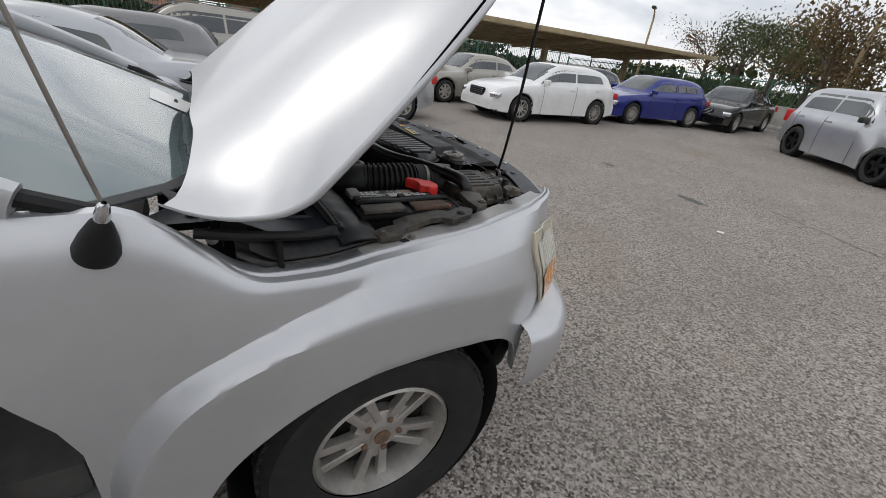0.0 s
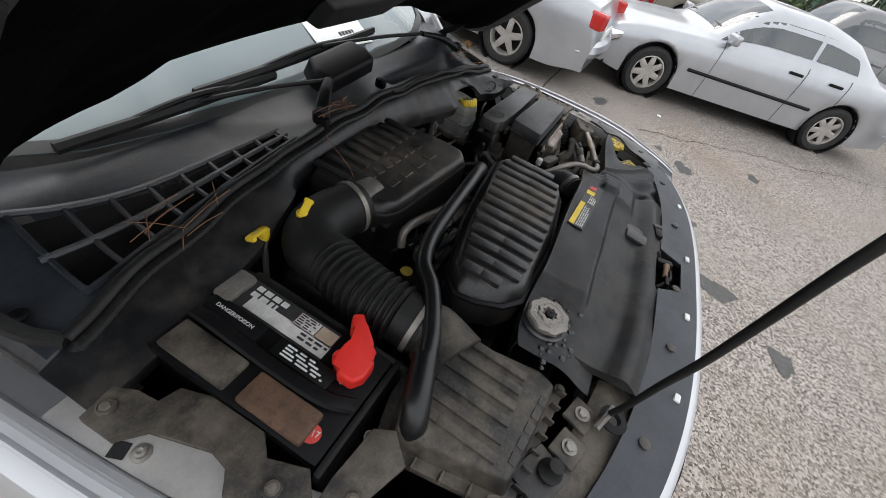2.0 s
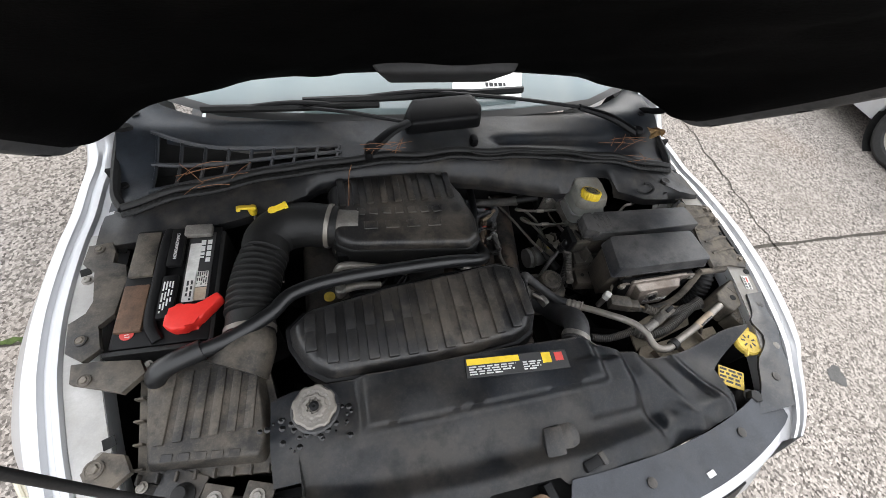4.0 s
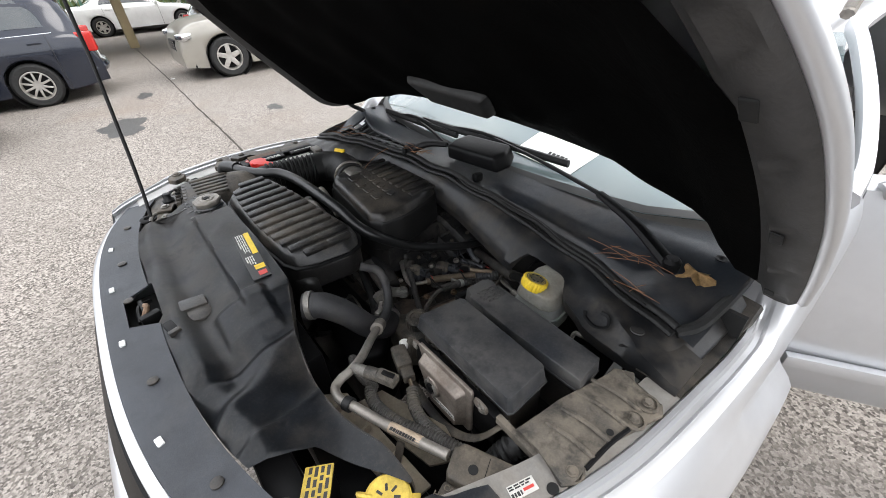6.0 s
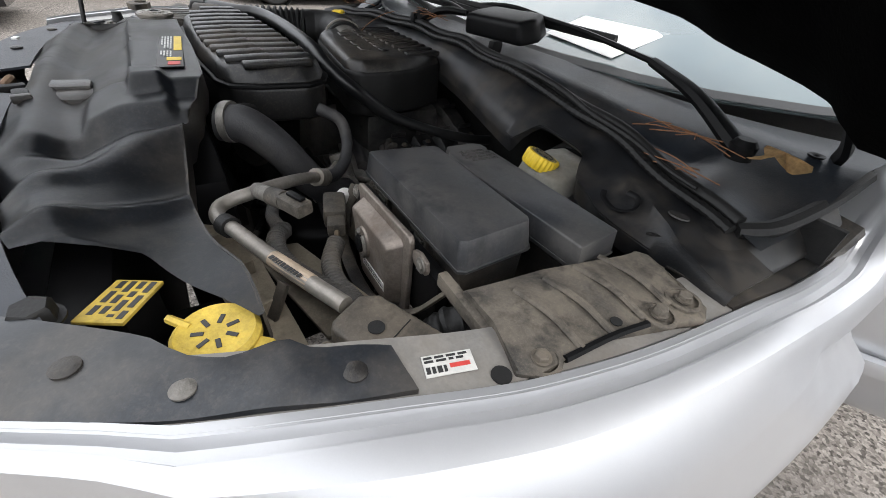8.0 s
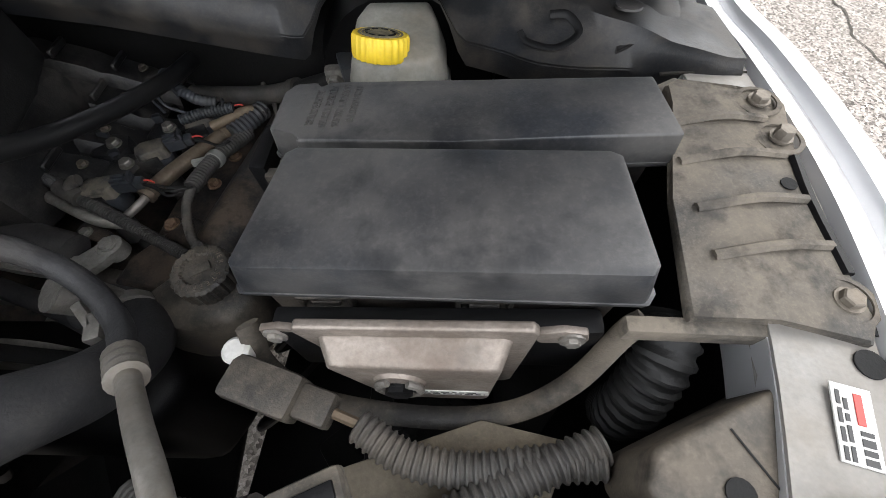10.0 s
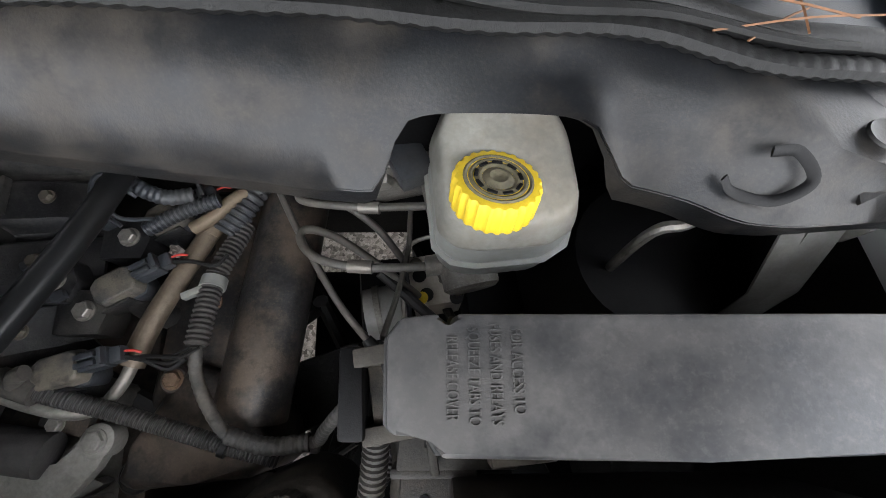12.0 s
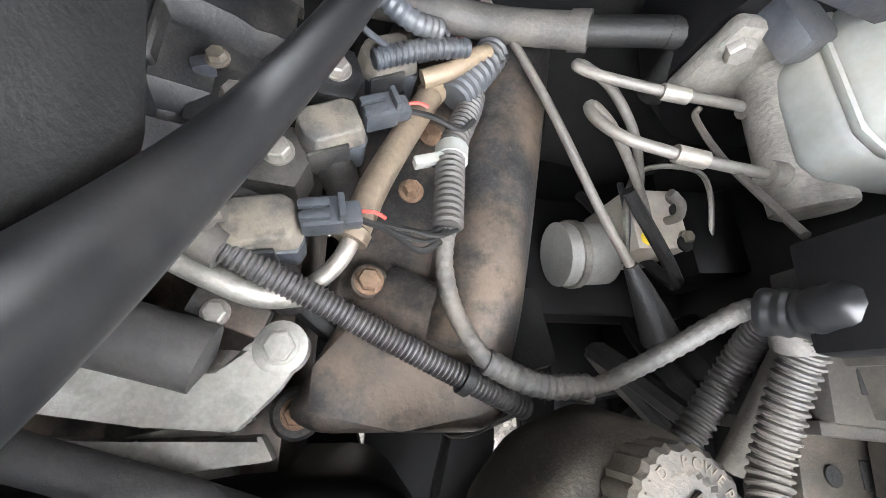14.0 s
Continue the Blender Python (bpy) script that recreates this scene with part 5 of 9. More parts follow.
def front_y(x):
    x = abs(x)
    lo, hi = 0.145, 0.97
    if x <= 0.001:
        return lo
    for _ in range(40):
        m = (lo + hi) / 2
        if hood_half(m) < x:
            lo = m
        else:
            hi = m
    return lo


def rear_y(x):
    return 1.165 + 0.115 * (abs(x) / 0.88) ** 2.2


def hood_z(x, y, g):
    crown = curve_at([(0.14, 1.150), (0.35, 1.180), (0.7, 1.212), (1.0, 1.238), (1.3, 1.262)], y)
    edge = curve_at([(0.14, 1.140), (0.35, 1.110), (0.60, 1.090), (0.90, 1.082), (1.09, 1.080), (1.152, 1.095), (1.23, 1.158), (1.279, 1.228), (1.295, 1.262)], y)
    e = abs(g)
    drop = 0.35 * e ** 2 + 0.65 * e ** 6
    # the raised middle ends in a soft crease on either side
    step = 0.016 * (1 - smoothstep(0.50, 0.62, e)) * smoothstep(0.30, 0.55, y)
    return lerp(crown, edge, drop) + step - 0.010


def hood():
    rows = []
    for j in range(45):
        g = -1 + 2 * j / 44
        x = g * HOOD_W
        xx = g * (HOOD_W - 0.003)
        fy = front_y(xx)
        ry = min(rear_y(xx), 1.285)
        row = []
        for i in range(33):
            f = i / 32
            y = lerp(fy, ry, f)
            hw = max(hood_half(y), 0.02)
            row.append((HOOD_X + min(abs(x), hw) * (1 if g > 0 else -1), y, hood_z(x, y, min(1.0, abs(x) / max(hw, 0.3)))))
        rows.append(row)
    m = hood_m()
    bm = sheet(rows)
    bm.transform(m)
    hd = part("bonnet", bm, SILVER, suv, "silver bonnet propped open", angle=30)
    # turned edge, painted frame under it, and the felt mat inside it
    for s in (-1, 1):
        skirt, rail = [], []
        for i in range(61):
            y = lerp(0.24, 1.290, i / 60)
            hw = hood_half(y)
            ez = hood_z(hw, y, 1.0)
            dimple = 0.006 * smoothstep(0.2, 0.9, math.sin(y * 42)) * smoothstep(0.3, 0.4, y) * (1 - smoothstep(1.1, 1.2, y))
            skirt.append([(HOOD_X + s * (hw - a), y, ez - d) for a, d in ((0.0, 0.0), (-0.003, 0.006), (-0.003, 0.013), (0.003, 0.018), (0.012, 0.016))])
            rail.append([(HOOD_X + s * (hw - a), y, ez - d) for a, d in ((0.011, 0.017), (0.018, 0.024), (0.036 - dimple, 0.026 - dimple), (0.056, 0.024), (0.066, 0.010), (0.085, 0.004))])
        for nm, rw, mt, lb in (("bonnet_skirt", skirt, SILVER, "silver turned-in edge of the bonnet"), ("bonnet_rail", rail, FRAME_SHADED, "dull dimpled steel rail under the bonnet's edge")):
            bm = sheet(rw)
            bm.transform(m)
            pr = part(nm, bm, mt, hd, lb, angle=60)
            if nm == "bonnet_rail":
                for y in (0.56, 0.80, 1.06):
                    hw = hood_half(y)
                    bm = rbox((HOOD_X + s * (hw - 0.048), y, hood_z(hw, y, 1.0) - 0.0255), (0.014, 0.030, 0.003), 0.001, 0, 1)
                    bm.transform(m)
                    part("rail_slot", bm, WELL, pr)
    fr = []
    for k in range(41):
        x = lerp(-0.66, 0.66, k / 40)
        y = front_y(x)
        z = hood_z(x, y, min(1, abs(x) / max(0.3, hood_half(y))))
        fr.append([(HOOD_X + x, y + a, z - d) for a, d in ((0.0, 0.0), (0.002, 0.006), (0.012, 0.008), (0.016, 0.0), (0.05, -0.01), (0.09, 0.0))])
    bm = sheet(fr)
    bm.transform(m)
    # front frame in the mat's near-black, so no pale band shows
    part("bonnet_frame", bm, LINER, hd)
    lin = []
    for j in range(45):
        g = -1 + 2 * j / 44
        row = []
        for i in range(33):
            f = i / 32
            x = g * 0.85
            fy, ry = max(front_y(min(abs(x) + 0.05, HOOD_W - 0.01)), front_y(0)) + 0.04, rear_y(x) - 0.02
            y = lerp(fy, ry, f)
            x = g * min(0.90, hood_half(y) - 0.072)
            edge = min(1.0, 9 * (1 - abs(g)), 9 * f, 9 * (1 - f))
            lobe = 0.012 * smoothstep(0.25, 0.35, abs(g)) * (1 - smoothstep(0.55, 0.62, abs(g))) * smoothstep(0.1, 0.25, f) * (1 - smoothstep(0.8, 0.95, f))
            wrinkle = 0.006 * math.sin(x * 23 + y * 11) * math.sin(y * 17)
            ez = hood_z(0.9, y, 1.0)
            z = hood_z(x, y, min(1, abs(x) / max(0.3, hood_half(y)))) - 0.024
            z = min(z, lerp(ez - 0.008, z, smoothstep(0.0, 0.16, 1 - abs(g))))
            row.append((HOOD_X + x, y, z - 0.012 * edge - lobe - wrinkle * edge))
        lin.append(row)
    bm = sheet(lin)
    bm.transform(m)
    part("insulation_liner", bm, LINER, hd, "near-black insulation mat", angle=60)
    bm = prism([(-0.17, 0.97), (0.17, 0.97), (0.13, 1.07), (-0.13, 1.07)], 1.184, 1.212, 0.012, seg=3, inset=-0.02)
    bm.transform(m @ Matrix.Translation((XC, 0, 0)))
    part("liner_hump", bm, FRAME_SHADED, hd, "smooth dark hump at the rear of the mat")
    # hinges
    for s in (-1, 1):
        a = V(XC + s * 0.80, 1.30, 1.08)
        part("bonnet_hinge", tube([a, a + V(0, -0.02, 0.05), a + V(s * 0.01, -0.07, 0.085), a + V(0, -0.14, 0.155)], 0.014, 6, 6, flat=0.5), PLASTIC_DARK, suv, "stamped dark steel bonnet hinge")
        part("hinge_pin", tube([a + V(-0.02, 0, 0.005), a + V(0.02, 0, 0.005)], 0.012, 10, 2), STEEL, suv)
    return hd


hood()

rod = part("prop_rod", tube([(-0.438, 0.318, 1.06), (-0.441, 0.320, 1.087), (-0.474, 0.333, 1.17), (-0.503, 0.345, 1.27), (-0.526, 0.353, 1.35), (-0.545, 0.362, 1.437), (-0.561, 0.370, 1.52), (-0.574, 0.374, 1.60), (-0.585, 0.380, 1.68), (-0.592, 0.397, 1.75), (-0.602, 0.423, 1.79), (-0.607, 0.48, 1.825), (-0.61, 0.53, 1.83)], 0.0050, 12, 8), RUBBER, suv, "black bent bonnet prop rod")
for dx in (-0.0052, 0.0052):
    part("rod_grip", tube([(-0.590 + dx * 0.3, 0.395 + dx * 0.9, 1.742), (-0.598 + dx * 0.3, 0.413 + dx * 0.9, 1.778), (-0.605 + dx * 0.3, 0.445 + dx * 0.9, 1.812)], 0.0056, 12, 5), RUBBER, rod, "black rubber sleeve of the grip")


# ---- front: fascia strip, headlights, bumper ----
def fascia_y(x):
    return 0.165 + 0.36 * abs(x - XC) ** 3.0


def fascia():
    rows = []
    for j in range(49):
        x = XC + 0.66 * (-1 + 2 * j / 48)
        y = fascia_y(x)
        dz = -0.06 * abs(x - XC) ** 2
        rows.append([(x, y - 0.028, 1.045 + dz), (x, y - 0.022, 1.075 + dz), (x, y - 0.010, 1.083 + dz), (x, y - 0.004, 1.0835 + dz)])
    part("grille_header", sheet(rows), SILVER, suv, "bright silver lip of the grille")
    rows = []
    for j in range(49):
        x = XC + 0.655 * (-1 + 2 * j / 48)
        y = fascia_y(x)
        dz = -0.06 * abs(x - XC) ** 2
        back = 0.095 - 0.02 * abs(x - XC)
        if abs(x - XC - 0.005) < 0.075:
            back *= 0.42
        rows.append([(x, y - 0.003, 1.070 + dz), (x, y - 0.003, 1.086 + dz), (x, y + 0.004, 1.089 + dz), (x, y + back * 0.6, 1.089 + dz), (x, y + back, 1.092 + dz)])
    st = part("fascia_strip", sheet(rows, 0.004), STRIP, suv, "dark grey plastic strip behind the grille")
    # white plates stand for bright ground seen through slots in the strip
    for x in (-0.33, -0.106, 0.115, 0.397):
        y = fascia_y(x)
        part("bright_slot", rbox((x, y + 0.022, 1.090 - 0.06 * (x - XC) ** 2), (0.018, 0.011, 0.006), 0.002, math.degrees(2.1 * (x - XC) ** 2.4 if x > XC else -2.1 * abs(x - XC) ** 2.4)), PAPER, st, "white plate in place of bright ground under a slot")
    for x in (-0.45, -0.22, -0.03, 0.26, 0.523):
        part("push_pin", lathe([(0.010, 0), (0.010, 0.003), (0.006, 0.0045), (0, 0.0045)], Matrix.Translation((x, fascia_y(x) + 0.05, 1.090 - 0.06 * (x - XC) ** 2)), 16), PLASTIC, st)
    # nose below
    rows = []
    for j in range(41):
        x = XC + 0.47 * (-1 + 2 * j / 40)
        y = fascia_y(x) - 0.03
        rows.append([(x, y, 1.05), (x, y - 0.03, 0.98), (x, y - 0.05, 0.80), (x, y - 0.06, 0.66)])
    part("grille", sheet(rows, 0.02, shift=(0, 1, 0)), PLASTIC_DARK, suv)
    part("grille_bar", tube([(XC + 0.55 * k / 4, fascia_y(XC + 0.55 * k / 4) - 0.065, 0.87) for k in range(-4, 5)], 0.022, 8, 3), SILVER, suv)


fascia()


def skin(s, y, z):
    """A point on the wing's outer skin at y and z."""
    prof = fender_row(y)[8:]
    x = prof[-1][0]
    for (x0, z0), (x1, z1) in zip(prof, prof[1:]):
        if z1 <= z <= z0:
            x = lerp(x0, x1, (z0 - z) / max(1e-6, z0 - z1))
            break
    if z > prof[0][1]:
        x = prof[0][0]
    return V(XC + s * x, y, z)


def lens_point(s, y, z, out):
    a = skin(s, y, z)
    n = (skin(s, y + 0.006, z) - skin(s, y - 0.006, z)).cross(skin(s, y, z + 0.012) - skin(s, y, z - 0.012)).normalized()
    if n.x * s < 0:
        n = -n
    return a + n * out


def lens_grid(s, v0, v1, w0, w1, out, n=14):
    rows = []
    for i in range(n + 1):
        v = lerp(v0, v1, i / n)
        row = []
        for k in range(n + 1):
            w = lerp(w0, w1, k / n)
            z = lerp(0.69, 1.03, v)
            for _ in range(3):
                rear = 0.385 + (z - 0.70) * 0.36 - 0.020 * smoothstep(0.97, 1.03, z)
                y = lerp(0.245 + 0.03 * (1 - v), rear, w)
                z = lerp(0.69, 1.026 - 0.05 * (1 - w) ** 1.5, v)
            row.append(nose(lens_point(s, y, z, out)))
        rows.append(row)
    return rows


def headlight(s):
    rows = lens_grid(s, 0.0, 1.0, 0.0, 1.0, 0.010)
    lens = part("headlight", sheet(rows, 0.010, shift=(-s * 0.8, 0.5, -0.2)), LENS_OLD, suv, "yellowed cloudy headlight lens")
    edge = [r[0] for r in rows] + rows[-1][1:] + [r[-1] for r in rows[-2::-1]] + rows[0][-2::-1]
    part("lens_rim", tube([p + V(-s * 0.002, 0, 0) for p in edge], 0.0042, 8, 1), LENS_OLD, lens)
    part("inner_lens", sheet(lens_grid(s, 0.05, 0.90, 0.05, 0.90, 0.0125)), LENS_PALE, lens, "paler hazed middle of the lens")
    for k in range(7):
        w = 0.12 + 0.09 * k
        line = [r[0] for r in lens_grid(s, 0.10, 0.80, w, w + 0.01, 0.0142, 8)]
        part("lens_flute", tube(line, 0.0011, 4, 1), LENS_PALE, lens)
    part("turn_signal", sheet(lens_grid(s, 0.06, 0.48, 0.08, 0.90, 0.0148, 6)), AMBER, lens, "amber turn signal")


headlight(-1)
headlight(1)


def bumper():
    rows = []
    for j in range(41):
        a = -1 + 2 * j / 40
        x = 0.93 * math.sin(a * math.pi / 2)
        y = 0.46 - 0.42 * math.cos(a * math.pi / 2) ** 0.8
        pr = [(-0.10, 0.722), (-0.03, 0.720), (0.02, 0.710), (0.040, 0.694), (0.050, 0.672), (0.052, 0.56), (0.035, 0.49), (0.0, 0.45)]
        nx, ny = math.sin(a * math.pi / 2), -math.cos(a * math.pi / 2)
        rows.append([(XC + x + nx * o, y + ny * o, z) for o, z in pr])
    part("front_bumper", sheet(rows, 0.02, shift=(0, 0.6, 0)), SILVER, suv, "silver front bumper")
    for s in (-1, 1):
        part("fog_lamp", lathe([(0.055, 0), (0.055, 0.05), (0.04, 0.06), (0, 0.06)], Matrix.Translation((XC + s * 0.62, 0.10, 0.58)) @ Euler((radians(90), 0, 0)).to_matrix().to_4x4(), 24), CHROME, suv)
        part("splash_shield", rbox((XC + s * 0.80, 0.47, 0.54), (0.10, 0.07, 0.12), 0.02, rx=20), PLASTIC_DARK, suv)


bumper()


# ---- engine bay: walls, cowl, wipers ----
# bulkhead in near-black WELL, its colour standing for the unlit gap by the hinge
part("firewall", sheet([[(XC + x, 1.20 + 0.03 * math.cos(x * 4), z) for x in (-0.86, -0.5, -0.2, 0.1, 0.4, 0.7, 0.88)] for z in (0.42, 0.7, 0.95, 1.08)], 0.01, shift=(0, 1, 0)), WELL, suv, "near-black bulkhead")
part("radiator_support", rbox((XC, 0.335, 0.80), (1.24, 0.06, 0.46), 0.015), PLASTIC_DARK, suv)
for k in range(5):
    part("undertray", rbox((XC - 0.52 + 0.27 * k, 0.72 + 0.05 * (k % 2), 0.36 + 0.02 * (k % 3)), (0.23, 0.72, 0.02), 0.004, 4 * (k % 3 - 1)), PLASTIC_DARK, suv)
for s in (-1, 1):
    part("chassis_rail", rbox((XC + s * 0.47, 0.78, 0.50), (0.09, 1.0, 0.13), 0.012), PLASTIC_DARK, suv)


def cowl_z(x, y):
    g = abs(x - XC) / 0.85
    front = 1.150 - 0.085 * g ** 2
    back = 1.140 - 0.01 * g ** 2
    f = smoothstep(1.06, 1.27, y)
    return lerp(front, back, f) - 0.018 * math.sin(math.pi * max(0, min(1, (y - 1.07) / 0.20)))


def cowl_front(x):
    g = abs(x - XC) / 0.82
    return 1.105 - 0.065 * g ** 2


def cowl_back(x):
    g = abs(x - XC) / 0.85
    return 1.262 + 0.05 * g * g + 0.15 * max(0.0, g - 0.6) ** 2 / 0.16


GRILLE_X0, GRILLE_X1 = -0.72, -0.25


def cowl():
    cw = thing("cowl_panel", (XC, 1.2, 1.1), "black plastic cowl panel below the windscreen", "cowl panel")
    nx, ny = 70, 14

    def pt(x, f):
        y = lerp(cowl_front(x), cowl_back(x), f)
        z = cowl_z(x, y)
        if 0.20 < x < 0.72:
            e = min(1, (x - 0.20) / 0.04, (0.72 - x) / 0.04) * min(1, max(0, f - 0.08) / 0.08, max(0, 0.52 - f) / 0.08)
            z -= 0.020 * max(0, e)
        return Vector((x, y, z))

    bm = bmesh.new()
    xs = [XC - 0.83 + 1.67 * i / nx for i in range(nx + 1)]
    fs = [i / ny for i in range(ny + 1)]
    vs = [[bm.verts.new(pt(x, f)) for f in fs] for x in xs]
    for i in range(nx):
        for k in range(ny):
            x, f = (xs[i] + xs[i + 1]) / 2, (fs[k] + fs[k + 1]) / 2
            if GRILLE_X0 < x < GRILLE_X1 and 0.13 + 0.10 * (x - GRILLE_X0) < f < 0.62 - 0.35 * (x - GRILLE_X0):
                continue
            bm.faces.new((vs[i][k], vs[i + 1][k], vs[i + 1][k + 1], vs[i][k + 1]))
    part("panel", bm, COWL, cw, angle=60)
    bm = bmesh.new()
    # near-black sheet stands for the dark under the grille
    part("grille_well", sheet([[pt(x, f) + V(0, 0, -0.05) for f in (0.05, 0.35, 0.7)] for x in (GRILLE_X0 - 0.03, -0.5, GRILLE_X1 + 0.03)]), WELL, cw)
    def gf(x, v):
        return lerp(0.10 + 0.10 * (x - GRILLE_X0), 0.65 - 0.35 * (x - GRILLE_X0), v)

    for k in range(9):
        x = lerp(GRILLE_X0 + 0.004, GRILLE_X1 - 0.004, k / 8)
        part("grille_bar", tube([pt(x + 0.010 * (v - 0.5), gf(x, v)) + V(0, 0, 0.0) for v in (0.0, 0.33, 0.66, 1.0)], 0.0048, 6, 3), COWL, cw)
    for v in (0.02, 0.50, 0.98):
        part("grille_bar", tube([pt(x, gf(x, v)) + V(0, 0, 0.001) for x in [lerp(GRILLE_X0 - 0.006, GRILLE_X1 + 0.006, k / 8) for k in range(9)]], 0.0058, 6, 3), COWL, cw)
    # rubber seal along the front lip: a folded bulb above a finely ribbed foot
    def lip(x, dy, dz):
        k = (x - XC) / 0.80 * 12
        return (x, cowl_front(x) + dy + 0.003 * math.sin(k * 2.3), cowl_z(x, cowl_front(x)) + dz + 0.003 * math.sin(k * 1.7))

    line = [XC + 0.80 * k / 24 for k in range(-24, 25)]
    part("rubber_seal", tube([lip(x, 0.004, 0.005) for x in line], 0.0095, 10, 4, flat=0.9), RUBBER, cw, "crinkled black rubber seal")
    part("seal_foot", tube([lip(x, -0.012, -0.004) for x in line], 0.0085, 8, 4, ridge=0.0011, pitch=0.013, flat=0.8), RUBBER, cw, "ribbed foot of the rubber seal")
    part("seal_fold", tube([(p[0], p[1] - 0.003 + 0.003 * math.sin(p[0] * 31), p[2] + 0.0045 * math.sin(p[0] * 17 + 1)) for p in (lip(x, -0.004, 0.008) for x in line[27:47])], lambda f: 0.0062 * (0.5 + 0.5 * math.sin(math.pi * f)), 8, 4), RUBBER, cw, "squashed fold in the rubber seal")
    for s in (-1, 1):
        part("rubber_seal", tube([(XC + s * 0.80, 1.045, 1.07), (XC + s * 0.825, 1.10, 1.075), (XC + s * 0.835, 1.22, 1.09), (XC + s * 0.835, 1.33, 1.11)], 0.012, 8, 5), RUBBER, cw)

    # apron in front of the seal, with the notch for the reservoir
    def apron_edge(x):
        return curve_at([(-0.86, 0.955), (-0.80, 0.945), (-0.54, 0.975), (-0.36, 1.03), (-0.30, 1.06), (-0.1, 1.065), (0.14, 1.050), (0.22, 1.036), (0.28, 1.024), (0.34, 1.012), (0.405, 0.998), (0.432, 0.994), (0.443, 1.010), (0.455, 1.026), (0.475, 1.030), (0.51, 1.028), (0.56, 1.022), (0.581, 1.012), (0.590, 0.997), (0.602, 0.984), (0.625, 0.976), (0.650, 0.966), (0.672, 0.953), (0.690, 0.946), (0.73, 0.941), (0.814, 0.939), (0.869, 0.930), (0.90, 0.930)], x)

    rows = []
    for k in range(181):
        x = lerp(-0.825, 0.885, k / 180)
        yb = cowl_front(x) + 0.004
        zb = cowl_z(x, yb) - 0.012
        yf = min(apron_edge(x), yb - 0.02)
        zf = curve_at([(-0.85, 1.055), (-0.5, 1.075), (-0.2, 1.09), (0.2, 1.062), (0.425, 1.050), (0.46, 1.082), (0.575, 1.080), (0.61, 1.050), (0.7, 1.046), (0.9, 1.042)], x)
        fl = 1 - 0.8 * smoothstep(0.42, 0.445, x) * (1 - smoothstep(0.585, 0.61, x))
        # the driver's side has a flat shelf that breaks into a steep front face
        sh = smoothstep(0.46, 0.60, x)
        yc = max(yf + 0.008, min(yb - 0.012, curve_at([(0.40, 1.070), (0.51, 1.060), (0.576, 1.050), (0.637, 1.032), (0.695, 1.006), (0.731, 0.987), (0.766, 0.969), (0.80, 0.951), (0.845, 0.938), (0.90, 0.936)], x)))
        zc = lerp(zb, 1.078, 0.8) - 0.016 * smoothstep(0.74, 0.87, x)
        mid = [(lerp(yb, yf, 0.35), lerp(zb, zf, 0.18) + 0.004), (lerp(yb, yf, 0.55), lerp(zb, zf, 0.42) + 0.004), (lerp(yb, yf, 0.75), lerp(zb, zf, 0.68) + 0.003)]
        new_mid = [(lerp(yb, yc, 0.6), lerp(zb, zc, 0.7) + 0.001), (yc, zc), (lerp(yc, yf, 0.2), lerp(zc, zf, 0.42))]
        wob = 0.0012 * math.sin(x * 41) + 0.0009 * math.sin(x * 97 + 1)
        rows.append([(x, yb, zb)] + [(x, lerp(a[0], b[0], sh), lerp(a[1], b[1], sh) + wob) for a, b in zip(mid, new_mid)] + [(x, yf, zf), (x, yf + 0.003, zf - 0.012 * fl), (x, yf + 0.005, zf - 0.030 * fl)])
    part("apron", sheet(rows, 0.003), APRON, cw, "dusty black apron with a notch", angle=60)
    for s in (-1, 1):
        rows = []
        for k in range(25):
            y = lerp(0.95, 1.235, k / 24)
            xo = XC + s * (curve_at(RAIL, y) + (0.004 if s > 0 else -0.012))
            xi = XC + s * lerp(0.74, 0.79, k / 24)
            zi = cowl_z(xi, max(y, cowl_front(xi))) - 0.010
            zi = lerp(1.056, zi, smoothstep(0.95, 1.05, y))
            zo = lerp(curve_at(RAIL_Z, y) + 0.012, 1.10, smoothstep(1.17, 1.30, y))
            rows.append([(lerp(xi, xo, f), y + 0.012 * math.sin(f * 3.14) * (1 if k == 0 else 0), lerp(zi, zo, f ** 1.3) + 0.010 * math.sin(math.pi * f)) for f in (0, 0.2, 0.4, 0.6, 0.8, 0.95, 1.0)])
        part("side_apron", sheet(rows, 0.003), APRON, cw, "dusty black side of the apron down to the wing", angle=60)
    part("apron_scuff", tube([(0.664, 0.975, 1.064), (0.672, 0.966, 1.058), (0.700, 0.958, 1.056), (0.722, 0.966, 1.066), (0.712, 0.984, 1.074), (0.694, 0.986, 1.074)], 0.004, 6, 6, flat=0.3), PLASTIC_DARK, cw)
    part("drain_plug", lathe([(0.014, 0), (0.013, 0.002), (0.011, 0.0015), (0, 0.001)], Matrix.Translation((0.772, 0.988, 1.079)) @ Euler((radians(-8), 0, 0)).to_matrix().to_4x4(), 20), APRON, cw)
    for x, y in ((-0.775, 1.33), (-0.79, 1.12), (0.80, 1.26)):
        part("screw_hole", lathe([(0.011, 0), (0.012, 0.003), (0.006, 0.002), (0, -0.004)], Matrix.Translation((x, y, cowl_z(x, y) + 0.002)), 16), PLASTIC_DARK, cw)
    for x, y in ((-0.175, 1.095), (0.142, 1.14)):
        part("nozzle", rbox((x, y + 0.01, cowl_z(x, y) + 0.014), (0.022, 0.03, 0.028), 0.008), PLASTIC_DARK, cw, "black washer nozzle")
    return cw


cowl()

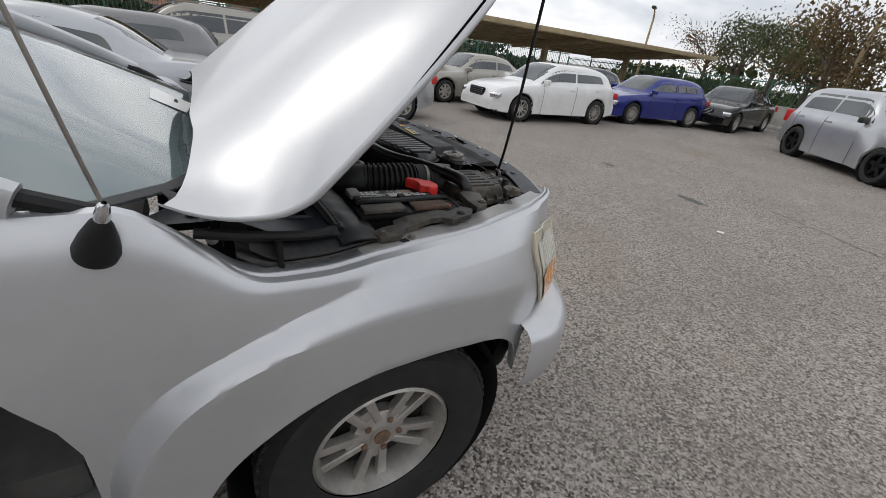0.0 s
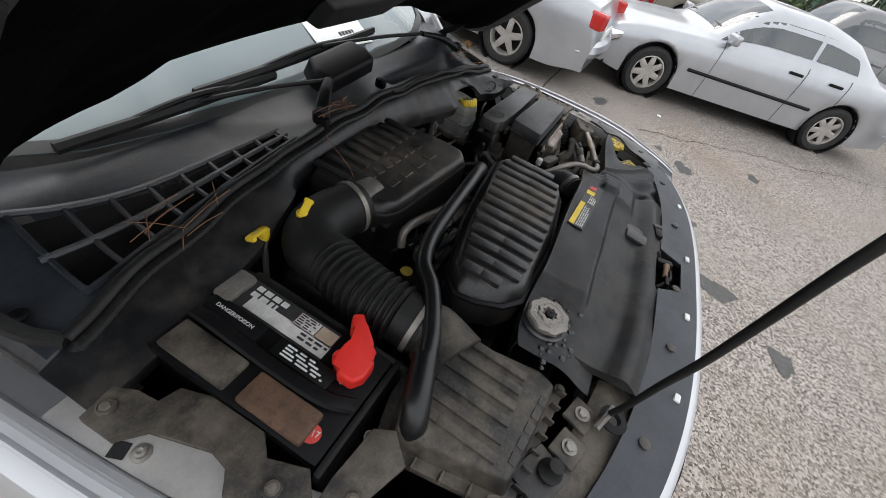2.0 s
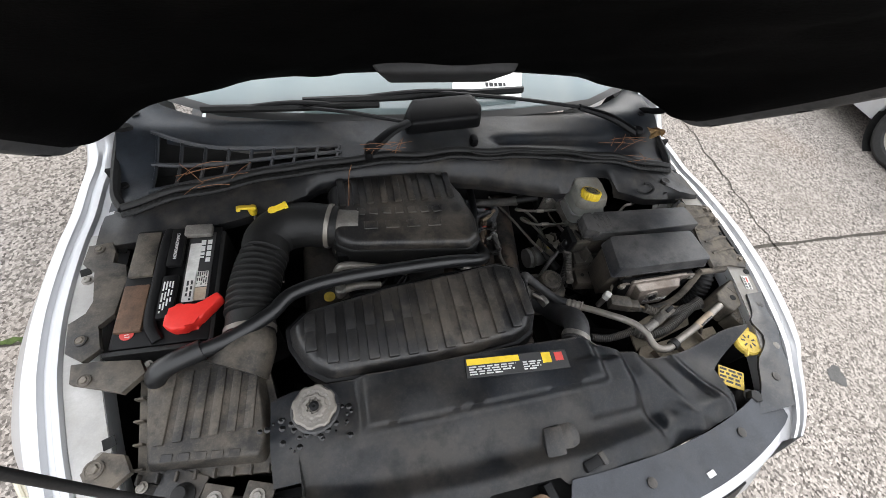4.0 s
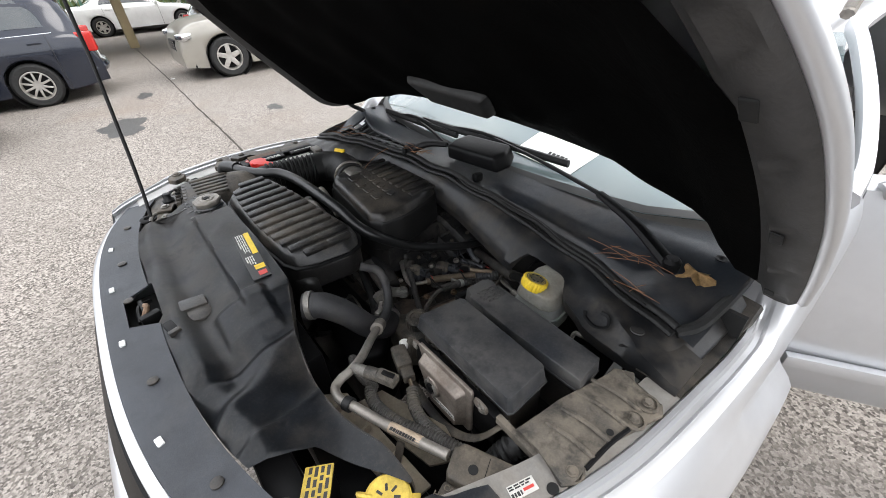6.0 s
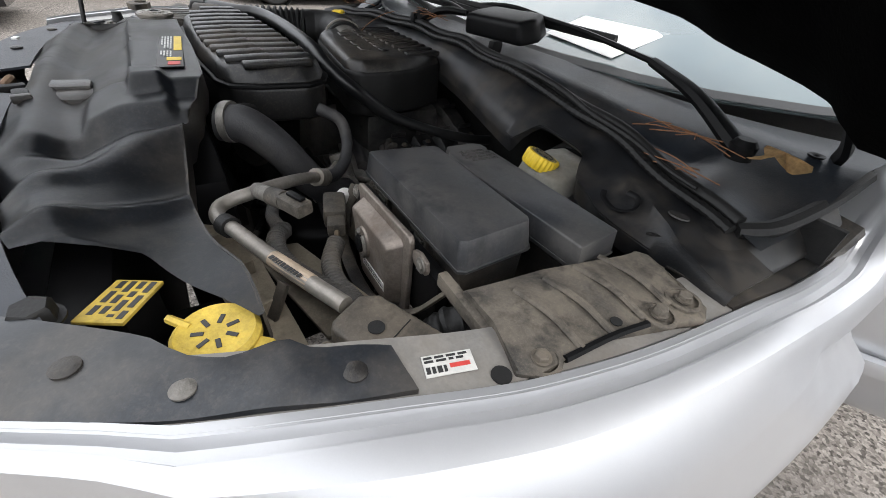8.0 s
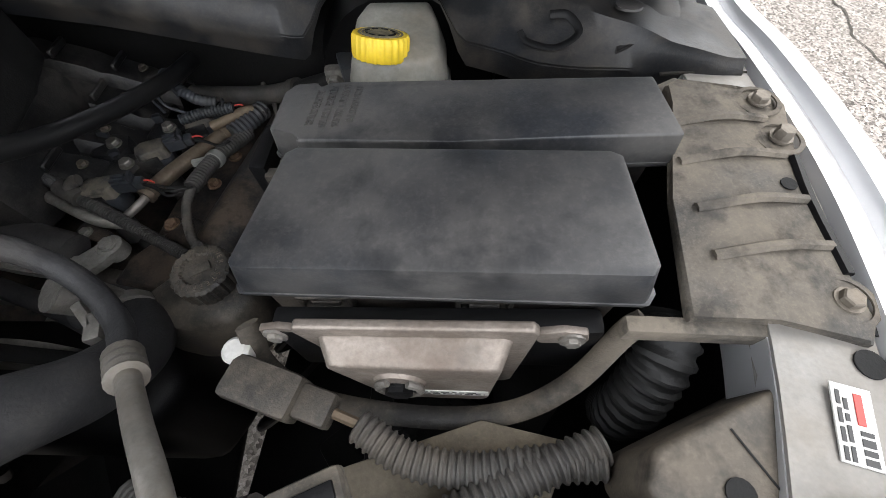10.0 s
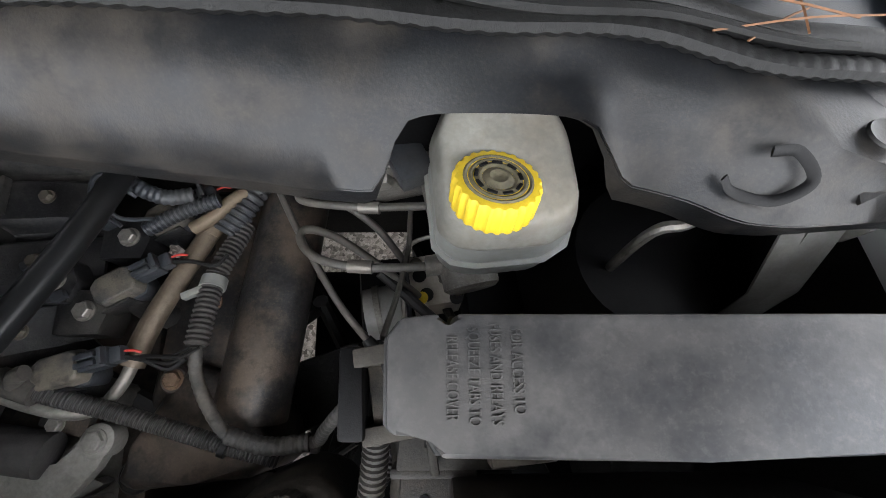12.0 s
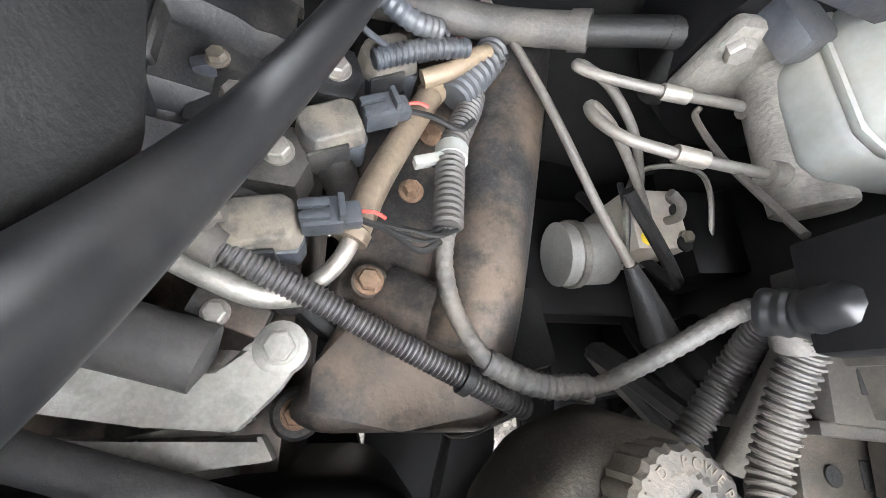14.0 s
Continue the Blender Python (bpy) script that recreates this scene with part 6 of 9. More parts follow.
# black scoop-shaped box put where a dark shape stands on the cowl
bm = prism([(-0.125, 0), (0.105, 0.0), (0.125, 0.05), (0.10, 0.10), (-0.10, 0.10), (-0.13, 0.05)], 0, 0.052, 0.014, seg=3, inset=0.012)
bm.transform(Matrix.Translation((0.070, 1.195, 1.140)) @ Euler((radians(14), radians(-3), radians(2))).to_matrix().to_4x4())
solo("scoop_cover", bm, PLASTIC_DARK, "glossy black rounded housing resting on the cowl", "cover")


def wiper(piv, joint, tip_arm, blade_a, blade_b, label):
    w = thing("wiper", piv, label, "wiper", "windscreen wipers")
    a = part("arm", tube([piv, V(*piv).lerp(V(*joint), 0.5) + V(0, 0, 0.012), joint], lambda f: lerp(0.019, 0.012, f), 8, 5, flat=0.7), PLASTIC_DARK, w)
    part("pivot_cap", lathe([(0.019, -0.01), (0.020, 0.012), (0.013, 0.020), (0, 0.020)], Matrix.Translation(piv), 20), PLASTIC_DARK, w)
    part("rod", tube([joint, V(*joint).lerp(V(*tip_arm), 0.5) + V(0, 0, 0.006), tip_arm], 0.0055, 6, 4), PLASTIC_DARK, w)
    part("blade", tube([blade_a, V(*blade_a).lerp(V(*blade_b), 0.5) + V(0, -0.01, 0.004), blade_b], 0.008, 6, 6, flat=1.5), RUBBER, w)
    part("blade_bridge", tube([V(*blade_a).lerp(V(*blade_b), 0.18), V(*blade_a).lerp(V(*blade_b), 0.5) + V(0, -0.012, 0.022), V(*blade_a).lerp(V(*blade_b), 0.82)], 0.006, 6, 5), PLASTIC_DARK, w)
    return w


wiper((0.735, 1.17, 1.125), (0.509, 1.225, 1.195), (0.06, 1.300, 1.205), (-0.335, 1.305, 1.180), (0.345, 1.320, 1.195), "black windscreen wiper across the driver's side")
wiper((-0.165, 1.12, 1.155), (-0.05, 1.19, 1.185), (-0.36, 1.290, 1.175), (-0.60, 1.300, 1.165), (-0.12, 1.295, 1.172), "black windscreen wiper on the passenger's side")

# paper on the dash
def glass_z(y):
    return 1.128 + (y - 1.262) * 0.408 + 0.010


pp = thing("paper_sheet", (0.25, 1.38, 1.21), "white paper sheet with writing against the windscreen", "paper")
part("sheet", sheet([[(0.115, 1.335, glass_z(1.335)), (0.35, 1.318, glass_z(1.318))], [(0.14, 1.44, glass_z(1.44)), (0.385, 1.45, glass_z(1.45))]], 0.001), PAPER, pp)
part("writing", bars([0.07, 0.06], (0.235, 1.375, glass_z(1.375) + 0.002), (1, -0.03, -0.02), (0.0, -1, -0.67), 0.014, 0.0035, 0.001, 0.012, 3), PRINT_BLACK, pp)["kind"] = "stuff"

# needles and a leaf
rnd = random.Random(11)
for cx, cy, cz, n, spread in ((0.66, 1.13, 1.125, 9, 0.09), (-0.12, 1.11, 1.165, 10, 0.08), (-0.55, 1.075, 1.135, 9, 0.14), (0.70, 1.06, 1.10, 4, 0.06)):
    bm = bmesh.new()
    for k in range(n):
        a = rnd.uniform(0, 6.28)
        L = rnd.uniform(0.05, 0.13)
        p = V(cx + rnd.uniform(-1, 1) * spread * 0.5, cy + rnd.uniform(-1, 1) * spread * 0.3, cz + rnd.uniform(0.0, 0.012))
        d = V(math.cos(a), 0.5 * math.sin(a), rnd.uniform(-0.05, 0.12)) * L
        tube([p - d * 0.5, p + V(0, 0, 0.004), p + d * 0.5], 0.0009, 4, 3, bm)
    solo("pine_needles", bm, NEEDLE, "dry brown pine needles lying on the cowl", "pine needles", "needle tufts", "stuff")
solo("pine_needle", tube([(-0.225, 1.06, 1.16), (-0.235, 1.03, 1.15), (-0.24, 0.985, 1.125), (-0.245, 0.96, 1.10)], 0.0011, 4, 5), NEEDLE, "long dry needle hanging over the seal", "pine needle")
bm = bmesh.new()
ring = []
for k in range(26):
    a = 2 * math.pi * k / 26
    r = 0.030 * (1 + 0.28 * math.cos(5 * a) + 0.1 * math.sin(9 * a))
    ring.append(bm.verts.new((0.793 + r * math.cos(a), 1.15 + 0.9 * r * math.sin(a), 1.140 + 0.008 * math.sin(3 * a))))
c = bm.verts.new((0.793, 1.15, 1.152))
for k in range(26):
    bm.faces.new((c, ring[k], ring[(k + 1) % 26]))
bmesh.ops.solidify(bm, geom=bm.faces[:], thickness=0.001)
solo("dry_leaf", bm, LEAF_DRY, "curled dry brown leaf lying on the cowl", "leaf", smooth=False)


# ---- front of the bay: beam, shroud, latch ----
def shroud_z(x, y):
    yf = fascia_y(x)
    ridge = 0.022 * math.exp(-((y - yf - 0.125) / 0.028) ** 2)
    body = 1.082 + 0.030 * smoothstep(yf + 0.15, yf + 0.24, y)
    block_ = 0.022 * smoothstep(-0.275, -0.255, x) * (1 - smoothstep(0.225, 0.25, x)) * smoothstep(0.407, 0.420, y)
    left = smoothstep(0.30, 0.42, x)
    body = lerp(body, 1.068 + 0.012 * math.sin((y - 0.2) * 26 + x * 9), left)
    fold = 0.012 * math.exp(-((x - 0.40 - (0.36 - y) * 0.5) / 0.022) ** 2) * smoothstep(0.22, 0.30, y)
    groove = -0.014 * math.exp(-((x - 0.325 + 0.10 * (y - 0.4)) / 0.013) ** 2) * smoothstep(0.27, 0.32, y)
    crease = 0.010 * math.exp(-((x - 0.485 - 0.35 * (0.40 - y)) / 0.012) ** 2) * smoothstep(0.24, 0.30, y)
    plateau = 0.012 * smoothstep(0.175, 0.19, x) * (1 - smoothstep(0.29, 0.31, x)) * smoothstep(0.345, 0.36, y) * (1 - smoothstep(0.455, 0.465, y))
    return body + ridge * (1 - 0.4 * left) + block_ + fold + groove + crease + plateau + 0.002 * math.sin(x * 31) * math.sin(y * 43)


def shroud():
    sh = thing("radiator_cover", (XC, 0.38, 1.05), "large black moulded plastic radiator cover, dusty and water-marked", "radiator cover")

    def back(x):
        return curve_at([(-0.43, 0.50), (-0.40, 0.51), (-0.33, 0.515), (-0.2, 0.512), (0.0, 0.516), (0.20, 0.512), (0.25, 0.495), (0.344, 0.464), (0.45, 0.450), (0.523, 0.456), (0.582, 0.468), (0.627, 0.480), (0.674, 0.484), (0.72, 0.484)], x)

    def front(x):
        opening = 0.400 + 0.52 * (x - 0.56)
        edge = lerp(fascia_y(x) + 0.088, max(fascia_y(x) + 0.088, opening), smoothstep(0.535, 0.562, x))
        return max(edge, lerp(edge, 0.268, smoothstep(-0.078, -0.060, x) * (1 - smoothstep(0.078, 0.096, x))))

    nx, ny = 150, 44
    bm = bmesh.new()
    xs = [lerp(-0.43, 0.712, i / nx) for i in range(nx + 1)]
    vs = []
    for x in xs:
        row = []
        f0, b0 = front(x), back(x)
        if x < -0.38:
            f0 = max(f0, 0.36)
        for k in range(ny + 1):
            y = lerp(f0, b0, k / ny)
            row.append(bm.verts.new((x, y, shroud_z(x, y))))
        vs.append(row)
    for i in range(nx):
        for k in range(ny):
            x = (xs[i] + xs[i + 1]) / 2
            y = (vs[i][k].co.y + vs[i + 1][k + 1].co.y) / 2
            if math.hypot(x + 0.351, y - 0.474) < 0.036:
                continue
            bm.faces.new((vs[i][k], vs[i + 1][k], vs[i + 1][k + 1], vs[i][k + 1]))
    bmesh.ops.solidify(bm, geom=bm.faces[:], thickness=0.004)
    part("cover", bm, SHEEN, sh, angle=60)
    lip = [(x, back(x) + 0.001, shroud_z(x, back(x))) for x in [lerp(-0.42, 0.710, k / 40) for k in range(41)]]
    part("rear_flange", sheet([[p for p in lip], [(p[0], p[1] + 0.002, p[2] - 0.03) for p in lip], [(p[0], p[1] - 0.004, p[2] - 0.06) for p in lip]], 0.003, shift=(0, -1, 0)), PLASTIC, sh)
    for cx, cy, rx, ry in ((-0.351, 0.474, 0.038, 0.038),):
        ring = [(cx + rx * math.cos(2 * math.pi * k / 28), cy + ry * math.sin(2 * math.pi * k / 28)) for k in range(29)]
        run = []
        for x, y in ring + [(9, 9)]:
            if x < 0.712 and front(x) < y < back(x) - 0.004:
                run.append((x, y, shroud_z(x, y) + 0.001))
            else:
                if len(run) > 3:
                    part("opening_rim", tube(run, 0.0065, 6, 2, flat=0.6), SHEEN, sh)
                run = []
    part("moulded_boss", lathe([(0.034, 0), (0.032, 0.008), (0.026, 0.012), (0, 0.013)], Matrix.Translation((0.118, 0.335, shroud_z(0.118, 0.335) - 0.004)), 28), PLASTIC, sh)
    part("moulded_wedge", prism([(-0.022, -0.03), (0.022, -0.03), (0.03, 0.03), (-0.01, 0.03)], 0, 0.018, 0.006, m=Matrix.Translation((0.085, 0.325, shroud_z(0.085, 0.325) - 0.006))), PLASTIC, sh)
    # warning label
    z = 1.1355
    lab = part("warning_label", rbox((0.054, 0.480, z), (0.222, 0.040, 0.0016), 0.0007, -4.5, 1), PRINT_BLACK, sh, "black warning label with a yellow band")
    m = Matrix.Translation((0.054, 0.480, z + 0.001)) @ Matrix.Rotation(radians(-4.5), 4, "Z")
    for nm, (x, y, w, h), mt in (("yellow_band", (-0.052, 0.0115, 0.112, 0.013), YELLOW), ("warning_sign", (0.064, 0.006, 0.020, 0.022), YELLOW), ("red_sign", (0.092, 0.006, 0.018, 0.018), PRINT_RED)):
        b = rbox((x, y, 0.0004), (w, h, 0.0008), 0.0003, 0, 1)
        b.transform(m)
        part(nm, b, mt, lab)
    for k, (x0, w) in enumerate(((-0.105, 0.10), (0.01, 0.040))):
        b = bars([w, w * 0.9, w * 0.95, w * 0.7], (x0, 0.002, 0.0002), (1, 0, 0), (0, -1, 0), 0.0026, 0.0022, 0.0008, 0.012, k)
        b.transform(m)
        part("small_print", b, PRINT_WHITE, lab)
    # water splashes by the filler cap
    r2 = random.Random(5)
    spl = bmesh.new()
    for k in range(34):
        a = r2.uniform(3.3, 6.2)
        d = 0.048 + abs(r2.gauss(0, 0.022))
        x, y = -0.351 + d * math.cos(a), 0.474 + d * math.sin(a) * 0.9
        r = r2.uniform(0.0018, 0.006)
        lathe([(r, 0.0), (r * 0.7, 0.0008), (0, 0.001)], Matrix.Translation((x, y, shroud_z(x, y) + 0.001)), 9, spl)
    part("splash", spl, WET, sh, "dark wet splash marks")["kind"] = "stuff"
    return sh


WET = material("wet_film", (0.008, 0.008, 0.008), 0.08, 0, 0.2, 30.0, 300.0, 0.0)
shroud()

cap = thing("filler_cap", (-0.351, 0.474, 1.10), "scalloped metal radiator cap with stamped lettering", "cap")
part("neck", lathe([(0.029, -0.04), (0.029, 0.010), (0.032, 0.012)], Matrix.Translation((-0.351, 0.474, 1.10)), 28), PLASTIC_DARK, cap)
part("skirt", lathe([(0.030, 0.006), (0.034, 0.008), (0.034, 0.022), (0.030, 0.026)], Matrix.Translation((-0.351, 0.474, 1.10)), 32), ALU_CLEAN, cap)
part("top", lathe([(0.032, 0.022), (0.0375, 0.024), (0.0375, 0.030), (0.034, 0.033), (0.021, 0.033), (0.018, 0.036), (0.012, 0.036), (0.010, 0.031), (0, 0.031)], Matrix.Translation((-0.351, 0.474, 1.10)), 48, cog=8, cog_d=0.0028), ALU_CLEAN, cap)
part("centre_pin", lathe([(0.0085, 0.031), (0.0085, 0.037), (0.004, 0.038), (0, 0.036)], Matrix.Translation((-0.351, 0.474, 1.10)), 16), PLASTIC_DARK, cap)
st = bmesh.new()
for k in range(20):
    a = 2 * math.pi * k / 20
    rbox((-0.351 + 0.0275 * math.cos(a), 0.474 + 0.0275 * math.sin(a), 1.1333), (0.006, 0.0035, 0.0010), 0.0003, math.degrees(a) + 90, 1, st)
part("stamped_letters", st, STEEL, cap)

la = thing("bonnet_latch", (0.02, 0.24, 1.05), "dark bonnet latch set in an opening of the front cover", "latch")
# near-black box added below the latch to keep the opening dark
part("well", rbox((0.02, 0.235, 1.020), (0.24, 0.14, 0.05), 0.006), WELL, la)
part("latch_plate", rbox((0.012, 0.236, 1.072), (0.070, 0.010, 0.030), 0.004, 6), PLASTIC_DARK, la)
part("latch_hook", tube([(0.03, 0.225, 1.055), (0.045, 0.235, 1.085), (0.03, 0.245, 1.095), (0.005, 0.240, 1.085)], 0.006, 8, 5), RUST, la)
part("latch_lever", tube([(-0.03, 0.25, 1.07), (0.0, 0.228, 1.083), (0.05, 0.222, 1.075)], 0.005, 6, 5), PLASTIC_DARK, la)
part("latch_guide", rbox((0.055, 0.245, 1.075), (0.018, 0.04, 0.035), 0.004, 12), PLASTIC_DARK, la)
part("sensor_plug", rbox((0.150, 0.276, 1.100), (0.042, 0.020, 0.016), 0.005, 12), PLASTIC_DARK, la)
part("plug_clip", rbox((0.172, 0.280, 1.104), (0.012, 0.024, 0.012), 0.003, 12), PLASTIC, la)

part("support_beam", sheet([[(x, y, z) for y, z in ((fascia_y(x) + 0.075, 1.03), (fascia_y(x) + 0.08, 1.060), (fascia_y(x) + 0.125, 1.066), (fascia_y(x) + 0.15, 1.058), (fascia_y(x) + 0.155, 1.02))] for x in [lerp(-0.64, -0.36, k / 12) for k in range(13)]]), PLASTIC_DUSTY, suv, "dusty radiator crossbeam")
for x, y, z in ((-0.458, 0.357, 1.072), (-0.526, 0.367, 1.076)):
    b = part("beam_bracket", rbox((x, y, z - 0.006), (0.05, 0.045, 0.008), 0.003, -20), PLASTIC_DUSTY, suv)
    part("bolt", hexbolt((x, y, z), 0.008, 0.007), STEEL, b)
b = part("rubber_stop", lathe([(0.018, 0), (0.019, 0.006), (0.013, 0.012), (0.011, 0.028), (0, 0.030)], Matrix.Translation((-0.575, 0.385, 1.070)), 20), RUBBER, suv)
b = part("rubber_stop", lathe([(0.018, 0), (0.019, 0.006), (0.013, 0.012), (0.011, 0.030), (0, 0.032)], Matrix.Translation((-0.628, 0.500, 1.040)), 20), RUBBER, suv)
part("beam_plate", rbox((-0.585, 0.395, 1.064), (0.075, 0.06, 0.008), 0.003, -25), PLASTIC, suv)
part("rod_pivot", tube([(-0.475, 0.335, 1.082), (-0.45, 0.325, 1.09), (-0.425, 0.315, 1.085)], 0.006, 8, 4), ALU, suv)
part("rod_socket", lathe([(0.022, 0), (0.024, 0.006), (0.012, 0.008), (0.010, 0.0)], Matrix.Translation((-0.447, 0.312, 1.082)), 20), WELL, suv)


# ---- right-hand side of the car: battery, air box ----
def battery():
    bt = thing("battery", (-0.645, 0.815, 0.885), "dusty black car battery with a worn label and red terminal cover", "battery")
    rz = -1.6
    m = Matrix.Translation((-0.645, 0.815, 0.0)) @ Matrix.Rotation(radians(rz), 4, "Z")

    def P(name, bm, mat, parent=None, label=""):
        bm.transform(m)
        return part(name, bm, mat, parent or bt, label)

    P("case", rbox((0, 0, 0.975), (0.178, 0.290, 0.175), 0.008), PLASTIC_DARK)
    P("lid", rbox((0, 0, 1.066), (0.184, 0.298, 0.022), 0.008), PLASTIC_DARK)
    P("cell_cover", rbox((-0.060, 0.075, 1.081), (0.050, 0.120, 0.012), 0.005), PLASTIC_DUSTY)
    P("cell_cover", rbox((-0.060, -0.062, 1.081), (0.050, 0.110, 0.012), 0.005), BROWNED, None, "brown-stained cell cover")
    P("handle", tube([(-0.018, 0.14, 1.082), (-0.020, 0.10, 1.088), (-0.022, 0.0, 1.086), (-0.020, -0.10, 1.088), (-0.002, -0.142, 1.080)], 0.012, 8, 6, flat=0.55), PLASTIC_DARK, None, "black webbing carry handle")
    for y in (0.085, -0.045):
        P("vent_cover", rbox((0.004, y, 1.086), (0.032, 0.105, 0.012), 0.006), PLASTIC_DARK)
    vb = bars([0.075, 0.07, 0.06, 0.05], (-0.006, -0.01, 1.0925), (0, -1, 0), (1, 0, 0), 0.0028, 0.0028, 0.0006, 0.016, 2)
    P("fine_print", vb, PRINT_WHITE)
    wd = lettering("DANGER/POISON", 0.009, Matrix.Translation((0.004, 0.085, 1.0922)) @ Matrix.Rotation(radians(-90), 4, "Z"))
    P("danger_text", wd, PRINT_WHITE)
    lb = P("label", rbox((0.052, 0.035, 1.0785), (0.056, 0.185, 0.0016), 0.0006, seg=1), PRINT_BLACK, None, "black and silver battery label")
    P("label_field", rbox((0.040, 0.020, 1.0796), (0.024, 0.155, 0.0010), 0.0003, seg=1), LABEL_WHITE, lb)
    P("label_field", rbox((0.062, -0.002, 1.0796), (0.026, 0.040, 0.0010), 0.0003, seg=1), LABEL_WHITE, lb)
    P("label_field", rbox((0.062, -0.040, 1.0796), (0.026, 0.032, 0.0010), 0.0003, seg=1), LABEL_TAN, lb)
    P("label_print", bars([0.062, 0.050], (0.074, 0.105, 1.0796), (0, -1, 0), (-1, 0, 0), 0.0095, 0.004, 0.0008, 0.011, 5), PRINT_WHITE, lb)
    P("label_print", bars([0.034, 0.030, 0.034, 0.028, 0.032], (0.073, 0.016, 1.0804), (0, -1, 0), (-1, 0, 0), 0.0022, 0.0022, 0.0004, 0.010, 6), PRINT_BLACK, lb)
    P("label_print", bars([0.050, 0.040], (0.046, -0.005, 1.0804), (0, -1, 0), (-1, 0, 0), 0.004, 0.004, 0.0004, 0.012, 7), PRINT_BLACK, lb)
    sk = P("date_disc", lathe([(0.013, 0), (0.013, 0.0012), (0, 0.0014)], Matrix.Translation((-0.062, -0.118, 1.0775)), 20), PRINT_RED, None, "round red date sticker")
    P("date", lettering("3/17", 0.012, Matrix.Translation((-0.062, -0.118, 1.0792)) @ Matrix.Rotation(radians(-75), 4, "Z")), PRINT_WHITE, sk)
    P("negative_post", lathe([(0.013, 0), (0.010, 0.018), (0, 0.018)], Matrix.Translation((0.055, 0.128, 1.077)), 16), ALU)
    P("negative_clamp", rbox((0.045, 0.128, 1.088), (0.06, 0.032, 0.016), 0.006), ALU)
    P("corroded_crust", lathe([(0.020, 0), (0.024, 0.004), (0.014, 0.010), (0, 0.011)], Matrix.Translation((0.040, -0.105, 1.076)), 14, cog=7, cog_d=0.004), CRUST, None, "green-white corrosion round the terminal")
    rc = bmesh.new()
    prism([(-0.042, -0.022), (-0.020, -0.036), (0.012, -0.036), (0.026, -0.018), (0.046, -0.012), (0.070, 0.022), (0.092, 0.046), (0.076, 0.064), (0.050, 0.048), (0.030, 0.022), (0.006, 0.026), (-0.004, 0.040), (-0.020, 0.040), (-0.026, 0.020), (-0.042, 0.010)], 1.078, 1.108, 0.008, rc, Matrix.Translation((0.046, -0.105, 0)) @ Matrix.Diagonal((0.8, 0.8, 1.0, 1.0)), 3)
    P("terminal_cover", rc, RED, None, "bright red positive terminal cover")
    P("side_sleeve", rbox((0.094, -0.02, 0.98), (0.012, 0.31, 0.19), 0.005), RUBBER, None, "black heat sleeve")
    P("front_sleeve", rbox((0.0, -0.156, 0.985), (0.20, 0.012, 0.185), 0.005), RUBBER)
    return bt


BROWNED = material("browned_plastic", (0.095, 0.052, 0.030), 0.7, 0, 0.4, 24.0, 300.0, 0.2, dust=0.3, dust_color=(0.13, 0.10, 0.07))
LABEL_TAN = material("tan_label", (0.42, 0.33, 0.24), 0.6, 0, 0.2, 40.0, 300.0, 0.02)
CRUST = material("corrosion", (0.40, 0.48, 0.40), 0.95, 0, 0.4, 60.0, 400.0, 0.8)
battery()


def slab_bracket(name, poly, z0, z1, mat, label, bolts, category="bracket", holes=()):
    th = thing(name, (sum(p[0] for p in poly) / len(poly), sum(p[1] for p in poly) / len(poly), z0), label, category, "bay brackets")
    part("plate", prism(poly, z0 - 0.004, z1, 0.0015, zf=lambda x, y: curve_at(SEAT_Z, y) - 1.065), mat, th)
    for x, y, r in bolts:
        dz = curve_at(SEAT_Z, y) - 1.065
        part("boss", lathe([(r * 1.9, -0.002), (r * 1.9, 0.003), (r * 1.45, 0.004), (r * 1.45, 0.002)], Matrix.Translation((x, y, z1 + dz)), 22), mat, th)
        part("bolt", hexbolt((x, y, z1 + dz + 0.001), r, r * 0.9), DULL_BOLT, th)
    for x, y, w in holes:
        part("square_hole", rbox((x, y, z1 + curve_at(SEAT_Z, y) - 1.065), (w, w, 0.0012), 0.0003, seg=1), WELL, th)
    return th


slab_bracket("wing_bracket", [(-0.836, 0.948), (-0.790, 0.954), (-0.777, 0.922), (-0.777, 0.890), (-0.749, 0.884), (-0.737, 0.840), (-0.740, 0.748), (-0.764, 0.724), (-0.746, 0.672), (-0.772, 0.648), (-0.806, 0.672), (-0.818, 0.738), (-0.792, 0.758), (-0.786, 0.788), (-0.806, 0.872), (-0.836, 0.896)], 1.060, 1.070, PLASTIC_DUSTY,
             "dusty dark bracket between battery and wing rail", [(-0.812, 0.934, 0.0062), (-0.785, 0.695, 0.0062)])
slab_bracket("airbox_bracket", [(-0.784, 0.642), (-0.744, 0.642), (-0.668, 0.632), (-0.655, 0.604), (-0.688, 0.571), (-0.735, 0.590), (-0.777, 0.604)], 1.066, 1.078, PLASTIC_DUSTY,
             "stamped dusty bracket bolted to the wing rail", [(-0.753, 0.606, 0.0062)])
slab_bracket("corner_bracket", [(-0.722, 0.444), (-0.695, 0.472), (-0.662, 0.462), (-0.648, 0.432), (-0.675, 0.412), (-0.710, 0.422)], 1.068, 1.080, PLASTIC_DUSTY,
             "small dusty corner bracket with a rusty bolt", [(-0.702, 0.447, 0.008)])
for x, y in ((-0.836, 0.885), (-0.706, 0.495)):
    part("rail_hole", rbox((x, y, curve_at(RAIL_Z, y) + 0.0045), (0.020, 0.020, 0.0016), 0.0004, 20, 1), WELL, suv)
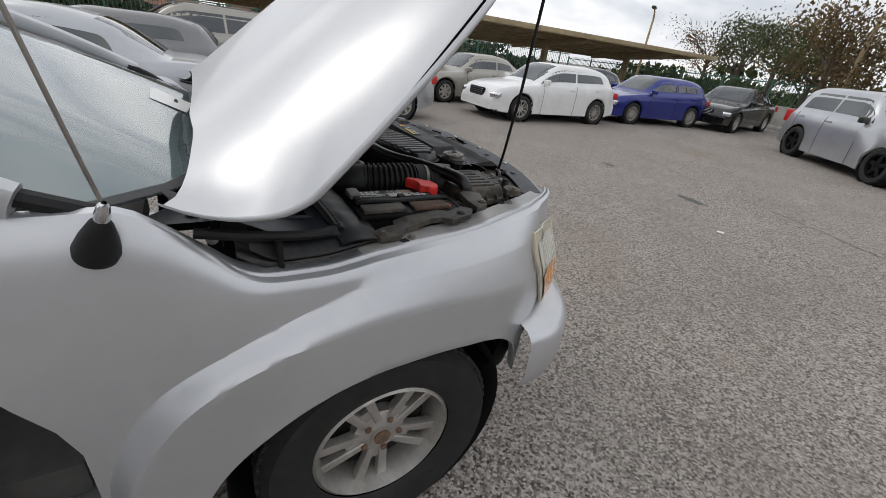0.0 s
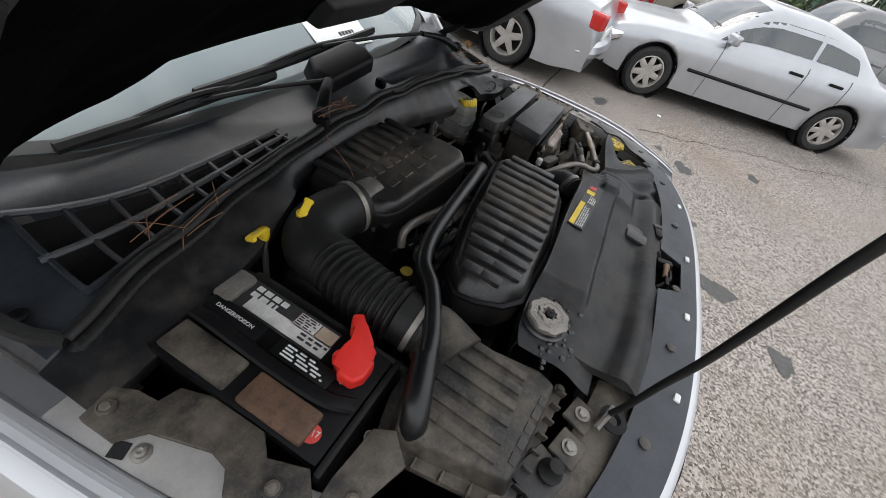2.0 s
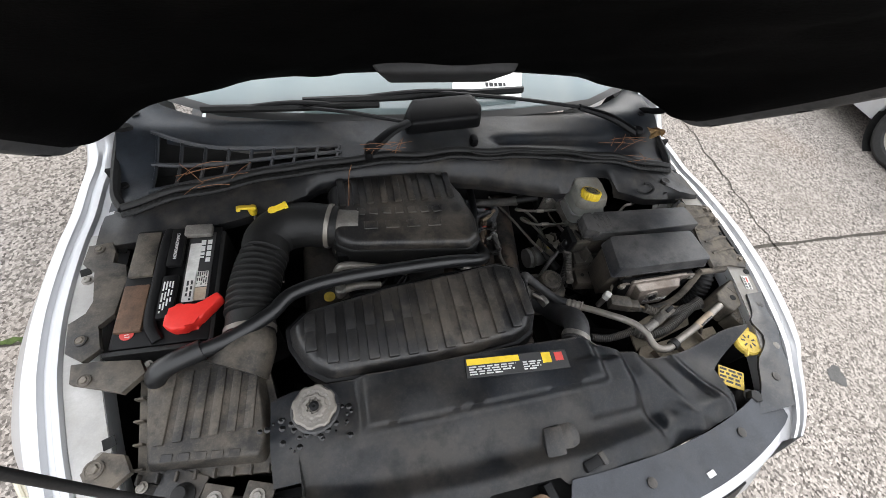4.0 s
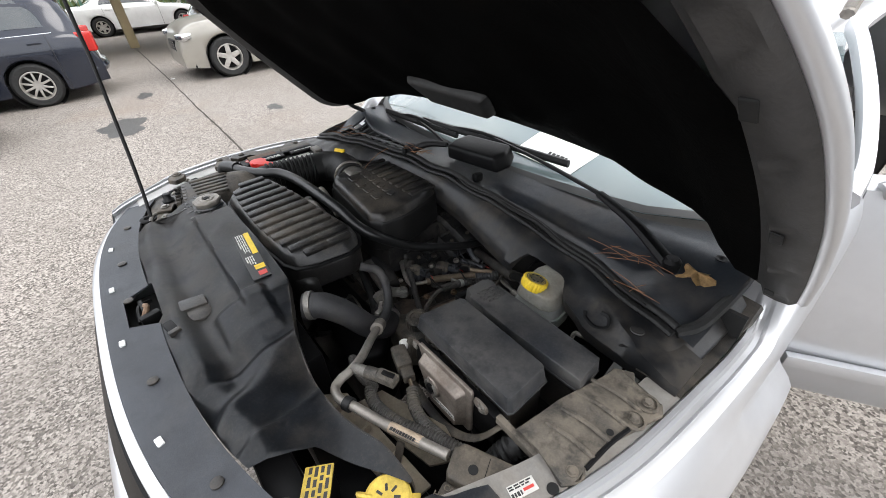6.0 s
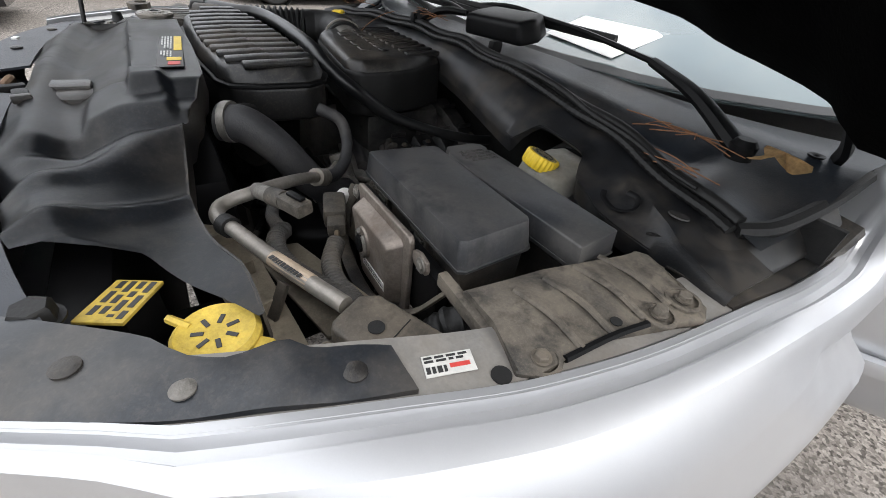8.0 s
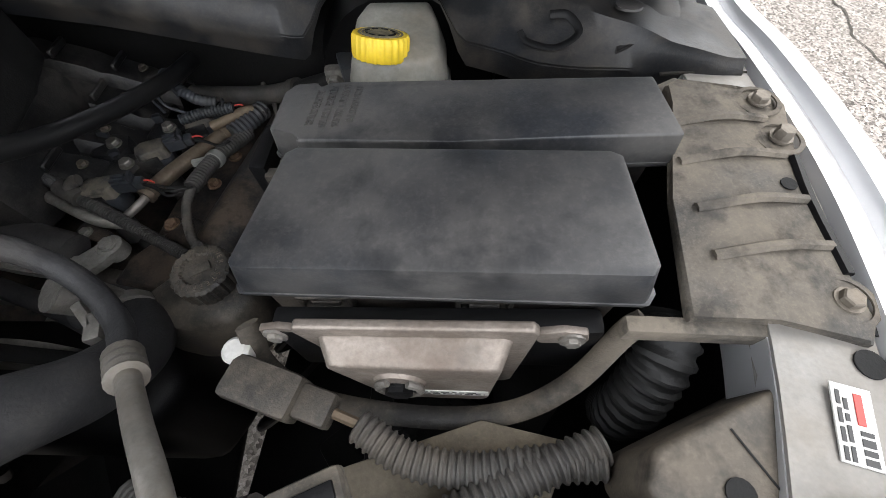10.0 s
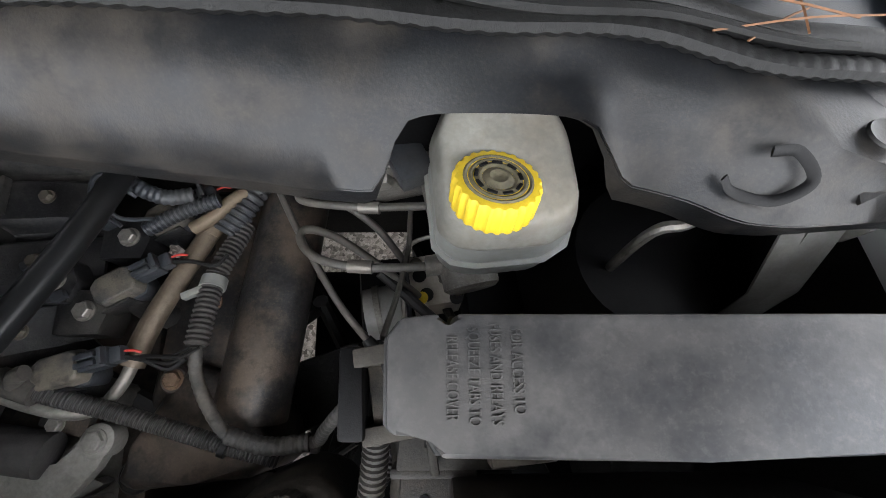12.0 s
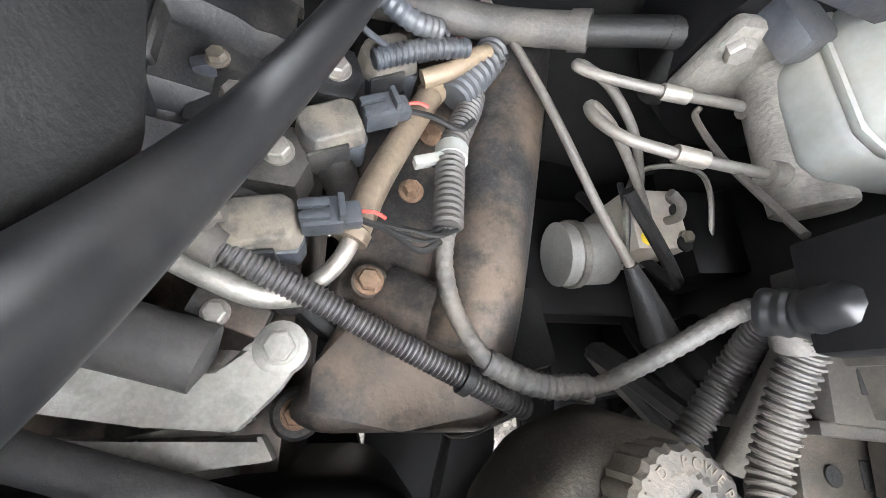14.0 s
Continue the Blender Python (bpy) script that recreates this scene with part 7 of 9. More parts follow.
for x, y in ((-0.826, 0.861), (-0.714, 0.470)):
    part("rail_nut", lathe([(0.012, 0), (0.012, 0.002), (0.0075, 0.003), (0.0075, 0.008), (0.004, 0.009), (0, 0.007)], Matrix.Translation((x, y, curve_at(RAIL_Z, y) + 0.003)), 18), STEEL, suv)


def air_box():
    ab = thing("air_filter_box", (-0.55, 0.50, 0.88), "black dusty air filter box with ribbed lid", "air filter box")
    lid = [(-0.665, 0.612), (-0.640, 0.432), (-0.445, 0.408), (-0.432, 0.440), (-0.440, 0.520), (-0.452, 0.590), (-0.470, 0.625), (-0.520, 0.630), (-0.600, 0.628)]
    part("lower_box", prism([(x * 0.985 - 0.008, y * 0.985 + 0.008) for x, y in lid], 0.86, 1.052, 0.006), PLASTIC_DARK, ab)
    fl = [(-0.680, 0.625), (-0.655, 0.420), (-0.438, 0.392), (-0.420, 0.430), (-0.428, 0.520), (-0.445, 0.60), (-0.47, 0.638), (-0.60, 0.642)]
    part("flange", prism(fl, 1.046, 1.062, 0.003), PLASTIC_DUSTY, ab, "dusty clamping flange")
    ld = part("lid", prism(lid, 1.058, 1.096, 0.008, seg=3, inset=0.014), PLASTIC_DUSTY, ab)
    for k in range(6):
        x = -0.622 + 0.029 * k
        part("rib", rbox((x + 0.011, 0.530, 1.0962), (0.0165, 0.128, 0.010), 0.0035, -4, 2), PLASTIC_DUSTY, ld)
    for k in range(5):
        part("badge_bar", rbox((-0.600 + 0.027 * k, 0.444 - 0.0035 * k, 1.0967), (0.019, 0.013, 0.0016), 0.0008, -7.4, 1), PLASTIC, ld)
    for k in range(8):
        f = k / 7
        part("flange_web", rbox((lerp(-0.650, -0.440, f), lerp(0.424, 0.398, f), 1.068), (0.004, 0.016, 0.016), 0.001, -8, 1), PLASTIC_DUSTY, ab)
    for k in range(5):
        f = k / 4
        part("flange_web", rbox((lerp(-0.674, -0.652, f), lerp(0.605, 0.44, f), 1.068), (0.016, 0.004, 0.016), 0.001, 0, 1), PLASTIC_DUSTY, ab)
    for x, y in ((-0.668, 0.632), (-0.645, 0.412), (-0.43, 0.40)):
        part("clip_screw", hexbolt((x, y, 1.063), 0.006, 0.006), STEEL, ab)
    part("neck", tube([(-0.50, 0.585, 1.072), (-0.478, 0.635, 1.080), (-0.477, 0.660, 1.083)], lambda f: lerp(0.062, 0.046, f), 20, 5), PLASTIC_DUSTY, ab)
    return ab


air_box()


def intake():
    it = thing("intake_duct", (-0.44, 0.80, 1.0), "black corrugated intake hose bending to the throttle body", "intake hose")
    a = [(-0.477, 0.652, 1.078), (-0.476, 0.70, 1.080)]
    part("cuff", tube(a, 0.050, 24, 4), RUBBER, it)
    part("clamp", tube([(-0.477, 0.662, 1.078), (-0.477, 0.672, 1.079)], 0.0525, 24, 2), ALU_CLEAN, it, "steel band clamp")
    part("bellows", tube([(-0.476, 0.700, 1.080), (-0.472, 0.76, 1.080), (-0.462, 0.82, 1.078), (-0.450, 0.862, 1.076)], 0.047, 24, 8, ridge=0.008, pitch=0.0155), RUBBER, it, "corrugated black bellows")
    part("elbow", tube([(-0.450, 0.855, 1.076), (-0.446, 0.90, 1.074), (-0.415, 0.935, 1.072), (-0.365, 0.945, 1.072), (-0.305, 0.935, 1.072), (-0.275, 0.928, 1.072)], lambda f: 0.052 + 0.006 * math.sin(f * 3.1), 24, 8), RUBBER, it)
    part("clamp", tube([(-0.300, 0.934, 1.072), (-0.290, 0.931, 1.072)], 0.0585, 26, 2), ALU_CLEAN, it, "steel band clamp")
    part("clamp_screw", rbox((-0.285, 0.885, 1.04), (0.012, 0.03, 0.014), 0.003), STEEL, it)
    part("throttle_body", tube([(-0.285, 0.930, 1.072), (-0.225, 0.922, 1.070)], 0.046, 22, 3), ALU, it)
    part("throttle_bracket", rbox((-0.262, 0.868, 1.035), (0.05, 0.05, 0.05), 0.01), PLASTIC_DARK, it)
    part("sensor", lathe([(0.014, 0), (0.014, 0.02), (0.008, 0.024), (0, 0.024)], Matrix.Translation((-0.255, 0.862, 1.058)), 14), STEEL, it)
    return it


intake()


def dipstick(at, ang, label):
    d = thing("dipstick_handle", at, label, "dipstick", "yellow dipsticks")
    m = Matrix.Translation(at) @ Matrix.Rotation(radians(ang), 4, "Z")
    b = tube([(0, 0, -0.16), (0, 0, -0.01)], 0.006, 8, 3)
    b.transform(m)
    part("tube", b, STEEL, d)
    b = lathe([(0.009, -0.016), (0.011, -0.004), (0.011, 0.006), (0, 0.007)], m, 16)
    part("cap", b, YELLOW, d)
    b = rbox((0.012, 0, 0.006), (0.040, 0.015, 0.007), 0.003)
    rbox((0.032, 0, 0.003), (0.010, 0.019, 0.009), 0.003, bm=b)
    b.transform(m @ Euler((radians(18), radians(-8), 0)).to_matrix().to_4x4())
    part("grip", b, YELLOW, d)
    return d


dipstick((-0.480, 0.995, 1.090), 185, "yellow dipstick grip beside the bulkhead")
dipstick((-0.425, 0.955, 1.122), 20, "yellow dipstick grip above the intake elbow")


# ---- middle: resonator, engine cover, hoses ----
def resonator():
    rs = thing("intake_resonator", (-0.12, 0.62, 1.0), "black ribbed plastic intake resonator, oily and dusty", "resonator")
    base = [(-0.398, 0.640), (-0.392, 0.600), (-0.365, 0.552), (-0.325, 0.524), (-0.12, 0.516), (0.085, 0.538), (0.125, 0.556), (0.148, 0.600), (0.158, 0.690), (0.140, 0.725), (0.100, 0.742), (-0.05, 0.728), (-0.20, 0.710), (-0.365, 0.672)]
    tilt = lambda x, y: -0.035 * (x + 0.1) - 0.06 * max(0.0, 0.60 - y)
    part("lower_half", prism([(x, y) for x, y in base], 1.03, 1.098, 0.010, seg=3, zf=tilt), PLASTIC, rs)
    part("seam_flange", prism([(x * 1.015 + 0.001, (y - 0.62) * 1.05 + 0.62) for x, y in base], 1.094, 1.102, 0.003, zf=tilt), PLASTIC_DARK, rs)
    tp = part("upper_half", prism(base, 1.100, 1.130, 0.010, seg=3, inset=0.022, zf=tilt), PLASTIC, rs)
    for k in range(13):
        x = -0.350 + 0.0395 * k
        y0 = curve_at([(-0.36, 0.585), (-0.31, 0.548), (-0.12, 0.540), (0.08, 0.562), (0.13, 0.590)], x)
        y1 = curve_at([(-0.36, 0.650), (-0.20, 0.686), (-0.05, 0.704), (0.10, 0.718), (0.13, 0.705)], x)
        rb = bmesh.new()
        for f0, f1 in ((0.0, 0.5), (0.5, 1.0)):
            ya, yb = lerp(y0, y1, f0), lerp(y0, y1, f1)
            rbox((x, (ya + yb) / 2, 1.1315 + tilt(x, (ya + yb) / 2)), (0.0225, yb - ya + 0.004, 0.012), 0.0042, 0, 2, rb, rx=math.degrees(math.atan2(tilt(x, yb) - tilt(x, ya), yb - ya)), ry=2)
        part("rib", rb, PLASTIC, tp)
    part("tuning_chamber", prism([(-0.20, 0.525), (0.10, 0.545), (0.155, 0.56), (0.15, 0.60), (-0.20, 0.60)], 0.93, 1.06, 0.02, seg=3), PLASTIC, rs)
    return rs


resonator()


def engine_cover():
    ec = thing("engine_cover", (-0.1, 0.94, 1.0), "dark ribbed plastic engine cover with raised badge", "engine cover")
    base = [(-0.295, 1.045), (-0.300, 0.905), (-0.285, 0.860), (-0.250, 0.838), (0.050, 0.805), (0.085, 0.830), (0.092, 0.900), (0.075, 0.985), (0.045, 1.060), (-0.02, 1.085), (-0.22, 1.078)]
    part("skirt", prism(base, 0.985, 1.088, 0.012, seg=3), RUBBER, ec)
    tp = part("top", prism(base, 1.080, 1.108, 0.012, seg=3, inset=0.016), PLASTIC, ec)
    for k in range(9):
        x = -0.262 + 0.0365 * k
        part("rib", rbox((x + 0.003, 1.012, 1.1085), (0.019, 0.092, 0.010), 0.004, 0, 2), PLASTIC, tp)
    for k in range(7):
        part("badge_bar", rbox((-0.215 + 0.033 * k, 0.942 - 0.002 * k, 1.1085), (0.022, 0.020, 0.005), 0.0015, -3.4 + 4 * (k - 3), 1), PLASTIC, tp)
    for k in range(4):
        part("badge_bar", rbox((-0.195 + 0.054 * k, 0.895 - 0.003 * k, 1.1085), (0.034, 0.024, 0.005), 0.0015, -3.4, 1), PLASTIC, tp)
    return ec


engine_cover()

bh = thing("breather_hose", (0.0, 0.74, 1.0), "fat black rubber breather hose across the engine", "hose")
part("hose", tube([(-0.632, 0.588, 1.085), (-0.630, 0.592, 1.108), (-0.600, 0.606, 1.122), (-0.51, 0.632, 1.124), (-0.43, 0.675, 1.126), (-0.385, 0.715, 1.128), (-0.30, 0.738, 1.126), (-0.16, 0.748, 1.124), (-0.02, 0.756, 1.116), (0.055, 0.764, 1.094), (0.092, 0.800, 1.060), (0.108, 0.885, 0.995), (0.136, 0.985, 0.955), (0.164, 1.085, 0.930), (0.175, 1.15, 0.92)], lambda f: lerp(0.0155, 0.0122, smoothstep(0.68, 0.85, f)), 16, 8), GLOSS_HOSE, bh)
part("elbow_boot", tube([(-0.634, 0.588, 1.078), (-0.632, 0.590, 1.102), (-0.612, 0.600, 1.119), (-0.55, 0.622, 1.124)], 0.020, 16, 6), GLOSS_HOSE, bh)


# ---- engine below ----
def engine():
    en = thing("engine", (0.0, 0.85, 0.5), "greasy eight-cylinder engine block with dusty valve covers", "engine")
    part("block", rbox((-0.06, 0.86, 0.66), (0.36, 0.44, 0.20), 0.03), ENGINE_CAST, en)
    part("manifold", rbox((-0.10, 0.975, 0.90), (0.26, 0.23, 0.14), 0.04), ENGINE_PLASTIC, en)
    # driver's side valve cover
    vc = part("valve_cover", prism([(0.135, 0.860), (0.235, 0.860), (0.300, 1.19), (0.180, 1.19), (0.150, 1.0)], 0.70, 0.806, 0.010, seg=3, inset=0.006), ENGINE_CAST, en, "grimy rust-brown valve cover")
    part("cover_hump", tube([(0.250, 0.850, 0.800), (0.262, 0.900, 0.805), (0.288, 1.03, 0.803), (0.318, 1.19, 0.798)], lambda f: 0.041, 20, 8), ENGINE_CAST, vc, "rounded edge of the valve cover")
    part("front_case", prism([(0.112, 0.800), (0.135, 0.786), (0.200, 0.782), (0.268, 0.784), (0.290, 0.800), (0.284, 0.845), (0.240, 0.905), (0.190, 0.925), (0.155, 0.892), (0.128, 0.835)], 0.70, 0.822, 0.012, seg=3, inset=0.010, zf=lambda x, y: 0.006 * math.sin(x * 50) * math.sin(y * 40)), ENGINE_CAST, vc, "dusty cast front of the cover")

    for x, y, z, r in ((0.173, 0.899, 0.819, 0.016), (0.128, 0.804, 0.797, 0.019)):
        part("boss", lathe([(r, -0.03), (r, -0.002), (r * 0.85, 0.001), (0, 0.001)], Matrix.Translation((x, y, z)), 22), ENGINE_CAST, vc)
        part("bolt", hexbolt((x, y, z), 0.0085, 0.008, 1.35), RUST, vc)
    for x, y, z in ((0.205, 0.985, 0.808), (0.222, 1.045, 0.808)):
        part("cover_bolt", hexbolt((x, y, z), 0.0075, 0.010, 1.5), RUST, vc)
    # passenger's side
    part("valve_cover", prism([(-0.40, 0.78), (-0.25, 0.78), (-0.23, 1.06), (-0.40, 1.06)], 0.68, 0.86, 0.02, seg=3, inset=0.02), ALU_DARK, en)
    # fuel rail
    fr = part("fuel_rail", tube([(0.160, 0.922, 0.866), (0.172, 0.960, 0.862), (0.195, 1.015, 0.853), (0.216, 1.062, 0.845)], 0.0112, 14, 5), ALU_BROWN, en, "brown-stained fuel rail pipe")
    part("rail_end", tube([(0.160, 0.924, 0.866), (0.156, 0.908, 0.866), (0.148, 0.895, 0.864), (0.138, 0.886, 0.860), (0.126, 0.880, 0.850)], 0.0062, 10, 5), ALU_CLEAN, fr)
    part("rail_collar", tube([(0.157, 0.914, 0.866), (0.160, 0.922, 0.866)], 0.0125, 12, 2), ALU_BROWN, fr)
    part("rail_joint", tube([(0.214, 1.058, 0.846), (0.222, 1.074, 0.846)], 0.0125, 12, 2), BRASS, fr)
    part("rail_elbow", tube([(0.205, 1.060, 0.862), (0.228, 1.070, 0.866), (0.248, 1.088, 0.866), (0.262, 1.10, 0.862)], 0.0078, 12, 5), BRASS, fr)
    part("rail_sleeve", tube([(0.235, 1.055, 0.850), (0.262, 1.095, 0.852), (0.272, 1.115, 0.850)], 0.014, 12, 4, ridge=0.002, pitch=0.008), PLASTIC_GREY, fr)
    # coils with plugs
    for k, (x, y, z, a) in enumerate(((0.107, 0.915, 0.884, 10), (0.140, 0.998, 0.872, 24), (0.178, 1.078, 0.862, 26))):
        m = Matrix.Translation((x, y, z)) @ Matrix.Rotation(radians(a), 4, "Z")
        co = part("ignition_coil", prism([(-0.026, -0.010), (-0.020, -0.018), (0.018, -0.017), (0.022, -0.010), (0.022, 0.012), (0.014, 0.018), (-0.018, 0.017), (-0.027, 0.008)], -0.008, 0.010, 0.003, m=m, seg=3, inset=0.004), COIL_TAN, en, "dusty tan-topped ignition coil")
        part("coil_body", prism([(-0.022, -0.016), (0.016, -0.018), (0.021, -0.010), (0.019, 0.012), (-0.016, 0.016), (-0.024, 0.006)], -0.036, -0.006, 0.003, m=m, inset=-0.002), PLASTIC_GREY, co, "dark lower half of the coil")
        b = rbox((0.034, 0, 0.004), (0.026, 0.020, 0.018), 0.003)
        rbox((0.030, -0.004, 0.014), (0.018, 0.005, 0.006), 0.001, bm=b)
        rbox((0.030, 0.004, 0.014), (0.018, 0.005, 0.006), 0.001, bm=b)
        rbox((0.046, 0.0, 0.016), (0.004, 0.016, 0.008), 0.001, bm=b)
        rbox((0.052, 0.0, 0.002), (0.012, 0.016, 0.013), 0.003, bm=b)
        b.transform(m)
        part("plug", b, PLASTIC_GREY, co)
        b = tube([(0.056, 0.002, 0.003), (0.066, 0.000, 0.004), (0.073, -0.004, 0.002)], 0.0013, 6, 4)
        b.transform(m)
        part("red_wire", b, PRINT_RED, co)
        b = tube([(0.056, -0.003, 0.002), (0.074, -0.012, 0.0), (0.092, -0.026, -0.004), (0.108, -0.020, -0.006)], 0.0024, 6, 4)
        b.transform(m)
        part("black_wire", b, RUBBER, co)
        b = tube([(-0.004, -0.006, -0.02), (-0.002, -0.02, -0.05), (0.004, -0.03, -0.08)], 0.015, 12, 4)
        b.transform(m)
        part("coil_boot", b, ENGINE_PLASTIC, co)
        b = rbox((-0.010, -0.0185, -0.010), (0.030, 0.003, 0.024), 0.001)
        b.transform(m)
        part("coil_rib", b, ENGINE_PLASTIC, co)
    # manifold mounts with bright nuts
    for x, y, z in ((0.105, 0.975, 0.873), (0.075, 1.010, 0.880), (0.138, 1.055, 0.870)):
        part("mount_block", prism([(x - 0.032, y - 0.022), (x + 0.014, y - 0.026), (x + 0.022, y - 0.004), (x + 0.012, y + 0.022), (x - 0.030, y + 0.026)], z - 0.045, z - 0.006, 0.004, seg=2), ENGINE_PLASTIC, en)
        part("mount_nut", hexbolt((x, y, z - 0.006), 0.0085, 0.009, 1.3), STEEL, en)
        part("mount_clip", rbox((x - 0.022, y + 0.016, z), (0.014, 0.010, 0.014), 0.003, 25), PLASTIC_GREY, en)
    # intake manifold: flat-topped runners side by side under the cover edge
    rows = []
    for i in range(15):
        f = i / 14
        x = lerp(-0.07, 0.098, f)
        zc = lerp(0.955, 0.842, f ** 1.25)
        row = []
        for k in range(61):
            y = lerp(0.885, 1.175, k / 60)
            w = abs(((y - 0.885) / 0.0725) % 1.0 - 0.5) * 2
            row.append((x, y + 0.05 * f, zc - 0.022 * smoothstep(0.62, 0.92, w) - 0.004 * (1 if (i % 5 == 2) else 0)))
        rows.append(row)
    mr = part("intake_manifold", sheet(rows, 0.004), ENGINE_PLASTIC, en, "dusty black ribbed intake manifold", angle=35)
    for k in range(4):
        y = 0.921 + 0.0725 * k
        for x, z, d in ((-0.03, 0.944, 0.012), (0.035, 0.907, 0.030)):
            part("runner_rib", rbox((x, y + d, z), (0.006, 0.042, 0.012), 0.002, 0, 1), ENGINE_PLASTIC, mr)
        part("runner_bolt", hexbolt((0.064, y + 0.034, 0.888), 0.006, 0.007, 1.3), DULL_BOLT, mr)
    part("coil_clip_wire", tube([(0.165, 1.085, 0.90), (0.150, 1.095, 0.915), (0.145, 1.075, 0.920), (0.155, 1.06, 0.905), (0.175, 1.065, 0.885)], 0.0024, 6, 6), PLASTIC_GREY, en)
    part("coil_clip_wire", tube([(0.155, 1.11, 0.915), (0.135, 1.10, 0.92), (0.130, 1.075, 0.91), (0.150, 1.055, 0.895)], 0.0024, 6, 6), PLASTIC_GREY, en)
    part("hose_connector", tube([(0.165, 1.055, 0.880), (0.200, 1.072, 0.880), (0.240, 1.085, 0.878)], 0.0075, 10, 5, ridge=0.0012, pitch=0.005), PLASTIC_GREY, en)
    # cast bracket at the front
    br = part("front_bracket", prism([(-0.10, 0.868), (-0.014, 0.848), (0.008, 0.838), (0.070, 0.824), (0.086, 0.826), (0.097, 0.846), (0.110, 0.856), (0.122, 0.857), (0.132, 0.848), (0.131, 0.836), (0.122, 0.820), (0.100, 0.796), (0.050, 0.800), (-0.003, 0.808), (-0.10, 0.826)], 0.832, 0.846, 0.004), CAST_PALE, en, "dusty cast aluminium bracket")
    part("bracket_web", prism([(-0.10, 0.780), (0.040, 0.768), (0.120, 0.776), (0.110, 0.792), (0.030, 0.786), (-0.10, 0.800)], 0.800, 0.818, 0.004), CAST_PALE, br)
    part("bracket_lip", tube([(-0.06, 0.858, 0.847), (0.010, 0.839, 0.847), (0.070, 0.826, 0.847)], 0.0035, 6, 4), CAST_PALE, br)
    part("boss", lathe([(0.017, -0.02), (0.017, 0.0), (0.014, 0.002), (0, 0.002)], Matrix.Translation((0.119, 0.846, 0.846)), 24), CAST_PALE, br)
    part("bolt", hexbolt((0.119, 0.846, 0.848), 0.0095, 0.007, 1.25), CAST_PALE, br)
    part("bracket_foot", prism([(0.02, 0.790), (0.088, 0.806), (0.100, 0.800), (0.06, 0.780)], 0.78, 0.80, 0.003), CAST_PALE, br)
    part("steel_tube", tube([(-0.03, 0.925, 0.876), (0.03, 0.906, 0.876), (0.075, 0.886, 0.870), (0.105, 0.876, 0.862), (0.128, 0.880, 0.850)], 0.0085, 12, 5), STEEL, en, "bright steel pipe")
    part("tube_bracket", rbox((0.085, 0.868, 0.842), (0.050, 0.020, 0.010), 0.003, -20), ENGINE_CAST, en)
    part("tube_bolt", hexbolt((0.078, 0.866, 0.847), 0.007, 0.006, 1.3), STEEL, en)
    part("throttle_pipe", tube([(-0.09, 0.878, 0.852), (0.0, 0.858, 0.852), (0.060, 0.843, 0.850), (0.074, 0.839, 0.848), (0.080, 0.837, 0.847)], lambda f: 0.0215 if f < 0.85 else lerp(0.0215, 0.010, (f - 0.85) / 0.15), 16, 5), GREY_BLACK, en, "black capped pipe end")
    part("lower_hose", tube([(-0.06, 0.800, 0.835), (0.02, 0.776, 0.835), (0.08, 0.757, 0.83), (0.13, 0.735, 0.81)], 0.013, 12, 6), GREY_BLACK, en, "black rubber hose below the bracket")
    part("alternator", lathe([(0.06, -0.06), (0.066, -0.04), (0.066, 0.04), (0.05, 0.06), (0, 0.06)], Matrix.Translation((0.04, 0.79, 0.715)) @ Euler((radians(90), 0, 0)).to_matrix().to_4x4(), 28), ALU, en)
    part("pulley", lathe([(0.07, -0.012), (0.062, 0), (0.07, 0.012), (0.03, 0.014), (0, 0.014)], Matrix.Translation((0.05, 0.70, 0.78)) @ Euler((radians(90), 0, 0)).to_matrix().to_4x4(), 30), ALU, en)
    part("timing_cover", prism([(-0.27, 0.60), (0.22, 0.60), (0.26, 0.68), (0.20, 0.76), (-0.25, 0.76)], 0.55, 0.80, 0.03, seg=3), PLASTIC_DARK, en)
    part("fan_belt", tube([(0.05, 0.695, 0.855), (0.20, 0.690, 0.80), (0.22, 0.69, 0.70), (0.05, 0.695, 0.705)], 0.010, 6, 6, flat=0.4), RUBBER, en)
    part("fan_shroud", rbox((-0.05, 0.455, 0.80), (0.80, 0.10, 0.44), 0.02), PLASTIC_DARK, en)
    # aluminium pipes by the throttle
    part("coolant_pipe", tube([(-0.295, 0.800, 1.040), (-0.284, 0.806, 1.066), (-0.26, 0.805, 1.074), (-0.20, 0.800, 1.060), (-0.12, 0.785, 1.045)], 0.010, 10, 6), ALU_CLEAN, en, "bright aluminium pipe")
    part("coolant_pipe", tube([(-0.29, 0.755, 1.02), (-0.275, 0.757, 1.042), (-0.24, 0.762, 1.045), (-0.19, 0.765, 1.03)], 0.010, 10, 6), ALU_CLEAN, en)
    part("pipe_cap", lathe([(0.014, 0), (0.014, 0.022), (0.010, 0.026), (0, 0.026)], Matrix.Translation((-0.285, 0.757, 1.03)), 16), STEEL, en)
    part("gauge_sticker", lathe([(0.014, 0), (0.014, 0.002), (0, 0.002)], Matrix.Translation((-0.315, 0.765, 1.002)), 16), YELLOW_OLD, en)
    r3 = random.Random(3)
    for k in range(9):
        x, y = r3.uniform(-0.30, -0.09), r3.uniform(0.76, 0.84)
        part("small_connector", rbox((x, y, r3.uniform(0.93, 1.0)), (0.04, 0.03, 0.025), 0.006, r3.uniform(-40, 40)), PLASTIC_DARK, en)
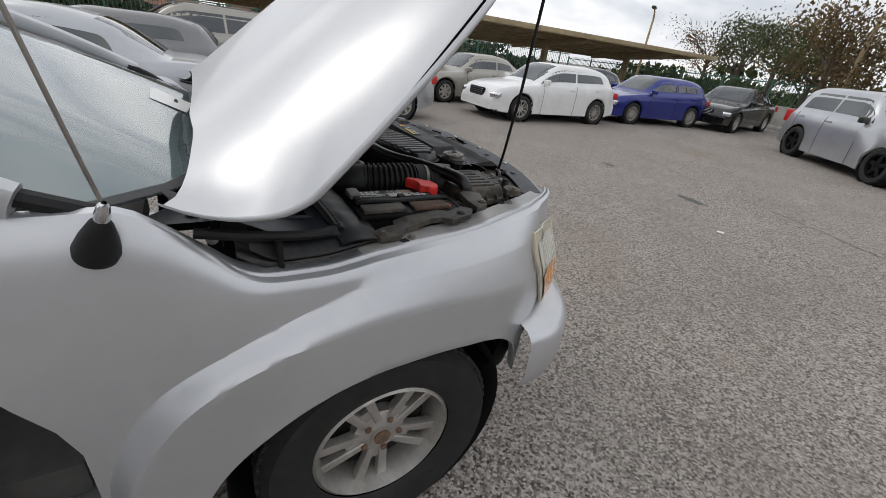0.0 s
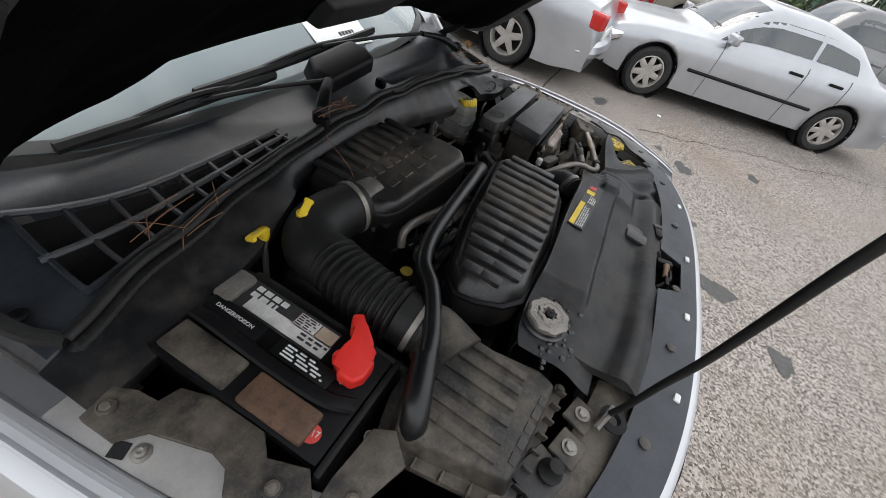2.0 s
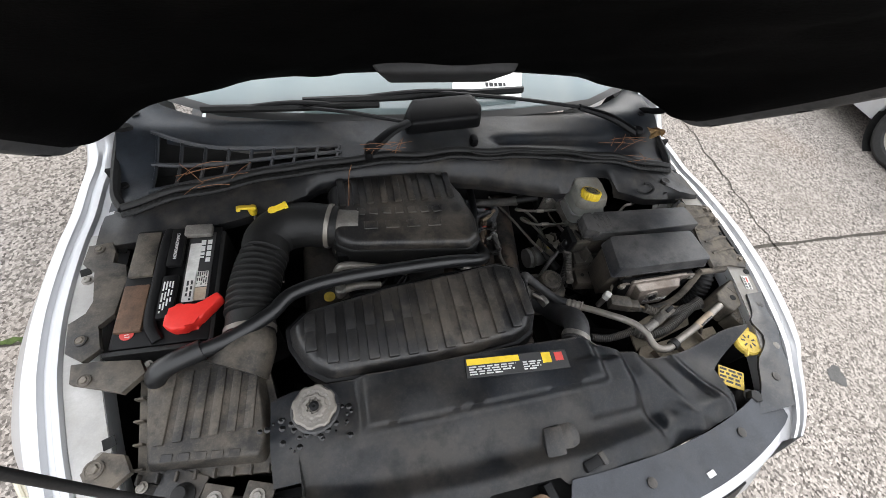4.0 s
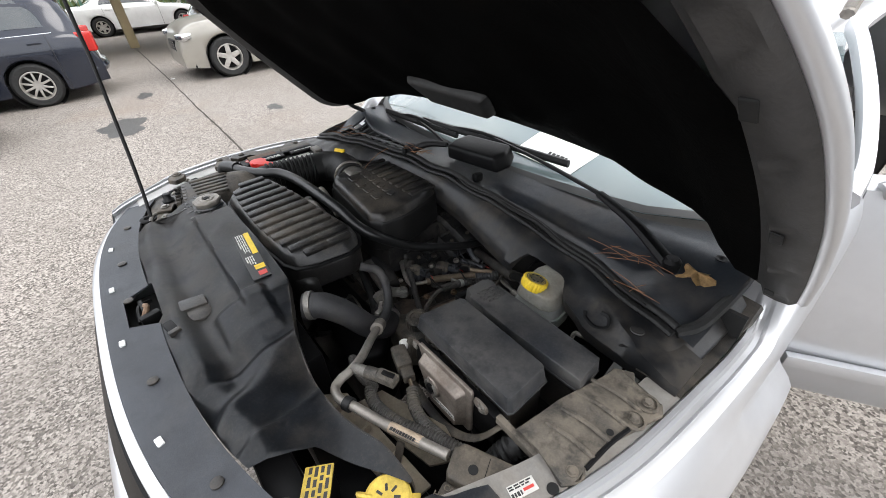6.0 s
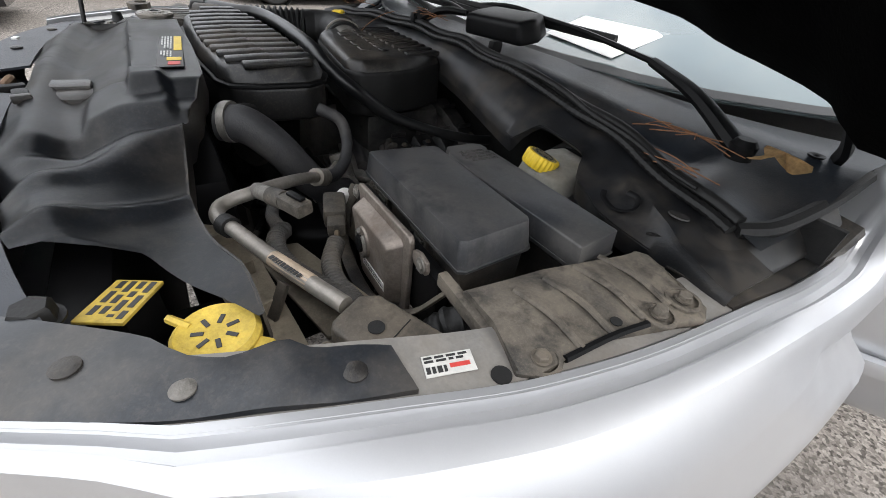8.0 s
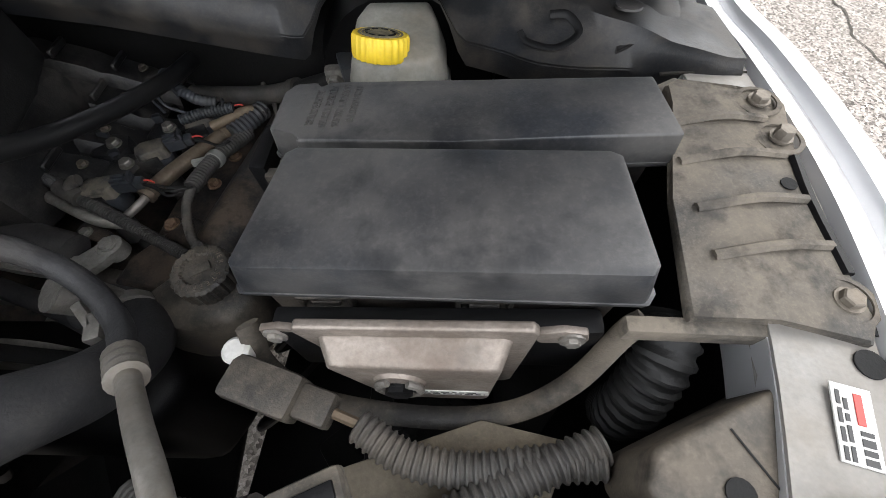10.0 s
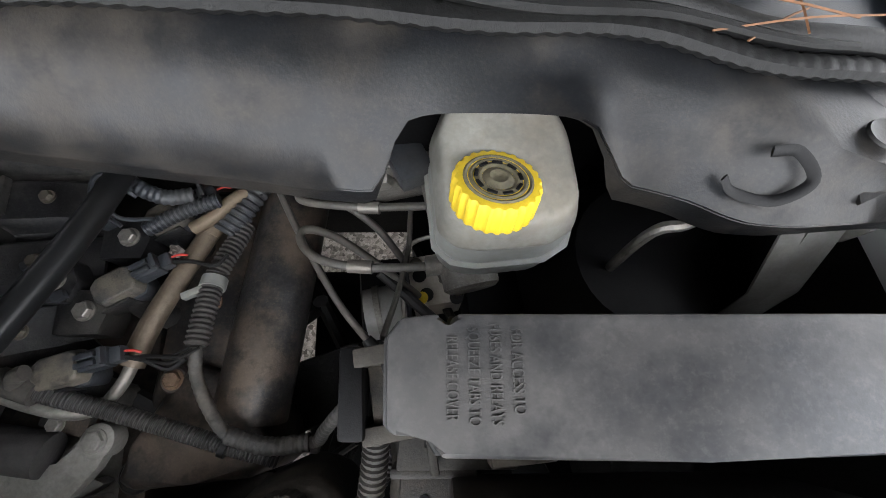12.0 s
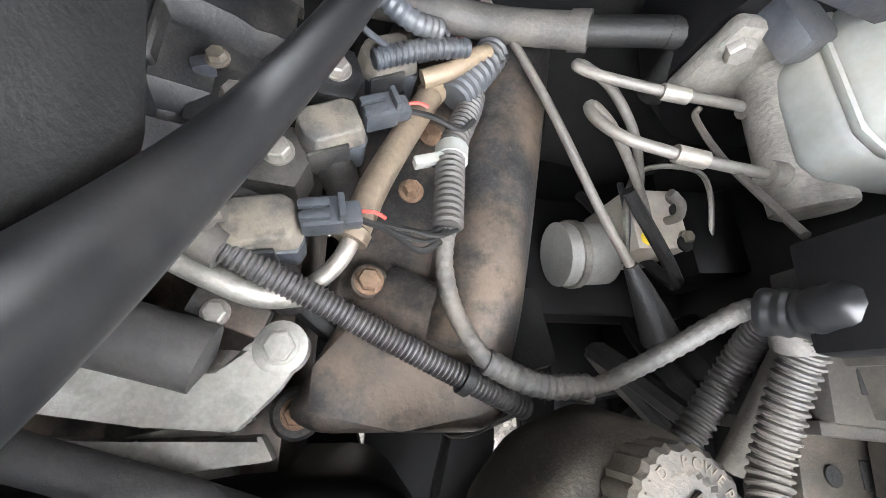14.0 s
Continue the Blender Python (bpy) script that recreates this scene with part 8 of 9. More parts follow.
    for k in range(8):
        x = r3.uniform(-0.30, -0.15)
        part("thin_wire", tube([(x, 0.76, 0.97), (x + r3.uniform(-0.05, 0.05), 0.79, 1.01), (x + r3.uniform(-0.08, 0.1), 0.83, 0.98)], 0.004, 6, 5), RUBBER, en)
    return en


CAST_PALE = material("pale_casting", (0.27, 0.26, 0.24), 0.55, 0.25, 0.3, 18.0, 260.0, 0.2, 260.0, dust=0.45, dust_color=(0.20, 0.175, 0.14))
GREY_BLACK = material("dusty_rubber_hose", (0.030, 0.030, 0.032), 0.6, 0, 0.3, 12.0, 300.0, 0.2, 300.0, dust=0.4, dust_color=(0.10, 0.09, 0.08))
ENGINE_PLASTIC = material("dusty_engine_plastic", (0.013, 0.0135, 0.015), 0.38, 0, 0.5, 16.0, 300.0, 0.20, 400.0, dust=0.60, dust_color=(0.100, 0.092, 0.082), spec=0.5)
ENGINE_CAST = material("rusty_casting", (0.034, 0.034, 0.035), 0.36, 0.35, 0.6, 15.0, 180.0, 0.14, 200.0, dust=0.66, dust_color=(0.175, 0.130, 0.095))
COIL_TAN = material("dusty_tan_coil", (0.045, 0.044, 0.044), 0.55, 0, 0.4, 26.0, 300.0, 0.3, dust=0.72, dust_color=(0.165, 0.142, 0.110))
ALU_DARK = material("grimy_casting", (0.075, 0.070, 0.064), 0.6, 0.3, 0.4, 12.0, 220.0, 0.35, 200.0, dust=0.5, dust_color=(0.17, 0.145, 0.115))
ALU_BROWN = material("stained_pipe", (0.19, 0.150, 0.112), 0.5, 0.5, 0.3, 16.0, 200.0, 0.2, 200.0, dust=0.3, dust_color=(0.22, 0.17, 0.12))
BRASS = material("old_brass", (0.19, 0.145, 0.10), 0.6, 0.3, 0.25, 20.0, 200.0, 0.1, dust=0.4, dust_color=(0.24, 0.19, 0.13))
PLASTIC_GREY = material("grey_plug", (0.036, 0.040, 0.047), 0.42, 0, 0.35, 16.0, 300.0, 0.12, dust=0.4, dust_color=(0.088, 0.082, 0.072))
engine()

# COVER_DUST darkened in colour for the dimmer plug under the fuse box
PLUG_BEIGE = material("dusty_plug_plastic", (0.040, 0.037, 0.033), 0.55, 0, 0.4, 14.0, 300.0, 0.15, 300.0, dust=0.62, dust_color=(0.092, 0.080, 0.064), spec=0.35)
MILKY_DUSTY = material("dusted_milky_plastic", (0.25, 0.242, 0.215), 0.5, 0, 0.25, 12.0, 200.0, 0.06, dust=0.55, dust_color=(0.185, 0.152, 0.110))
MOD_ALU = material("bare_aluminium_block", (0.42, 0.38, 0.33), 0.5, 0.2, 0.15, 18.0, 260.0, 0.1, dust=0.4, dust_color=(0.30, 0.25, 0.19))
PLATE_PALE = material("pale_grey_plastic", (0.24, 0.235, 0.225), 0.5, 0, 0.2, 14.0, 300.0, 0.1, dust=0.4, dust_color=(0.20, 0.175, 0.145))
GREY_CONDUIT = material("grey_conduit", (0.042, 0.040, 0.039), 0.5, 0, 0.3, 20.0, 300.0, 0.15, dust=0.4, dust_color=(0.090, 0.080, 0.068))
ECU_ALU = material("brown_dusted_aluminium", (0.26, 0.225, 0.195), 0.46, 0.55, 0.3, 16.0, 260.0, 0.2, 260.0, dust=0.62, dust_color=(0.165, 0.125, 0.098))
BEIGE_DUST = material("dusty_steel_shelf", (0.17, 0.145, 0.11), 0.85, 0.1, 0.3, 12.0, 200.0, 0.3, 200.0, dust=0.6, dust_color=(0.27, 0.23, 0.17))
GREY_LINE = material("grey_brake_line", (0.125, 0.118, 0.108), 0.5, 0.3, 0.25, 20.0, 300.0, 0.1, dust=0.45, dust_color=(0.135, 0.112, 0.086))
CAP_GRIME = material("grimy_cap_top", (0.16, 0.14, 0.09), 0.7, 0, 0.35, 40.0, 300.0, 0.2, dust=0.4, dust_color=(0.10, 0.09, 0.075))


# ---- driver's side: fuse boxes, control unit ----
def fuse_box(name, base, z_lid, z_top, z_low, label, inset, lean, housing, text=False, tabs=()):
    """A lidded box; lean lifts it towards the wing by so much a metre."""
    cx = sum(p[0] for p in base) / len(base)
    fb = thing(name, (cx, sum(p[1] for p in base) / len(base), z_low), label, "fuse box", "fuse boxes")

    def lift(x, y):
        return lean * (x - 0.59)

    part("housing", prism(housing, z_low, z_lid - 0.014, 0.004, inset=-0.004, zf=lift), PLASTIC, fb)
    part("housing_rim", prism(housing, z_lid - 0.018, z_lid - 0.008, 0.002, inset=-0.005, zf=lift), COVER_DUST, fb, "dusty brown rim")
    part("housing_step", prism(housing, z_lid - 0.034, z_lid - 0.024, 0.002, inset=-0.003, zf=lift), PLASTIC_DUSTY, fb)
    lid = part("lid", prism(base, z_lid - 0.006, z_top, 0.0028, seg=2, inset=inset, zf=lift), LID, fb, "dusty black lid")
    part("lid_lip", prism(base, z_lid - 0.010, z_lid - 0.004, 0.0015, inset=-0.0025, zf=lift), LID, fb)
    for x, y, rz in tabs:
        b = bmesh.new()
        for dx, dz, w, h in ((0, 0.0085, 0.042, 0.004), (0, -0.0085, 0.042, 0.004), (-0.019, 0, 0.004, 0.020), (0.019, 0, 0.004, 0.020), (0, 0, 0.022, 0.005)):
            rbox((x + dx, y, z_lid - 0.026 + dz + lift(x, y)), (w, 0.010, h), 0.0008, 0, 1, b)
        part("release_clip", b, PLASTIC_DUSTY, fb, "open moulded release clip")
    if text:
        for i, row in enumerate(("FOR ACCESS TO", "FUSES AND RELAYS", "SQUEEZE TABS TO", "RELEASE COVER")):
            x = 0.506 - 0.0125 * i
            m = Matrix.Translation((x, 0.868, z_top + 0.0002 + lift(x, 0))) @ Matrix.Rotation(radians(-96), 4, "Z") @ Matrix.Diagonal((0.70, 1.10, 1.0, 1.0))
            part("raised_text", lettering(row, 0.0092, m, 0.0010), LID, lid)
    return fb


fuse_box("fuse_box", [(0.438, 0.694), (0.442, 0.688), (0.722, 0.672), (0.728, 0.680), (0.724, 0.772), (0.716, 0.778), (0.466, 0.802), (0.457, 0.796)], 1.058, 1.088, 0.93, "black fuse box with a smeared dusty lid", 0.008, 0.075,
         [(0.450, 0.700), (0.712, 0.684), (0.714, 0.770), (0.466, 0.792)], tabs=((0.50, 0.692, 0), (0.62, 0.686, 0)))
fuse_box("fuse_box", [(0.426, 0.845), (0.430, 0.840), (0.453, 0.837), (0.456, 0.825), (0.600, 0.810), (0.775, 0.800), (0.768, 0.870), (0.474, 0.906), (0.470, 0.896), (0.464, 0.897), (0.463, 0.907), (0.440, 0.907), (0.430, 0.896)], 1.044, 1.070, 0.92, "long black fuse box with moulded instructions on its lid", 0.003, 0.095,
         [(0.440, 0.850), (0.462, 0.834), (0.762, 0.812), (0.756, 0.862), (0.480, 0.894), (0.446, 0.896)], True, tabs=((0.51, 0.816, -2), (0.66, 0.806, -2)))
cn = thing("fuse_box_plug", (0.47, 0.87, 0.95), "beige and black multi-plug with a slotted holder under the fuse box", "plug")
part("plug_mouth", prism([(0.392, 0.836), (0.410, 0.834), (0.412, 0.896), (0.396, 0.896)], 0.960, 1.014, 0.004), PLASTIC_DARK, cn, "black mouth of the plug")
part("shell_wall", rbox((0.432, 0.889, 0.992), (0.054, 0.013, 0.046), 0.002, 4), PLUG_BEIGE, cn)
part("shell_wall", rbox((0.436, 0.838, 0.984), (0.058, 0.012, 0.044), 0.002, 4), PLUG_BEIGE, cn)
part("inner_core", rbox((0.438, 0.864, 0.978), (0.050, 0.042, 0.040), 0.004, 4), PLASTIC_DUSTY, cn, "dusty black plug body")
part("lock_lever", rbox((0.430, 0.866, 1.002), (0.008, 0.040, 0.010), 0.002, 12), PLASTIC, cn)
part("side_wall", rbox((0.452, 0.828, 0.945), (0.006, 0.050, 0.075), 0.002, 4), PLUG_BEIGE, cn)
hd_ = part("holder", prism([(0.422, 0.802), (0.520, 0.792), (0.520, 0.836), (0.430, 0.846)], 0.925, 0.940, 0.003), PLUG_BEIGE, cn, "dusty slotted holder")
for x, y, w in ((0.462, 0.822, 0.030), (0.500, 0.817, 0.024)):
    part("slot", rbox((x, y, 0.9402), (w, 0.014, 0.002), 0.0006, -6, 1), WELL, hd_)
part("holder_wall", rbox((0.452, 0.796, 0.900), (0.070, 0.008, 0.070), 0.002, -6), PLASTIC, hd_)
part("tray", prism([(0.415, 0.745), (0.50, 0.735), (0.52, 0.786), (0.424, 0.796)], 0.875, 0.915, 0.004), PLASTIC, cn)
part("tray_hole", lathe([(0.006, 0), (0.006, 0.001), (0, 0.001)], Matrix.Translation((0.442, 0.772, 0.9155)), 12), WELL, cn)
part("tray_slot", rbox((0.480, 0.770, 0.9152), (0.032, 0.016, 0.002), 0.0006, -6, 1), WELL, cn)

# engine control unit: a ribbed aluminium box leaning in front of the fuse box
ecu = thing("engine_control_unit", (0.58, 0.64, 0.95), "dusty aluminium engine control unit leaning by the fuse box", "control unit")
me_ = Matrix.Translation((0.575, 0.655, 0.997)) @ Euler((radians(90), radians(-5), radians(-2))).to_matrix().to_4x4() @ Matrix.Diagonal((1.0, 1.18, 1.0, 1.0))
b = prism([(-0.086, 0.046), (-0.082, 0.052), (0.080, 0.052), (0.084, 0.046), (0.068, -0.056), (0.060, -0.062), (-0.052, -0.062), (-0.060, -0.056)], -0.008, 0.0, 0.0025, seg=3)
b.transform(me_)
part("flange", b, ECU_ALU, ecu)
b = prism([(-0.072, 0.036), (-0.066, 0.041), (0.062, 0.041), (0.068, 0.036), (0.056, -0.050), (0.050, -0.056), (-0.042, -0.056), (-0.048, -0.050)], -0.002, 0.020, 0.006, inset=0.011, seg=4)
b.transform(me_)
part("lid", b, ECU_ALU, ecu)
mh_ = me_ @ Matrix.Translation((-0.016, 0.004, 0.020))
part("hub_boss", lathe([(0.021, -0.002), (0.019, 0.003), (0.012, 0.004), (0, 0.004)], mh_, 28), ECU_ALU, ecu)
for a0 in (110, -70):
    b = tube([(0.0155 * math.cos(radians(a0 + 14 * k)), 0.0155 * math.sin(radians(a0 + 14 * k)), 0.005) for k in range(10)], 0.0034, 8, 3)
    b.transform(mh_)
    part("hub_crescent", b, ALU, ecu, "worn bright crescent round the bolt")
b = hexbolt((0, 0, 0.004), 0.010, 0.007, 1.0)
b.transform(mh_)
part("hub_bolt", b, PLASTIC_DARK, ecu)
b = rbox((0.012, -0.024, 0.0205), (0.074, 0.012, 0.0008), 0.0002, seg=1)
b.transform(me_)
sl = part("serial_sticker", b, LABEL_WHITE, ecu, "pale serial sticker")
b = bars([0.060, 0.066], (-0.020, -0.0205, 0.0209), (1, 0, 0), (0, -1, 0), 0.0014, 0.0028, 0.0004, 0.006, 3)
b.transform(me_)
part("serial_bars", b, PRINT_BLACK, sl)["kind"] = "stuff"
for x in (-0.100, 0.100):
    b = prism([(x - 0.018, 0.028), (x - 0.014, 0.022), (x + 0.014, 0.022), (x + 0.018, 0.028), (x + 0.016, 0.038), (x, 0.042), (x - 0.016, 0.038)], -0.010, -0.004, 0.002)
    b.transform(me_)
    ear = part("mounting_ear", b, ECU_ALU, ecu)
    b = hexbolt((x * 1.06, 0.031, -0.004), 0.0055, 0.005)
    b.transform(me_)
    part("screw", b, STEEL, ear)
part("cradle", tube([(0.440, 0.672, 1.02), (0.444, 0.650, 0.975), (0.490, 0.628, 0.955), (0.58, 0.618, 0.948), (0.645, 0.622, 0.958), (0.690, 0.640, 0.985), (0.718, 0.664, 1.030), (0.728, 0.668, 1.045)], 0.0035, 8, 6, flat=2.6), PLASTIC_DUSTY, ecu, "black cradle strap")
part("fuse_tray", rbox((0.585, 0.672, 0.99), (0.24, 0.02, 0.09), 0.005), PLASTIC_DARK, ecu)

# ribbed cover on the wing rail
rc = thing("wing_rail_cover", (0.82, 0.77, 1.05), "dusty ribbed plastic cover bolted along the wing rail", "rail cover", "bay brackets")
poly = [(0.748, 0.662), (0.800, 0.664), (0.852, 0.646), (0.864, 0.664), (0.858, 0.712), (0.862, 0.760), (0.872, 0.800), (0.880, 0.832), (0.892, 0.868), (0.882, 0.885), (0.850, 0.882), (0.800, 0.892), (0.786, 0.884), (0.790, 0.860), (0.762, 0.760)]
part("plate", prism(poly, 1.052, 1.062, 0.003, zf=lambda x, y: 0.006 * math.sin((x - 0.75) * 28)), COVER_DUST, rc)
for y0 in (0.712, 0.752, 0.797, 0.838):
    part("rib", tube([(0.775, y0 - 0.004, 1.066), (0.82, y0 + 0.002, 1.070), (0.862, y0 + 0.006, 1.062)], 0.0042, 6, 4, flat=0.8), COVER_DUST, rc)
part("edge_rib", tube([(0.860, 0.695, 1.062), (0.862, 0.755, 1.062), (0.868, 0.80, 1.062)], 0.004, 6, 4), PLASTIC_DARK, rc)
for x, y, nut in ((0.850, 0.676, 0), (0.865, 0.821, 1), (0.864, 0.866, 0)):
    part("boss", lathe([(0.019, 0), (0.019, 0.003), (0.015, 0.0035), (0.015, 0.002)], Matrix.Translation((x, y, 1.060)), 24), COVER_DUST, rc)
    part("bolt", hexbolt((x, y, 1.063), 0.0068, 0.007 if not nut else 0.010, 1.35), DULL_BOLT, rc)
part("pin_hole", lathe([(0.006, 0), (0.006, 0.001), (0, 0.001)], Matrix.Translation((0.852, 0.772, 1.063)), 12), WELL, rc)
part("front_strap", rbox((0.775, 0.660, 1.048), (0.13, 0.012, 0.018), 0.003, -2), COVER_DUST, rc)
part("tail_tab", rbox((0.805, 0.900, 1.045), (0.034, 0.026, 0.008), 0.003, 30), COVER_DUST, rc)

# rail holes and stickers
for x, y in ((0.846, 0.636), (0.866, 0.660)):
    part("rail_hole", lathe([(0.009, 0), (0.009, 0.0012), (0, 0.0012)], Matrix.Translation((x, y, curve_at(RAIL_Z, y) + 0.0032)), 18), WELL, suv)
ws = thing("warning_sticker", (0.815, 0.590, 1.06), "peeling white sticker with black and red bars", "sticker")
zz = curve_at(RAIL_Z, 0.59) + 0.0042
mw = Matrix.Translation((0.818, 0.602, zz)) @ Matrix.Rotation(radians(74), 4, "Z") @ Matrix.Diagonal((0.72, 0.70, 1.0, 1.0))
b = rbox((0, 0, 0), (0.060, 0.030, 0.0012), 0.0004, seg=1)
b.transform(mw)
part("backing", b, LABEL_WHITE, ws)
b = bars([0.024], (-0.028, -0.002, 0.0006), (1, 0, 0), (0, -1, 0), 0.009, 0.003, 0.0005, 0.006, 4)
b.transform(mw)
part("black_print", b, PRINT_BLACK, ws)["kind"] = "stuff"
b = rbox((0.012, -0.004, 0.0009), (0.024, 0.006, 0.0006), 0.0002, seg=1)
b.transform(mw)
part("red_bar", b, PRINT_RED, ws)
b = bars([0.052, 0.048], (-0.028, 0.012, 0.0006), (1, 0, 0), (0, -1, 0), 0.003, 0.002, 0.0005, 0.009, 5)
b.transform(mw)
part("fine_print", b, PRINT_BLACK, ws)["kind"] = "stuff"

# cap holder
gh = thing("cap_holder", (0.74, 0.56, 1.0), "black moulded cap holder with raised lettering", "cap holder")
part("shelf", prism([(0.698, 0.570), (0.706, 0.590), (0.812, 0.636), (0.822, 0.630), (0.818, 0.572), (0.808, 0.560), (0.730, 0.528), (0.720, 0.532)], 0.990, 1.056, 0.005, seg=3, inset=0.005), PLASTIC_DUSTY, gh)
part("face", prism([(0.726, 0.529), (0.808, 0.563), (0.806, 0.522), (0.766, 0.492), (0.738, 0.496)], 0.985, 1.042, 0.006, seg=3), PLASTIC_DUSTY, gh)
part("shelf_hole", lathe([(0.008, 0), (0.008, 0.001), (0, 0.001)], Matrix.Translation((0.750, 0.568, 1.0565)), 16), WELL, gh)
for i, row in enumerate(("CAP", "HOLDER")):
    part("raised_text", lettering(row, 0.0125, Matrix.Translation((0.745 + 0.008 * i, 0.526 - 0.013 * i, 1.0425)) @ Matrix.Rotation(radians(20), 4, "Z"), 0.0014), COVER_DUST, gh)
part("seam", rbox((0.766, 0.580, 1.0566), (0.001, 0.045, 0.0006), 0, 28, 1), WELL, gh)

# panel behind the headlight
hp = thing("headlight_panel", (0.72, 0.42, 1.02), "grey-black plastic panel between headlight and wing rail", "panel")
rows = []
for k in range(25):
    y = lerp(0.285, 0.566, k / 24)
    xo = XC + curve_at(RAIL, y) + 0.024
    xi = curve_at([(0.285, 0.600), (0.34, 0.645), (0.40, 0.690), (0.425, 0.725), (0.455, 0.742), (0.49, 0.738), (0.51, 0.758), (0.54, 0.772), (0.57, 0.786)], y)
    zz = curve_at(RAIL_Z, y) + 0.008
    rows.append([(lerp(xi, xo, f), y, zz + 0.003 * math.sin(f * 3.1) + 0.002 * math.sin(y * 60 + f * 5)) for f in (0, 0.2, 0.5, 0.8, 1.0)])
part("panel", sheet(rows, 0.006), SHEEN, hp)
for x, y, r in ((0.797, 0.530, 0.0095), (0.700, 0.352, 0.010), (0.757, 0.420, 0.009)):
    part("push_pin", lathe([(r, 0), (r, 0.0015), (r * 0.6, 0.003), (0, 0.003)], Matrix.Translation((x, y, curve_at(RAIL_Z, y) + 0.010)), 18), PLASTIC if r > 0.0092 else ALU, hp)
part("end_clip", rbox((0.690, 0.345, 1.060), (0.035, 0.024, 0.014), 0.003, 35), PLASTIC, hp)
part("hood_bumper", hexbolt((0.617, 0.322, 1.056), 0.015, 0.018, 1.3), RUBBER, hp, "black rubber bonnet stop")

# washer filler
wf = thing("washer_filler", (0.700, 0.446, 0.98), "faded yellow washer filler cap with a tethered tab", "filler cap")
part("neck", lathe([(0.027, -0.07), (0.027, 0.0)], Matrix.Translation((0.700, 0.446, 1.045)), 24), PLASTIC_DARK, wf)
cp = part("cap", lathe([(0.033, -0.008), (0.035, -0.004), (0.035, 0.004), (0.031, 0.008), (0.028, 0.006), (0, 0.006)], Matrix.Translation((0.700, 0.446, 1.058)), 36), YELLOW_OLD, wf)
part("tab", rbox((0.722, 0.474, 1.056), (0.014, 0.024, 0.007), 0.003, -40), YELLOW_OLD, cp)
part("pull_ring", tube([(0.676, 0.424, 1.060), (0.668, 0.414, 1.064), (0.676, 0.420, 1.064), (0.684, 0.428, 1.062)], 0.004, 6, 5), YELLOW_OLD, cp)
sb = bmesh.new()
for k in range(7):
    rbox((0.700 + 0.014 * math.cos(k * 0.9), 0.446 + 0.014 * math.sin(k * 0.9), 1.0645), (0.010, 0.004, 0.0012), 0.0004, 50 * k, 1, sb)
part("printed_symbol", sb, PRINT_BLACK, cp)["kind"] = "stuff"
yl = thing("yellow_label", (0.606, 0.375, 1.03), "faded yellow instruction tag with dark bars", "label")
ml = Matrix.Translation((0.606, 0.375, 1.046)) @ Euler((radians(4), radians(-4), radians(-33))).to_matrix().to_4x4()
b = rbox((0, 0, 0), (0.060, 0.046, 0.004), 0.0015)
b.transform(ml)
part("plate", b, YELLOW_OLD, yl)
b = bars([0.052, 0.050, 0.046, 0.048], (-0.027, 0.019, 0.0019), (1, 0, 0), (0, -1, 0), 0.0055, 0.0042, 0.0006, 0.013, 6)
b.transform(ml)
part("printed_text", b, PRINT_BLACK, yl)["kind"] = "stuff"
b = rbox((0, 0, -0.03), (0.05, 0.04, 0.06), 0.006)
b.transform(ml)
part("stem", b, PLASTIC_DARK, yl)
part("washer_tank", rbox((0.64, 0.42, 0.86), (0.20, 0.20, 0.22), 0.03), PLASTIC_DARK, suv)

# ---- air-conditioning line, hoses, looms ----
ac = thing("air_conditioning_line", (0.55, 0.52, 1.0), "dusty aluminium air-conditioning pipe with a barcode sleeve", "pipe")
part("pipe", tube([(0.325, 0.652, 0.982), (0.378, 0.603, 1.014), (0.428, 0.555, 1.038), (0.448, 0.520, 1.044), (0.452, 0.496, 1.042), (0.462, 0.478, 1.040), (0.488, 0.473, 1.040), (0.526, 0.487, 1.042), (0.608, 0.516, 1.045), (0.704, 0.556, 1.048)], 0.0092, 14, 8), ALU_CLEAN, ac)
part("ferrule", tube([(0.315, 0.660, 0.975), (0.342, 0.636, 0.993)], 0.0138, 16, 3, ridge=0.0018, pitch=0.012), ALU_CLEAN, ac)
part("rubber_hose", tube([(0.320, 0.656, 0.979), (0.290, 0.690, 0.965), (0.255, 0.722, 0.975), (0.222, 0.738, 1.000), (0.195, 0.735, 1.03), (0.172, 0.70, 1.05)], 0.0115, 14, 7), GREY_BLACK, ac)
sv = part("barcode_sleeve", tube([(0.600, 0.513, 1.0448), (0.658, 0.537, 1.0465)], 0.0096, 14, 3), LABEL_TAN, ac)
part("barcode", bars([0.050], (0.606, 0.5120, 1.0548), (0.92, 0.39, 0), (0.39, -0.92, 0), 0.006, 0.002, 0.0005, 0.0035, 2), PRINT_BLACK, sv)["kind"] = "stuff"
part("clamp", tube([(0.503, 0.4775, 1.0405), (0.517, 0.4835, 1.0412)], 0.0135, 14, 2), RUBBER, ac)
part("bracket_strap", rbox((0.632, 0.505, 1.012), (0.014, 0.045, 0.006), 0.002, 24, rx=60), PLASTIC, ac)
sw = thing("pressure_switch", (0.46, 0.52, 1.02), "grey pressure switch plugged onto the pipe", "switch")
part("stem", tube([(0.449, 0.528, 1.047), (0.470, 0.535, 1.052), (0.490, 0.543, 1.055)], 0.011, 12, 4), ALU, sw)
part("switch_body", tube([(0.480, 0.540, 1.053), (0.505, 0.551, 1.057)], 0.0125, 14, 3), COVER_DUST, sw)
